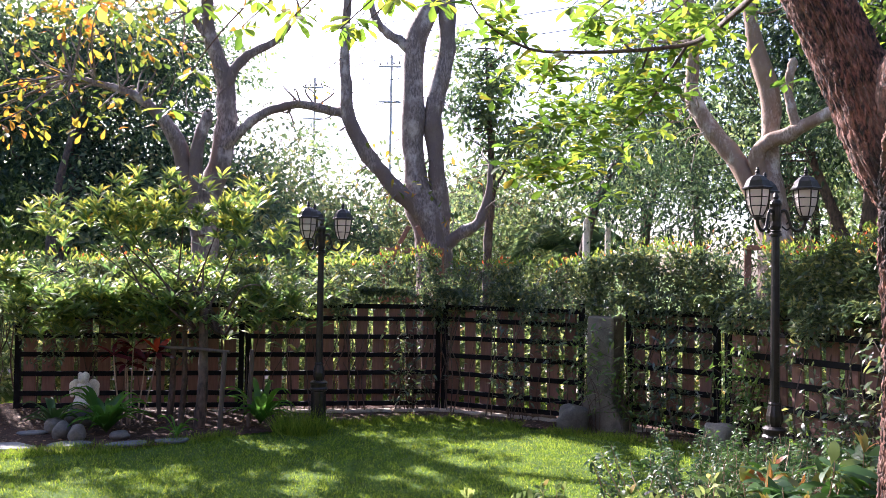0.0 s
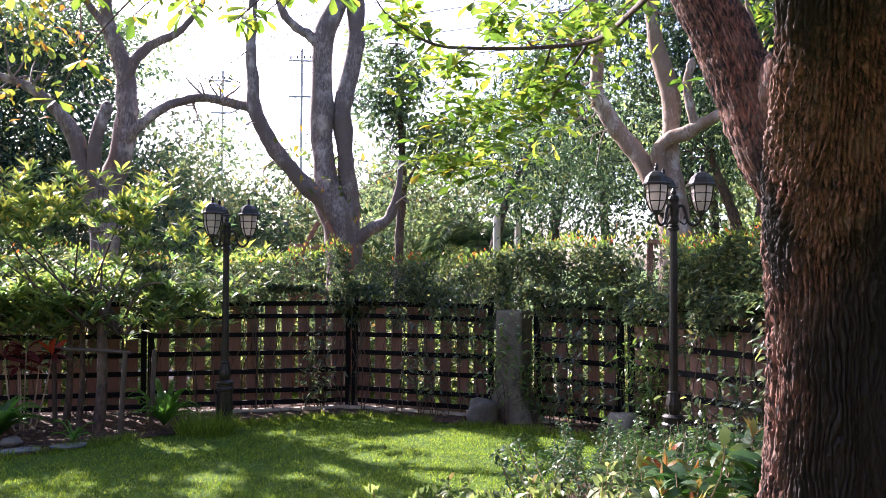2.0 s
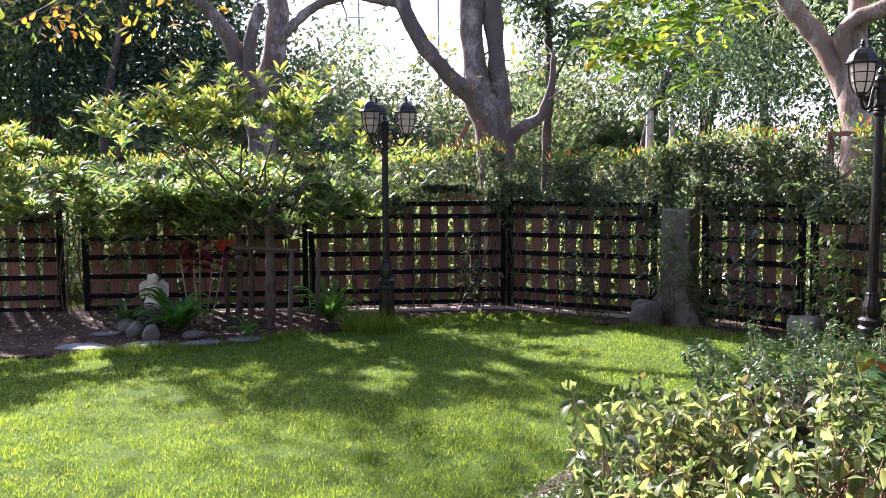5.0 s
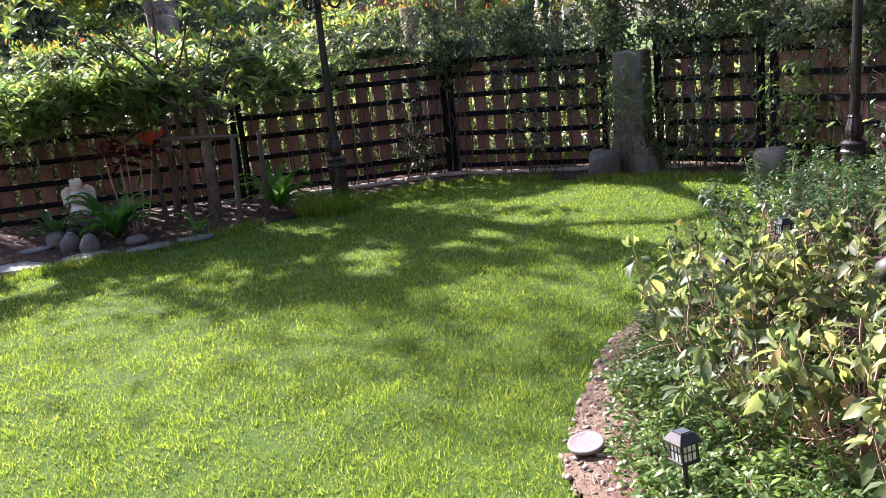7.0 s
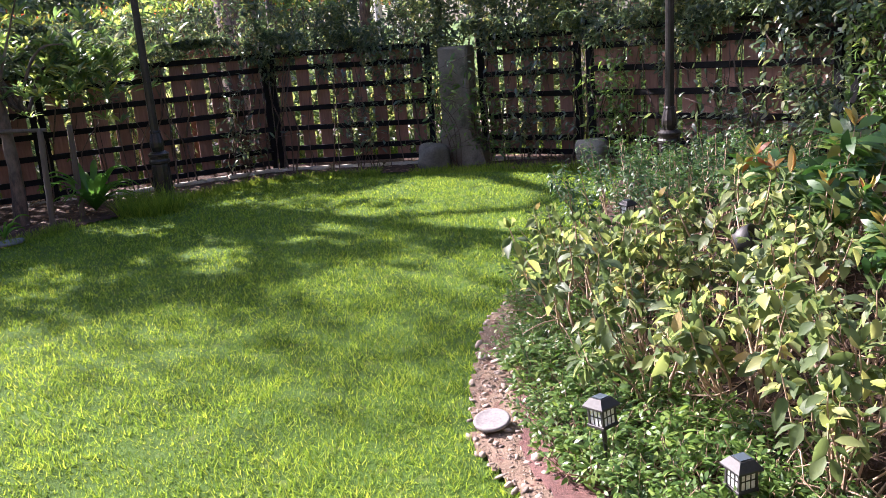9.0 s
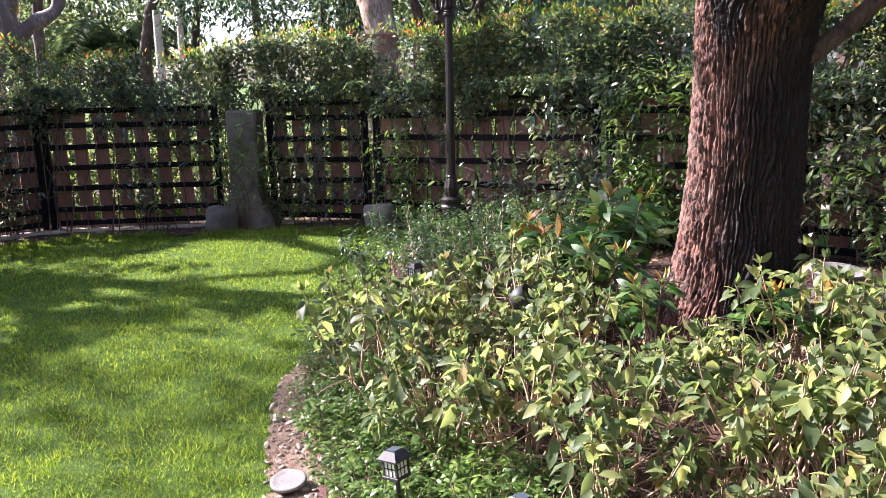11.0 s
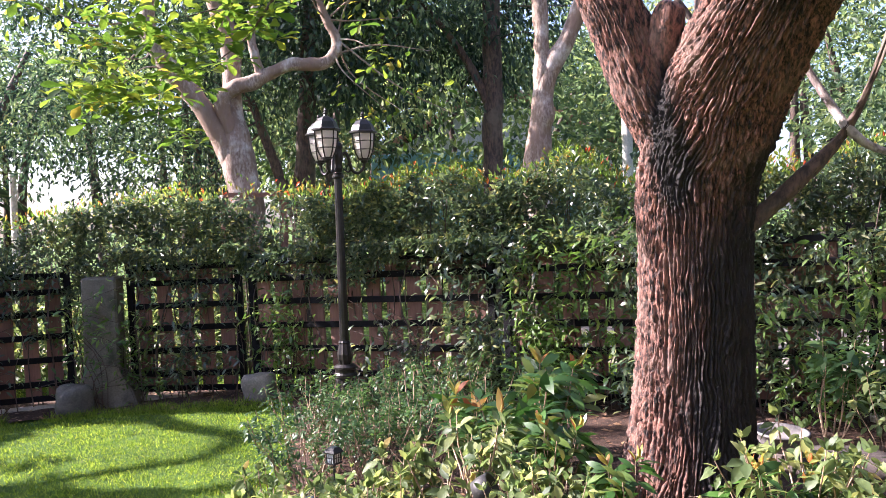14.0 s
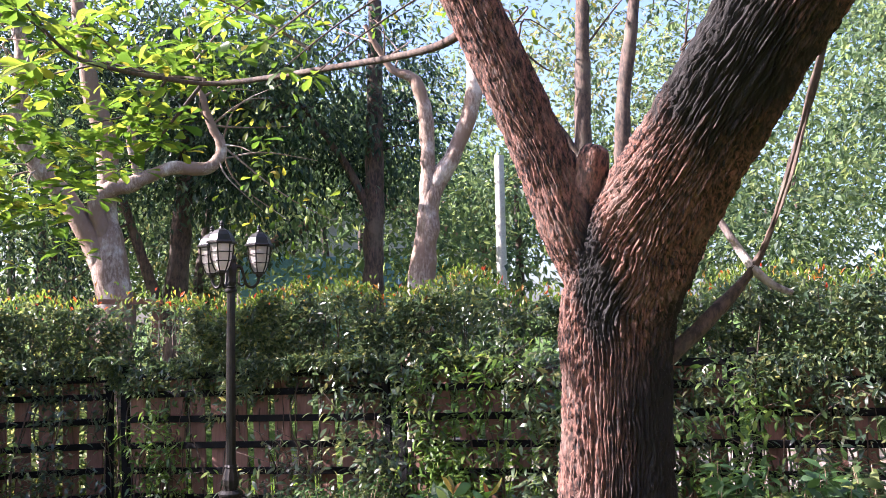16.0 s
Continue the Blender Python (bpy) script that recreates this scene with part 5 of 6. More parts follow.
# low bright shrubs just beyond the fence
cs = [(rng.uniform(-8, 9), 0, 0) for _ in range(46)]
cs = [(x, 16.4 - 0.9 * max(0, x) + rng.uniform(-0.8, 2.5) + (x > 4) * 1.0, rng.uniform(0.3, 1.2)) for x, _, _ in cs] + [(rng.uniform(10.5, 14), rng.uniform(0, 7), rng.uniform(0.5, 2.3)) for _ in range(24)]
cs += [(-8 + 7 * u, 9.1 + 2.4 * u + rng.uniform(0, 0.8), rng.uniform(0.2, 0.8)) for u in rng.random(60)]
cs += [(-1.0 + 4.4 * u, 11.0 - 1.6 * max(0, u - 0.35) + rng.uniform(0, 0.6), rng.uniform(0.15, 0.55)) for u in rng.random(34)]
p, way = clumped(rng, cs, [(rng.uniform(0.5, 1.0),) * 2 + (rng.uniform(0.4, 0.9),) for _ in cs], 30, 14, 0.16)
d, up = outward(rng, way)
ln = rng.uniform(0.08, 0.16, len(p))
tagged(leaves("undergrowth", p, d, up, ln, ln * 0.45, SHRUB), "light green undergrowth beyond the garden fence", "undergrowth", kind="stuff")

# ---- hedge ----
def hedge(name, line, tops, base, count, seed, label, thick=0.34, skirt=1050):
    """Clipped hedge along a line: stems, inner leaves, and a skin with young tips on top."""
    rng = np.random.default_rng(seed)
    t = thing(name, pose(0, 0, 0), label, "hedge")
    pts = np.array(line, float)
    seg = np.linalg.norm(np.diff(pts, axis=0), axis=1)
    cum = np.concatenate([[0], np.cumsum(seg)])

    def at(s):
        x, y, top = np.interp(s, cum, pts[:, 0]), np.interp(s, cum, pts[:, 1]), np.interp(s, cum, tops)
        k = np.clip(np.searchsorted(cum, s, side="right") - 1, 0, len(seg) - 1)
        e = np.diff(pts, axis=0)[k] / seg[k][:, None]
        return x, y, top, np.c_[-e[:, 1], e[:, 0]]

    def fill(n, skin):
        s = rng.uniform(0, cum[-1], n)
        x, y, top, nrm = at(s)
        wob = (vnoise(np.c_[s * 1.7, s * 0, s * 0 + seed]) - 0.5) * 0.22 + (vnoise(np.c_[s * 6, s * 0, s * 0 + seed]) - 0.5) * 0.12
        top = top + wob
        u = rng.random(n) ** (0.75 if skin < 2 else 0.1)
        low = base + 0.38 * vnoise(np.c_[s * 2.6, s * 0, s * 0 + seed + 5])
        z = low + (top - low) * u
        belly = 0.75 + 0.45 * vnoise(np.c_[s * 2.1, z * 2.4, s * 0 + seed])
        off = rng.choice([-1, 1], n, p=[0.68, 0.32]) * thick * belly * (rng.random(n) ** 0.35)
        if skin == 2:
            off = rng.uniform(-1, 1, n) * thick
            z = top + 0.02 + rng.normal(size=n) * 0.05
        p = np.c_[x + nrm[:, 0] * off, y + nrm[:, 1] * off, z]
        way = np.c_[nrm * np.sign(off)[:, None] * 0.8, 0.35 + 0 * s]
        hole = vnoise(p * 2.9 + seed) * 0.55 + vnoise(p * 7.0 + seed) * 0.45 > 0.45
        return p[hole], way[hole]

    p, way = fill(count, 1)
    a, up = outward(rng, way, 0.25, 1.0)
    up = unit(up + rng.normal(size=up.shape) * 0.6)
    ln = rng.uniform(0.045, 0.095, len(p))
    leaves("foliage", p, a, up, ln, ln * 0.42, HEDGE, t, shape=LEAF_SMALL)
    p, way = fill(count // 10, 2)
    a, up = outward(rng, way * 0.3 + np.array([0, 0, 0.9]), 0.0, 0.5)
    ln = rng.uniform(0.04, 0.075, len(p))
    leaves("young_leaves", p, a, up, ln, ln * 0.4, HEDGE_TIP, t, "yellow and red young leaves on top")
    # leafy shoots that hang over the garden side of the fence
    n = int(skirt * cum[-1])
    s = rng.uniform(0, cum[-1], n)
    x, y, top, nrm = at(s)
    reach = np.clip(1.9 * (0.6 * vnoise(np.c_[s * 1.15, s * 0, s * 0 + seed + 2]) + 0.4 * vnoise(np.c_[s * 4.1, s * 0, s * 0 + seed + 8])) - 0.42, 0.08, 1.0)
    z = 1.52 - 0.98 * reach * rng.random(n) ** 1.35
    off = -(0.37 + 0.2 * vnoise(np.c_[s * 3.3, z * 3.0, s * 0 + seed]) * rng.random(n) ** 0.5)
    p = np.c_[x + nrm[:, 0] * off, y + nrm[:, 1] * off, z]
    keep = 0.5 * vnoise(p * 4.1 + seed) + 0.5 * vnoise(p * 10.0 + seed) > 0.44
    p, nrm = p[keep], nrm[keep]
    a, up = outward(rng, np.c_[-nrm * 0.6, 0 * p[:, :1]], 0.45, 0.9)
    up = unit(up + rng.normal(size=up.shape) * 0.6)
    ln = rng.uniform(0.045, 0.09, len(p))
    leaves("leaf_skirt", p, a, up, ln, ln * 0.42, HEDGE, t, "leafy shoots hanging over the fence")
    st = []
    for _ in range(int(cum[-1] * 15)):
        s = np.array([rng.uniform(0, cum[-1])])
        x, y, top, nrm = at(s)
        o = rng.choice([-1.0, 1.0], p=[0.6, 0.4]) * rng.uniform(0.0, 0.2) - 0.26
        x0, y0 = x[0] + nrm[0, 0] * (o if base > 0.5 else 0), y[0] + nrm[0, 1] * (o if base > 0.5 else 0)
        g = gz(x0, y0)
        r = rng.uniform(0.004, 0.010)
        st.append(tube([(x0, y0, g - 0.02, r), (x0 + rng.normal() * 0.06, y0 + rng.normal() * 0.04, g + 0.5, r), (x0 + rng.normal() * 0.1, y0 + rng.normal() * 0.06, g + 1.0, r * 0.8), (x[0] + rng.normal() * 0.15, y[0] + rng.normal() * 0.1, top[0] - 0.1, r * 0.4)], 10, 5, 0.1))
    v, f = joined(st)
    stuff_part("stems", v, [f], BARK_DARK, t)
    return t


hedge("hedge", [(-8.8, 7.2), (-5.9, 8.35), (-1.0, 10.25), (1.2, 9.72), (2.62, 8.68)], [1.75, 1.78, 1.88, 1.9, 1.95], 0.86, 52000, 71, "clipped hedge with small dark leaves and red tips, back fence")
hedge("hedge", [(2.62, 8.68), (3.2, 7.75), (4.15, 6.2), (5.6, 3.8), (7.1, 1.3)], [1.95, 2.0, 2.02, 2.1, 2.15], 0.82, 56000, 73, "clipped hedge with small dark leaves and red tips, side fence", skirt=1100)


# leafy stems that hang over the front of the fence
def climber(x, y, z0, z1, wide, n, seed, label, mat=HEDGE, size=(0.055, 0.105), turn=-59, low=7):
    rng = np.random.default_rng(seed)
    t = thing("climbing_shrub", pose(x, y, 0, 0, 0, turn), label, "shrub", "shrubs growing through the fence")
    st, tips = [], []
    for _ in range(9):
        bx = rng.normal() * wide * 0.35
        top = rng.uniform(z0 + 0.3, z1)
        path = [(bx, -0.02, z0 - 0.02, 0.005), (bx + rng.normal() * 0.08, -0.08, z0 + (top - z0) * 0.4, 0.0045), (bx + rng.normal() * 0.18, -0.14 + rng.normal() * 0.06, z0 + (top - z0) * 0.75, 0.003), (bx + rng.normal() * 0.25, -0.16 + rng.normal() * 0.1, top, 0.003)]
        st.append(tube(path, 14, 5))
        c = spline(path, 30)[low:, :3]
        tips.append(c[rng.integers(0, len(c), n // 9)] + rng.normal(size=(n // 9, 3)) * np.array([0.10, 0.07, 0.08]))
    v, f = joined(st)
    stuff_part("stems", v, [f], BARK_DARK, t)
    p = np.vstack(tips)
    a, up = outward(rng, np.c_[rng.normal(size=(len(p), 1)), -0.5 + 0 * p[:, :1], 0 * p[:, :1]], 0.35, 0.5)
    ln = rng.uniform(*size, len(p))
    leaves("foliage", p, a, up, ln, ln * 0.34, mat, t, shape=LEAF_LONG)
    return t


for k, (x, y, z0, z1, w, n, turn) in enumerate([(2.75, 7.85, 0.0, 1.3, 0.5, 500, -59), (3.3, 6.75, 0.05, 1.1, 0.5, 420, -59), (3.75, 6.0, 0.1, 1.75, 0.7, 1300, -59), (4.1, 5.35, 0.1, 1.75, 0.8, 1700, -59), (4.5, 4.7, 0.12, 1.7, 0.7, 1400, -59), (4.95, 3.9, 0.15, 1.2, 0.6, 700, -59),
                                               (5.0, 3.55, 0.15, 1.6, 0.5, 900, -59), (5.6, 2.9, 0.2, 1.5, 0.7, 1000, -59), (1.9, 8.75, -0.02, 1.2, 0.5, 420, -39), (1.55, 9.05, -0.05, 1.1, 0.4, 300, -39), (0.2, 9.55, -0.08, 1.25, 0.4, 260, -13), (-1.2, 9.75, -0.08, 1.2, 0.5, 240, 20), (1.12, 9.02, -0.08, 1.45, 0.3, 260, -27)]):
    climber(x, y, z0, z1, w, n if n == 260 else int(n * 1.1), 80 + k, "leafy climbing stems growing over the front of the fence", HEDGE if k % 3 else COVER, turn=turn, low=21 if n == 260 else 7)

# ---- large bush on stakes in the corner bed ----
rng = np.random.default_rng(91)
bush = thing("large_bush", pose(0, 0, 0), "wide bush with whorls of bright yellow-green leaves tied to stakes", "bush")
mass = [((-3.6, 7.8, 2.0), (0.85, 0.65, 0.78)), ((-4.6, 7.45, 1.75), (0.9, 0.6, 0.62)), ((-2.6, 8.1, 2.05), (0.7, 0.5, 0.55)), ((-5.7, 7.1, 1.6), (0.9, 0.6, 0.5)), ((-2.1, 8.7, 1.6), (0.5, 0.35, 0.4)), ((-3.3, 7.9, 1.35), (1.3, 0.6, 0.32)), ((-6.6, 6.8, 1.9), (0.9, 0.6, 0.6)), ((-5.0, 7.5, 1.25), (0.9, 0.5, 0.25)), ((-4.2, 7.75, 1.1), (1.0, 0.3, 0.2)), ((-2.6, 8.3, 1.25), (0.7, 0.4, 0.3)), ((-3.6, 7.6, 1.15), (1.2, 0.25, 0.25)), ((-5.6, 7.2, 1.15), (0.8, 0.3, 0.25)), ((-3.9, 7.75, 1.2), (1.2, 0.35, 0.35)), ((-2.5, 8.35, 1.2), (0.8, 0.35, 0.4)), ((-5.2, 7.25, 1.3), (0.9, 0.4, 0.35)), ((-3.2, 8.05, 0.98), (1.1, 0.3, 0.26)), ((-4.6, 7.7, 0.95), (0.8, 0.25, 0.22))]
tips = []
for c, r in mass:
    n = int(200 * (r[0] * r[2] + r[1] * r[2] + r[0] * r[1]))
    d = rand_unit(rng, n)
    d[:, 2] = np.where(d[:, 2] < -0.3, -d[:, 2], d[:, 2])
    tips.append(np.array(c) + d * np.array(r) * rng.uniform(0.5, 1.15, (n, 1)) + rng.normal(size=(n, 3)) * 0.07)
tips = np.vstack(tips)
tips = tips[vnoise(tips * 3.1 + 3) > np.where(tips[:, 2] > 1.4, 0.53, 0.46)]
tips = tips[(tips[:, 0] < -3.3) | (rng.random(len(tips)) < 0.75)]
p, d, up = rosettes(rng, tips, 9, 0.12, 0.85, 0.1)
ln = rng.uniform(0.10, 0.19, len(p))
leaves("foliage", p, d, up, ln, ln * 0.23, BUSH, bush, shape=LEAF_LONG)
crest = tips[tips[:, 2] > 1.75 + 0.32 * np.cos((tips[:, 0] + 3.4) * 0.9) + rng.normal(size=len(tips)) * 0.12]
p, d, up = rosettes(rng, crest + np.array([0, 0, 0.04]), 6, 0.1, 1.3, 0.1)
ln = rng.uniform(0.09, 0.16, len(p))
leaves("young_leaves", p, d, up, ln, ln * 0.25, BUSH_TIP, bush, "yellow-green young leaves on top", shape=LEAF_LONG)
st = []
root = [(-3.05, 7.6), (-3.5, 7.75), (-2.9, 7.75)]
for k in range(22):
    x, y = root[k % 3]
    near_tips = tips[np.hypot(tips[:, 0] - x, tips[:, 1] - y) < 1.3]
    e = near_tips[rng.integers(0, len(near_tips))]
    st.append(tube([(x + rng.normal() * 0.03, y, 1.0, 0.02), ((x * 0.6 + e[0] * 0.4), (y * 0.6 + e[1] * 0.4), 1.35 + rng.random() * 0.25, 0.012), (*e, 0.005)], 12, 5, 0.1))
v, f = joined(st)
stuff_part("branches", v, [f], BARK_DARK, bush)
for x, y, r, h in ((-3.0, 7.5, 0.055, 1.3), (-3.5, 7.75, 0.035, 1.3), (-3.33, 7.7, 0.03, 1.3)):
    v, f = tube([(x, y, -0.02, r * 1.15), (x + 0.02, y + 0.03, 0.5, r), (x - 0.01, y + 0.06, h, r * 0.8)], 14, 10, 0.12, 5)
    build("stem", v, [f], BARK_DARK, bush)
for x, y, h, tip in ((-2.7, 7.38, 0.84, 3), (-3.62, 7.75, 0.86, -2), (-2.55, 7.75, 0.82, 2)):
    v, f = tube([(0, 0, -0.03, 0.026), (0, 0, h * 0.5, 0.026), (0, 0, h, 0.024), (0, 0, h + 0.004, 0.004)], 18, 9, 0.12, 2)
    tagged(build("stake", v, [f], TIMBER, place=pose(x, y, 0, 0, tip, 0)), "weathered round timber stake supporting the large bush", "stake", "stakes round the bush")
v, f = tube([(-3.72, 7.66, 0.85, 0.018), (-3.1, 7.5, 0.862, 0.019), (-2.6, 7.38, 0.855, 0.016)], 20, 9, 0.12)
tagged(build("cross_pole", v, [f], TIMBER), "dark horizontal timber pole tied across the stakes", "pole")

# red cordyline behind the statue
cord = thing("cordyline", pose(-3.83, 7.5, 0), "cordyline with dark red and bright red leaves on thin canes", "plant")
for k in range(6):
    x, y, h = rng.normal() * 0.15, rng.normal() * 0.08, rng.uniform(0.6, 1.12)
    v, f = tube([(x * 0.5, y * 0.5, 0, 0.010), (x, y, h * 0.6, 0.008), (x * 1.3, y, h, 0.006)], 8, 6)
    cane = build("cane", v, [f], TWIG, cord)
    for a in rng.uniform(0, 6.28, 9):
        v, f = leaf_arrays(np.array([[x * 1.3, y, h]]), np.array([[math.cos(a), math.sin(a), rng.uniform(-0.5, 0.9)]]), unit(rng.normal(size=(1, 3)) * 0.3 + np.array([0, 0, 1])), rng.uniform(0.15, 0.27), rng.uniform(0.045, 0.085), LEAF_LONG)
        build("blade", v, f, RED, cane)
    if k == 2:
        for a in (0.4, 2.2, 4.0, 5.3):
            v, f = leaf_arrays(np.array([[x * 1.3, y, h]]), np.array([[math.cos(a) * 0.7, math.sin(a) * 0.7, 0.9]]), unit(rng.normal(size=(1, 3)) * 0.3 + np.array([0, -1, 0.3])), 0.22, 0.075, LEAF_LONG)
            build("blade", v, f, RED_NEW, cane, "bright red young blade")

# ---- cherub statue on its stones ----
def ball(bm, c, r, sub=3, k=(1, 1, 1)):
    g = bmesh.ops.create_icosphere(bm, subdivisions=sub, radius=1)
    for vv in g["verts"]:
        vv.co = Vector((vv.co.x * r * k[0] + c[0], vv.co.y * r * k[1] + c[1], vv.co.z * r * k[2] + c[2]))


bm = bmesh.new()
ball(bm, (0, 0, 0.07), 0.10, k=(1.0, 0.9, 0.8))
ball(bm, (0, -0.005, 0.16), 0.088, k=(0.95, 0.75, 1.1))
ball(bm, (0, -0.01, 0.235), 0.07, k=(1.1, 0.75, 0.8))
ball(bm, (0, -0.012, 0.32), 0.058, k=(1, 1, 1.08))
for k in range(9):
    a6 = 0.7 * k
    ball(bm, (0.034 * math.cos(a6), 0.004 + 0.034 * math.sin(a6), 0.345 + 0.01 * (k % 3)), 0.028, 2)
for sx in (-1, 1):
    ball(bm, (sx * 0.085, 0.05, 0.262), 0.06, 2, (0.8, 0.3, 0.9))
    ball(bm, (sx * 0.118, 0.055, 0.235), 0.055, 2, (0.75, 0.28, 1.1))
    ball(bm, (sx * 0.125, 0.058, 0.17), 0.05, 2, (0.6, 0.26, 1.25))
    ball(bm, (sx * 0.06, -0.05, 0.195), 0.03, 2, (0.9, 1.0, 1.5))
    ball(bm, (sx * 0.025, -0.08, 0.235), 0.026, 2, (1.2, 0.9, 1.0))
    ball(bm, (sx * 0.05, -0.085, 0.06), 0.045, 2, (0.9, 1.6, 0.8))
statue = tagged(part("garden_statue", bm, STATUE, place=pose(-4.24, 7.27, 0.2, 0, 0, 25), smooth=True), "small pale cast stone winged statue sitting on garden rocks", "statue")
fuse = statue.modifiers.new("fuse", "REMESH")
fuse.mode, fuse.voxel_size, fuse.use_smooth_shade = "VOXEL", 0.006, True
for k, (x, y, sx, sy, sz) in enumerate([(-4.26, 7.28, 0.34, 0.3, 0.26), (-4.02, 6.62, 0.2, 0.17, 0.2), (-3.83, 6.6, 0.2, 0.16, 0.2), (-4.3, 6.9, 0.26, 0.2, 0.2), (-3.45, 6.75, 0.2, 0.16, 0.12)]):
    lumpy("rock", (sx, sy, sz), ROCK, pose(x, y, sz * 0.4, 0, 0, k * 50), "rounded grey garden rock in the corner bed", "rock", "rocks in the corner bed", 20 + k)
for k, (x, y, sx, sy) in enumerate([(-4.25, 6.15, 0.5, 0.34), (-3.75, 6.4, 0.42, 0.3), (-3.25, 6.55, 0.42, 0.2), (-2.9, 6.8, 0.36, 0.18), (-4.45, 6.75, 0.28, 0.2)]):
    rng2 = np.random.default_rng(k)
    bm = bmesh.new()
    n = 9
    lo = [bm.verts.new((sx / 2 * (0.8 + 0.35 * rng2.random()) * math.cos(6.283 * j / n), sy / 2 * (0.8 + 0.35 * rng2.random()) * math.sin(6.283 * j / n), 0)) for j in range(n)]
    face = bm.faces.new(lo)
    ex = bmesh.ops.extrude_face_region(bm, geom=[face])
    bmesh.ops.translate(bm, vec=(0, 0, 0.022), verts=[g for g in ex["geom"] if isinstance(g, bmesh.types.BMVert)])
    bmesh.ops.bevel(bm, geom=list(bm.edges), offset=0.006, segments=1, affect="EDGES")
    tagged(part("slate_slab", bm, SLATE, place=pose(x, y, 0.012 + float(lawn_z(np.array([x]), np.array([y]))[0]), rng2.normal() * 1.5, rng2.normal() * 1.5, 25)), "flat grey slate slab set in the soil", "slab", "slate slabs in the bed")


def frond_plant(x, y, n, length, width, seed, label, mat=FERN):
    """A rosette of arching strap leaves."""
    rng = np.random.default_rng(seed)
    t = thing("fern", pose(x, y, gz(x, y)), label, "fern", "ferns in the corner bed")
    for k in range(n):
        a = k * 2.399 + rng.normal() * 0.2
        ln = length * rng.uniform(0.7, 1.15)
        rise = rng.uniform(1.0, 2.3)
        s = np.linspace(0, 1, 9)
        r = ln * (s * 0.95)
        z = ln * (rise * s - (0.35 + rise * 0.45) * s ** 2.2) + 0.03
        w = width * np.sin(np.clip(s * 1.05 + 0.06, 0, 1) * np.pi) ** 0.7 * (1 + 0.12 * np.sin(s * 40))
        rows = []
        for j in range(9):
            cx, cy = r[j] * math.cos(a), r[j] * math.sin(a)
            nx, ny = -math.sin(a) * w[j] / 2, math.cos(a) * w[j] / 2
            rows += [(cx - nx, cy - ny, z[j] + 0.012), (cx, cy, z[j]), (cx + nx, cy + ny, z[j] + 0.012)]
        q = [(3 * j + c, 3 * j + c + 1, 3 * j + c + 4, 3 * j + c + 3) for j in range(8) for c in (0, 1)]
        build("frond", np.array(rows), [np.array(q)], mat, t)
    return t


frond_plant(-3.74, 6.95, 52, 0.42, 0.062, 5, "glossy green fern with arching strap fronds below the statue")
frond_plant(-2.45, 7.85, 36, 0.46, 0.06, 8, "dark green fern with arching fronds against the fence")
frond_plant(-2.95, 6.95, 14, 0.2, 0.02, 9, "small grassy plant on the bed")
frond_plant(-4.35, 6.95, 26, 0.3, 0.05, 12, "silvery grey-green leafy plant beside the rocks", FEATHER)

# ---- pebbles, disc and solar lanterns along the lawn ----
rng = np.random.default_rng(101)
peb_me = [lumpy("pebble", (1, 0.75, 0.5), STONE, pose(0, 0, -5), seed=k, parent=edging, sub=1, rough=0.2) for k in range(5)]
placed = []
tries = 0
while len(placed) < 300 and tries < 20000:
    tries += 1
    s = rng.random() * (len(PEBBLE_OUT) - 3.0)
    k = int(s)
    a = np.array(PEBBLE_OUT[k]) * (1 - (s - k)) + np.array(PEBBLE_OUT[k + 1]) * (s - k)
    b_ = np.array(PEBBLE_IN[min(k, 9)]) * (1 - (s - k)) + np.array(PEBBLE_IN[min(k + 1, 9)]) * (s - k)
    u = rng.random() * (0.6 if a[1] < 3.1 else 1.0) - 0.05
    q = a * (1 - u) + b_ * u
    size = 0.024 + 0.046 * rng.random() ** 1.3
    if any((q[0] - w[0]) ** 2 + (q[1] - w[1]) ** 2 < (0.36 * (size + w[2])) ** 2 for w in placed) or math.hypot(q[0] - 0.35, q[1] - 2.68) < 0.075:
        continue
    placed.append((q[0], q[1], size))
for k, (x, y, size) in enumerate(placed):
    m = Matrix.LocRotScale((x, y, float(lawn_z(np.array([x]), np.array([y]))[0]) + 0.017 + rng.normal() * 0.007), Euler((rng.normal() * 0.2, rng.normal() * 0.2, rng.uniform(0, 6.3))), (size, size * rng.uniform(0.6, 1.1), size * rng.uniform(0.5, 1.1)))
    if k < 5:
        peb_me[k].matrix_basis = m
    else:
        o = new("pebble", peb_me[k % 5].data)
        o.parent, o.matrix_basis = edging, m
# small chips between the pebbles
n = 1500
s_, u_ = rng.random(n) * 8, rng.random(n)
k_ = s_.astype(int)
w_ = (s_ - k_)[:, None]
po, pi = np.array(PEBBLE_OUT), np.array(PEBBLE_IN)
q = (po[k_] * (1 - w_) + po[k_ + 1] * w_) * (1 - u_[:, None]) + (pi[np.minimum(k_, 9)] * (1 - w_) + pi[np.minimum(k_ + 1, 9)] * w_) * u_[:, None]
chip = np.array([(1, 0, 0), (-0.5, 0.8, 0.05), (-0.6, -0.7, 0), (0.1, 0.1, 0.8), (0.1, 0, -0.6)])
chip_f = np.array([(0, 1, 3), (1, 2, 3), (2, 0, 3), (1, 0, 4), (2, 1, 4), (0, 2, 4)])
sz = rng.uniform(0.003, 0.008, n)
ra = rng.uniform(0, 6.28, n)
cx = chip[None, :, 0] * np.cos(ra)[:, None] - chip[None, :, 1] * np.sin(ra)[:, None]
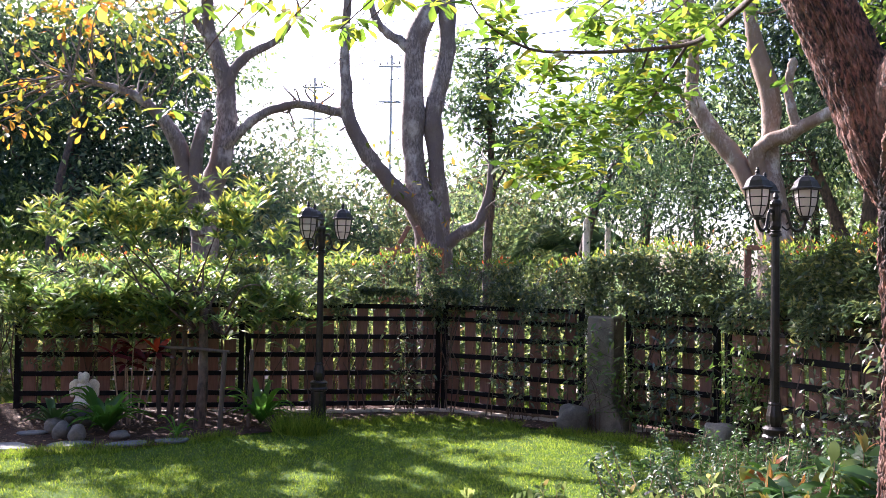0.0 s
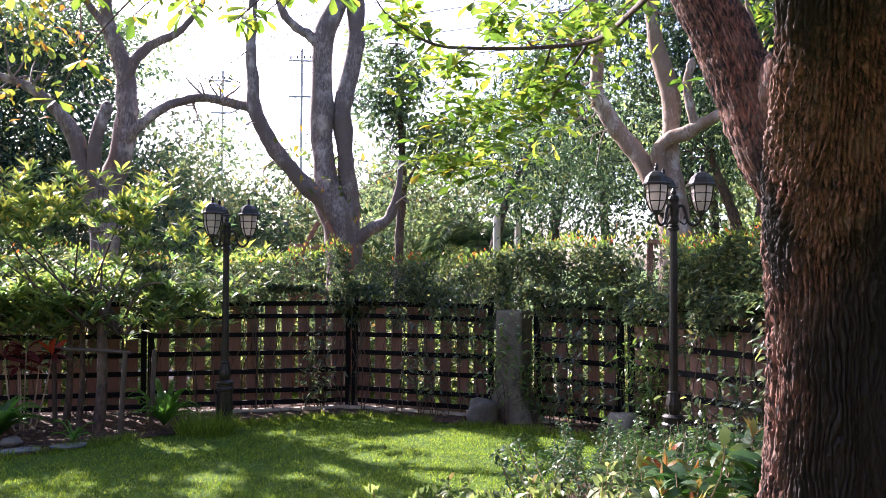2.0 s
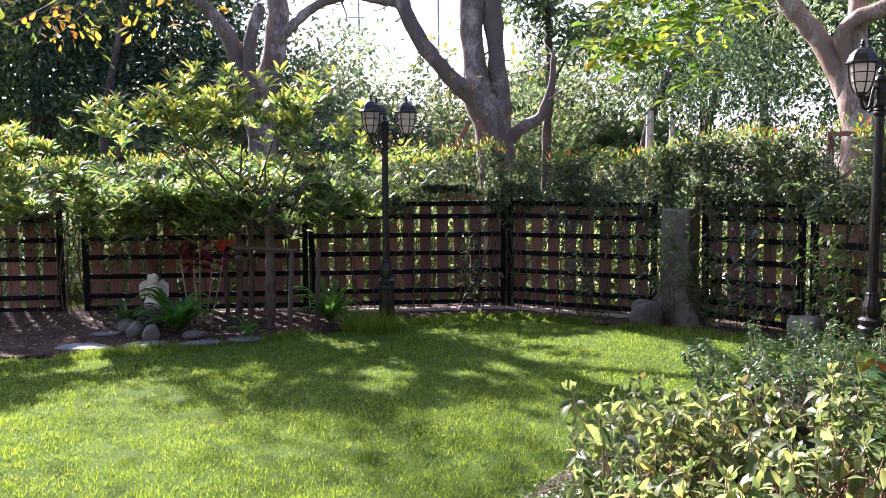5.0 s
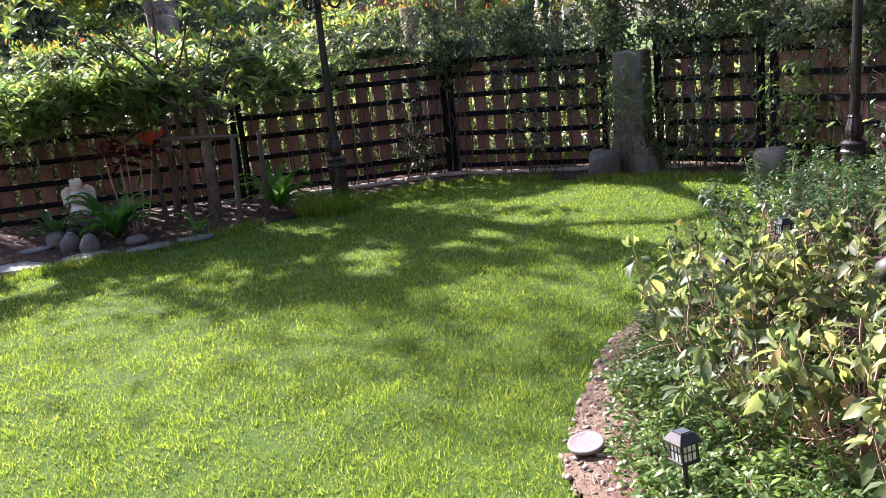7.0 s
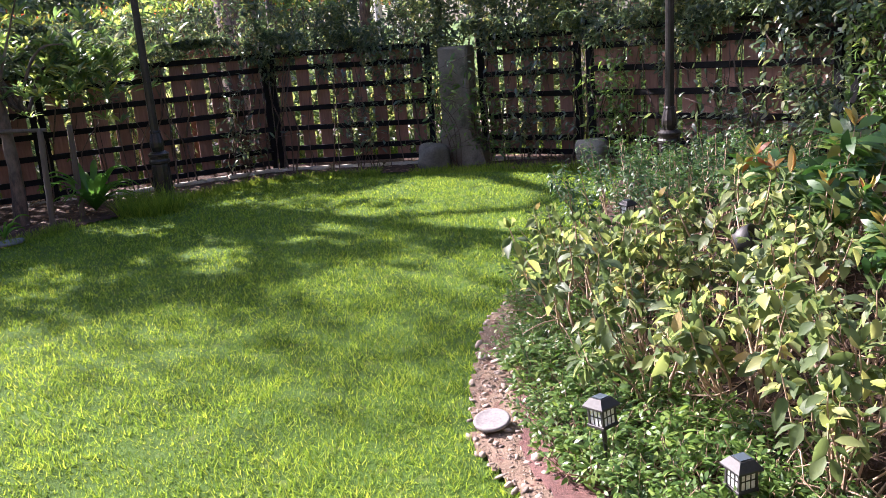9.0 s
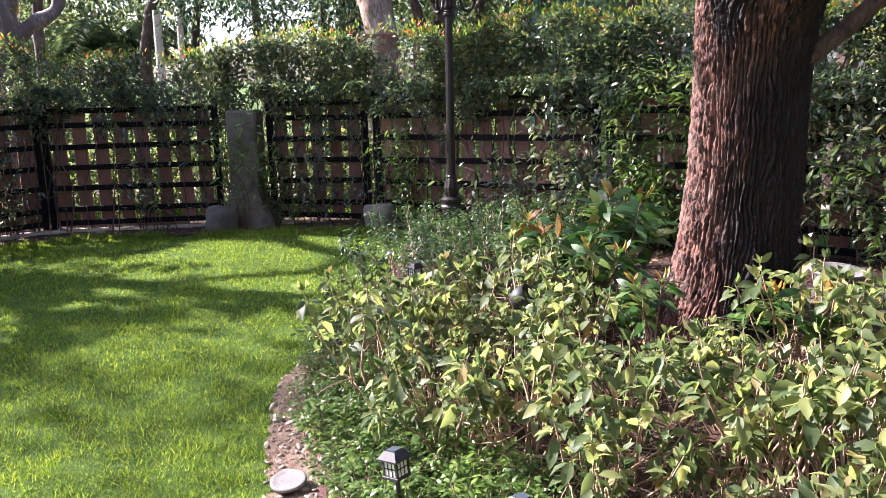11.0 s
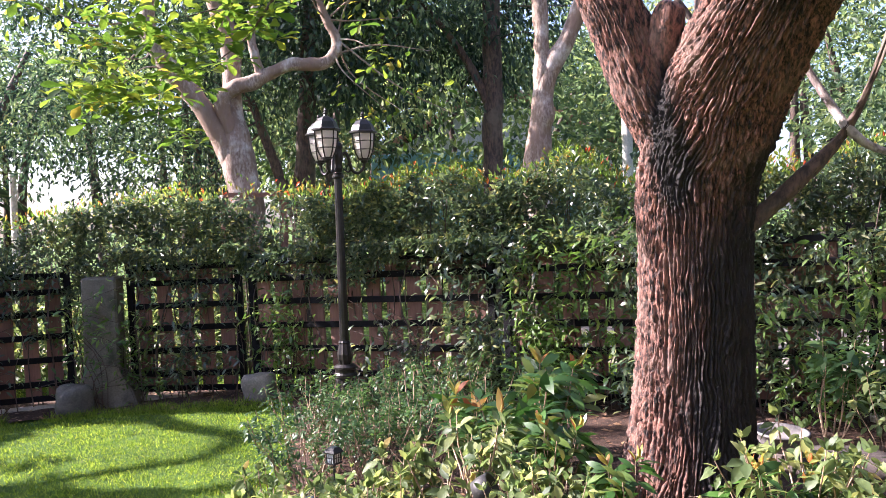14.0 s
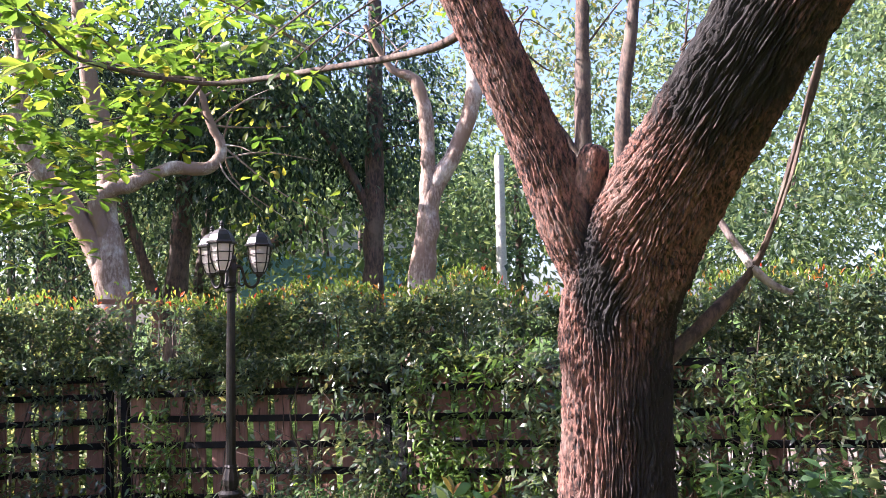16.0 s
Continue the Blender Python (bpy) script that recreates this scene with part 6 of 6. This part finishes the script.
cy = chip[None, :, 0] * np.sin(ra)[:, None] + chip[None, :, 1] * np.cos(ra)[:, None]
cv = np.stack([q[:, :1] + cx * sz[:, None], q[:, 1:] + cy * sz[:, None], (lawn_z(q[:, 0], q[:, 1]) + 0.024)[:, None] + chip[None, :, 2] * sz[:, None]], -1)
cf = (np.arange(n)[:, None, None] * 5 + chip_f[None]).reshape(-1, 3)
tagged(build("stone_chips", cv.reshape(-1, 3), [cf], STONE, smooth=False), "small reddish stone chips scattered between the pebbles", "gravel", kind="stuff")
disc = part("stepping_disc", bm_turned([(0.06, 0), (0.07, 0.004), (0.072, 0.009), (0.07, 0.014), (0.064, 0.017), (0.058, 0.015), (0.03, 0.0155)], 32), DISC, place=pose(0.35, 2.68, 0.045, 7, -6, 0), smooth=True)
tagged(disc, "round flat pale stone disc lying on the pebble edging", "disc")
bed("gravel_patch", [(0.42, 2.5), (0.46, 2.62), (0.48, 2.95), (0.56, 3.0), (0.57, 2.6), (0.58, 2.4), (0.66, 2.1), (0.7, 1.8), (0.6, 1.75), (0.46, 2.1), (0.42, 2.3)], MAROON, 0.022, "patch of fine maroon gravel beside the disc", 0.012, 0.015)


def solar_lantern(x, y, z, turn, tip=0):
    t = thing("solar_lantern", pose(x, y, z, tip, 0, turn), "small black solar lantern with white panes on a ground spike", "garden light", "solar lanterns in the bed")
    t.scale = (0.7, 0.7, 0.75)
    part("spike", bm_turned([(0.004, -0.16), (0.012, -0.06), (0.012, 0.0)], 8), BLACK, t)
    part("base", bm_box(0.104, 0.104, 0.014, 0.002, (0, 0, 0.006)), BLACK, t)
    part("pane", bm_box(0.084, 0.084, 0.075, 0.0, (0, 0, 0.05)), PANE, t, "frosted white panes")
    for sx in (-1, 1):
        for sy in (-1, 1):
            part("corner_post", bm_box(0.012, 0.012, 0.08, 0.0, (sx * 0.041, sy * 0.041, 0.05)), BLACK, t)
    for q in range(4):
        m = pose(0, 0, 0, 0, 0, 90 * q)
        part("bar", bm_box(0.005, 0.006, 0.076, 0.0, (-0.013, 0.0415, 0.05)), BLACK, t, place=m)
        part("bar", bm_box(0.005, 0.006, 0.076, 0.0, (0.013, 0.0415, 0.05)), BLACK, t, place=m)
        part("crossbar", bm_box(0.08, 0.006, 0.005, 0.0, (0, 0.0415, 0.05)), BLACK, t, place=m)
    bm = bmesh.new()
    lo = [bm.verts.new((sx * 0.062, sy * 0.062, 0.088)) for sx, sy in ((-1, -1), (1, -1), (1, 1), (-1, 1))]
    l2 = [bm.verts.new((sx * 0.062, sy * 0.062, 0.096)) for sx, sy in ((-1, -1), (1, -1), (1, 1), (-1, 1))]
    hi = [bm.verts.new((sx * 0.034, sy * 0.034, 0.13)) for sx, sy in ((-1, -1), (1, -1), (1, 1), (-1, 1))]
    bm.faces.new(lo[::-1])
    bm.faces.new(hi)
    for a, b in ((lo, l2), (l2, hi)):
        for j in range(4):
            bm.faces.new((a[j], a[(j + 1) % 4], b[(j + 1) % 4], b[j]))
    roof = part("roof", bm, BLACK, t)
    part("solar_cell", bm_box(0.056, 0.056, 0.003, 0, (0, 0, 0.1325)), DARK_GLASS, roof)
    return t


solar_lantern(0.64, 2.22, 0.225, 30, -6)
solar_lantern(0.94, 1.87, 0.16, 12)
solar_lantern(1.15, 4.05, 0.25, 25)
solar_lantern(1.62, 4.75, 0.27, 20)
# round black spotlight among the shrubs
spot = thing("spotlight", pose(1.62, 3.3, gz(1.62, 3.3)), "round black garden spotlight on a spike among shrubs", "garden light")
part("stem", bm_turned([(0.008, -0.05), (0.008, 0.36)], 8), BLACK, spot)
part("housing", bm_turned([(0.02, 0), (0.055, 0.015), (0.06, 0.05), (0.06, 0.1), (0.052, 0.1), (0.05, 0.06)], 18), BLACK, spot, place=pose(0, 0, 0.36, 60, 0, 40), smooth=True)


# ---- planting in the right bed ----
def shrub(name, h, r, stems, per, size, wide, mat, seed, label, category, group, shape=LEAF_BROAD, tipmat=None, droop=0.55, bare=0.35, stem_r=0.0045):
    """Upright stems, bare below, with leaves on their upper part."""
    rng = np.random.default_rng(seed)
    t = thing(name, pose(0, 0, -5), label, category, group)
    st, ps, ds, tp, td = [], [], [], [], []
    for _ in range(stems):
        a, q = rng.uniform(0, 6.283), rng.random() ** 0.5
        top = h * rng.uniform(0.65, 1.1)
        e = np.array([math.cos(a) * r * q, math.sin(a) * r * q, top])
        path = [(e[0] * 0.25, e[1] * 0.25, -0.03, stem_r * 1.4), (e[0] * 0.5 + rng.normal() * 0.03, e[1] * 0.5 + rng.normal() * 0.03, top * 0.4, stem_r), (e[0] * 0.85, e[1] * 0.85, top * 0.75, stem_r * 0.8), (*e, stem_r * 0.4)]
        st.append(tube(path, 7, 4))
        c = spline(path, 40)[:, :3]
        k = (bare + (1 - bare) * rng.random(per) ** 0.6) * 39
        base = c[k.astype(int)]
        b = rng.uniform(0, 6.283, per)
        ps.append(base)
        ds.append(np.c_[np.cos(b), np.sin(b), rng.normal(size=per) * 0.35 + 0.35 - droop * 1.7 * rng.random(per)])
        n = 5 if tipmat is not CROTON_TIP else (4 if rng.random() < 0.22 else 0)
        b = rng.uniform(0, 6.283, n)
        tp.append(np.tile(e, (n, 1)))
        td.append(np.c_[np.cos(b) * 0.6, np.sin(b) * 0.6, rng.uniform(0.5, 1.2, n)])
    for _ in range(stems if tipmat is SHRUB else 0):
        a, b = rng.uniform(0, 6.283, 2)
        x, y, z, ln = math.cos(a) * r * 0.7, math.sin(a) * r * 0.7, h * rng.uniform(0.05, 0.45), rng.uniform(0.12, 0.3)
        st.append(tube([(x, y, z, 0.003), (x + math.cos(b) * ln * 0.5, y + math.sin(b) * ln * 0.5, z + rng.normal() * 0.05, 0.0025), (x + math.cos(b) * ln, y + math.sin(b) * ln, z + rng.normal() * 0.08 + 0.04, 0.0015)], 6, 4))
    v, f = joined(st)
    stuff_part("stems", v, [f], TWIG, t)
    ps, ds = np.vstack(ps), unit(np.vstack(ds))
    ln = rng.uniform(size[0], size[1], len(ps))
    leaves("foliage", ps + ds * 0.015, ds, unit(rng.normal(size=ps.shape) * 0.4 + np.array([0, 0, 1])), ln, ln * wide, mat, t, shape=shape)
    if tipmat is not None:
        tp, td = np.vstack(tp), unit(np.vstack(td))
        ln = rng.uniform(size[0], size[1], len(tp)) * 0.75
        leaves("young_leaves", tp, td, unit(rng.normal(size=tp.shape) + np.array([0, 0, 0.4])), ln, ln * wide * 0.9, tipmat, t, "upright young leaves at the tips", shape=LEAF_LONG)
    return t


def scatter(kinds, spots, seed):
    rng = np.random.default_rng(seed)
    for k, (x, y, s) in enumerate(spots):
        m = Matrix.LocRotScale((x, y, float(lawn_z(np.array([x]), np.array([y]))[0])), Euler((rng.normal() * 0.06, rng.normal() * 0.06, rng.uniform(0, 6.28))), None)
        src = kinds[k % len(kinds)]
        if k < len(kinds):
            src.matrix_basis = m
            src.scale = (s, s, s)
        else:
            o = copy_thing(src, m)
            o.scale = (s, s, s)


def spots_in(poly, gap, seed, low=0.85, high=1.2, avoid=()):
    rng = np.random.default_rng(seed)
    pts = np.array(poly)
    out = []
    for _ in range(4000):
        x, y = rng.uniform(pts[:, 0].min(), pts[:, 0].max()), rng.uniform(pts[:, 1].min(), pts[:, 1].max())
        if not inside(poly, np.array([x]), np.array([y]))[0]:
            continue
        if any((x - a) ** 2 + (y - b) ** 2 < gap * gap for a, b, _ in out) or any((x - a) ** 2 + (y - b) ** 2 < r * r for a, b, r in avoid):
            continue
        out.append((x, y, rng.uniform(low, high)))
    return out


TRUNK = (2.72, 2.97, 0.55)
LIGHTS = [(0.66, 2.16, 0.2), (0.93, 1.88, 0.16), (1.15, 4.05, 0.16), (1.62, 4.75, 0.16)]
GREEN = [shrub("garden_shrub", 0.43, 0.29, 18, 10, (0.036, 0.09), 0.5, SHRUB, 200 + k, "leafy shrub with soft light green leaves on bare brown stems", "shrub", "light green shrubs in the bed", tipmat=SHRUB, bare=0.6, droop=0.95) for k in range(5)]
AREA = [(0.98, 4.4), (0.92, 3.5), (0.88, 2.75), (1.05, 2.3), (1.35, 1.7), (1.6, 1.2), (3.4, 1.0), (4.2, 1.5), (4.0, 2.1), (3.2, 2.35), (2.3, 2.55), (2.05, 3.1), (1.75, 3.9), (1.4, 4.6)]
scatter(GREEN, spots_in(AREA, 0.30, 5, 0.65, 1.3, [TRUNK, (2.3, 2.85, 0.34), (3.3, 2.6, 0.52)] + LIGHTS), 6)
TALL = [shrub("garden_shrub", 0.75, 0.3, 10, 20, (0.08, 0.14), 0.4, SHRUB if k % 2 else FEATHER, 220 + k, "taller leafy green shrub between the old tree and the fence", "shrub", "tall shrubs by the side fence", LEAF_LONG) for k in range(3)]
scatter(TALL, spots_in([(3.5, 2.0), (4.6, 1.2), (5.8, 1.6), (4.9, 3.3), (4.4, 3.5), (3.9, 2.6)], 0.52, 15, 0.75, 1.05), 7)
FINE = [shrub("feathery_shrub", 0.52, 0.34, 16, 46, (0.03, 0.06), 0.34, FEATHER, 230 + k, "fine-leaved feathery grey-green shrub below the lamp post", "shrub", "feathery shrubs by the lamp", LEAF_LONG, bare=0.2) for k in range(3)]
scatter(FINE, spots_in([(1.45, 4.9), (1.7, 4.7), (2.3, 5.0), (3.3, 5.2), (3.2, 6.2), (2.5, 6.45), (2.1, 6.3), (1.8, 5.6)], 0.36, 25, 0.85, 1.15, LIGHTS), 8)
FIERY = [shrub("croton", 0.62, 0.3, 7, 15, (0.13, 0.21), 0.36, CROTON, 240 + k, "croton with long green leaves and orange young tips", "shrub", "crotons in front of the old tree", LEAF_LONG, CROTON_TIP, 0.4, 0.45, 0.006) for k in range(3)]
scatter(FIERY, [(2.34, 3.82, 1.0), (2.68, 4.05, 1.0), (2.2, 4.2, 0.85), (2.95, 4.35, 1.0), (2.05, 3.3, 0.72), (2.5, 2.4, 0.62), (2.25, 3.5, 0.8), (2.12, 2.85, 0.6)], 9)
CREEP = [shrub("ground_cover", 0.16, 0.2, 28, 22, (0.018, 0.042), 0.36, COVER, 250 + k, "low glossy dark green ground cover plant", "ground cover", "ground cover along the edging", LEAF_LONG, bare=0.15, stem_r=0.002, droop=0.3) for k in range(4)]
scatter(CREEP, spots_in([(1.05, 4.5), (0.88, 4.1), (0.68, 3.6), (0.58, 3.1), (0.56, 2.6), (0.58, 2.25), (0.62, 1.95), (0.75, 1.6), (1.0, 1.2), (1.6, 1.0), (1.45, 1.6), (1.2, 2.1), (1.0, 2.6), (0.95, 3.3), (1.3, 4.6)], 0.135, 35, 0.75, 1.25, [(x, y, 0.065) for x, y, r in LIGHTS]), 10)

# ledge and bowl behind the old tree
lumpy("stone_ledge", (0.95, 0.5, 0.2), LEDGE, pose(3.55, 2.92, 0.26, 0, 0, -35), "flat dark weathered stone ledge behind the old tree", "ledge", seed=44, flat=0.75, rough=0.08)
bowl = part("clay_bowl", bm_turned([(0.08, 0.0), (0.13, 0.03), (0.17, 0.09), (0.185, 0.12), (0.195, 0.125), (0.195, 0.14), (0.175, 0.14), (0.15, 0.08), (0.06, 0.04)], 28), POT, place=pose(3.4, 2.98, 0.4, 4, 0, 0), smooth=True)
tagged(bowl, "shallow grey clay bowl standing on the stone ledge", "bowl")
bowl.scale = (0.75, 0.75, 0.8)

# ---- beyond the fence ----
# plank guard round the tall grey tree
guard = thing("tree_guard", pose(-1.52, 10.95, 0.04), "red-brown plank guard round the tall grey tree", "tree guard")
for sx in (-1, 1):
    part("post", bm_box(0.08, 0.08, 2.05, 0.006, (sx * 0.42, -0.1, 1.0)), PLANK, guard)
    part("brace", bm_box(0.06, 0.05, 0.8, 0.004), PLANK, guard, place=pose(sx * 0.25, -0.08, 1.98, 0, sx * -28, 0))
part("plank", bm_box(0.95, 0.04, 0.07, 0.004, (0, -0.16, 1.98)), PLANK, guard)
part("plank", bm_box(0.95, 0.04, 0.12, 0.004, (0, -0.16, 1.3)), PLANK, guard)
guard = thing("tree_guard", pose(3.4, 10.6, 0), "red-brown plank guard round the pale forked tree", "tree guard")
for sx in (-1, 1):
    part("post", bm_box(0.08, 0.08, 2.1, 0.006, (sx * 0.4, 0, 1.05)), PLANK, guard)
part("plank", bm_box(0.9, 0.04, 0.06, 0.004, (0, -0.06, 2.1)), PLANK, guard)
for x, y, h, r in ((0.76, 15.13, 2.75, 0.075), (1.15, 15.4, 2.7, 0.06), (10.88, 11.27, 4.9, 0.1)):
    v, f = tube([(0, 0, -0.1, r * 1.1), (0, 0, h * 0.5, r), (0, 0, h, r * 0.9)], 10, 14)
    tagged(build("concrete_pole", v, [f], PALE_POLE, place=pose(x, y, 0)), "pale round concrete pole beyond the fence", "pole", "poles beyond the fence")
# overhead power line
for x, y, h in ((-5.65, 24.15, 8.4), (-9.3, 27.1, 8.5)):
    t = thing("utility_pole", pose(x, y, 0), "grey concrete utility pole with crossarms and insulators", "utility pole", "utility poles")
    part("pole", bm_box(0.07, 0.07, h, 0.02, (0, 0, h / 2)), PALE_POLE, t)
    for z in (h - 0.4, h - 1.5):
        part("crossarm", bm_box(0.7, 0.05, 0.05, 0.01, (0, 0, z)), PALE_POLE, t, place=pose(0, -0.16, 0, 0, 0, 15))
    for sx in (-0.3, -0.1, 0.12, 0.3):
        part("insulator", bm_turned([(0.02, 0), (0.03, 0.03), (0.02, 0.05), (0.026, 0.07), (0.01, 0.1)], 8), CONCRETE, t, place=pose(sx, -0.16, h - 0.34))
st = []
for k, (z0, z1) in enumerate(((9.2, 9.4), (8.7, 8.9), (8.1, 8.3), (7.4, 7.6), (6.6, 6.9))):
    st.append(tube([(-34, 31 + k * 0.3, z0 + 0.6, 0.011), (-9.3, 26.9, z0, 0.011), (-5.6, 24.0, z1, 0.011), (14, 18.0 + k * 0.3, z1 + 0.4, 0.011)], 40, 5))
for v, f in st:
    tagged(build("power_line", v, [f], BLACK), "black overhead power line crossing the sky", "cable", "power lines")


def house(x, y, turn, w, dpt, eave, ridge, label, wall=WALL):
    t = thing("house", pose(x, y, -0.1, 0, 0, turn), label, "house")
    bm = bm_box(w, dpt, eave, 0, (0, 0, eave / 2))
    body = part("wall", bm, wall, t)
    bm = bmesh.new()
    o = 0.5
    pr = [(-w / 2 - o, eave - 0.15), (0, ridge), (w / 2 + o, eave - 0.15), (w / 2 + o, eave + 0.0), (0, ridge + 0.16), (-w / 2 - o, eave + 0.0)]
    a = [bm.verts.new((px, -dpt / 2 - o, pz)) for px, pz in pr]
    b = [bm.verts.new((px, dpt / 2 + o, pz)) for px, pz in pr]
    bm.faces.new(a)
    bm.faces.new(b[::-1])
    for k in range(6):
        bm.faces.new((a[k], b[k], b[(k + 1) % 6], a[(k + 1) % 6]))
    part("roof", bm, ROOF, t)
    bm = bmesh.new()
    g = [bm.verts.new(p) for p in ((-w / 2, -dpt / 2 + 0.004, eave - 0.02), (w / 2, -dpt / 2 + 0.004, eave - 0.02), (0, -dpt / 2 + 0.004, ridge - 0.1))]
    h = [bm.verts.new((v.co.x, v.co.y + 0.15, v.co.z)) for v in g]
    bm.faces.new(g)
    bm.faces.new(h[::-1])
    for k in range(3):
        bm.faces.new((g[k], h[k], h[(k + 1) % 3], g[(k + 1) % 3]))
    part("gable", bm, wall, t)
    for wx in (-w * 0.28, w * 0.22):
        fr = part("window", bm_box(1.2, 0.08, 1.2, 0.01, (wx, -dpt / 2, eave * 0.62)), PALE_POLE, t)
        part("pane", bm_box(1.0, 0.03, 1.0, 0, (wx, -dpt / 2 - 0.035, eave * 0.62)), DARK_GLASS, fr)
    return t


house(-3.9, 30.5, 8, 5.5, 5, 3.2, 4.9, "far pale house with a tiled gable roof behind trees")
house(15.2, 20.8, -38, 6.5, 5, 3.6, 5.4, "far house with an orange tiled roof behind trees")
shed = thing("sheet_fence", pose(12.3, 17.9, 0, 0, 0, -37), "tall blue corrugated sheet fence beyond the trees", "fence")
for k in range(12):
    part("sheet", bm_box(0.44, 0.03, 3.5, 0.006, (-2.6 + 0.45 * k, 0.03 * (k % 2), 1.7)), BLUE, shed)
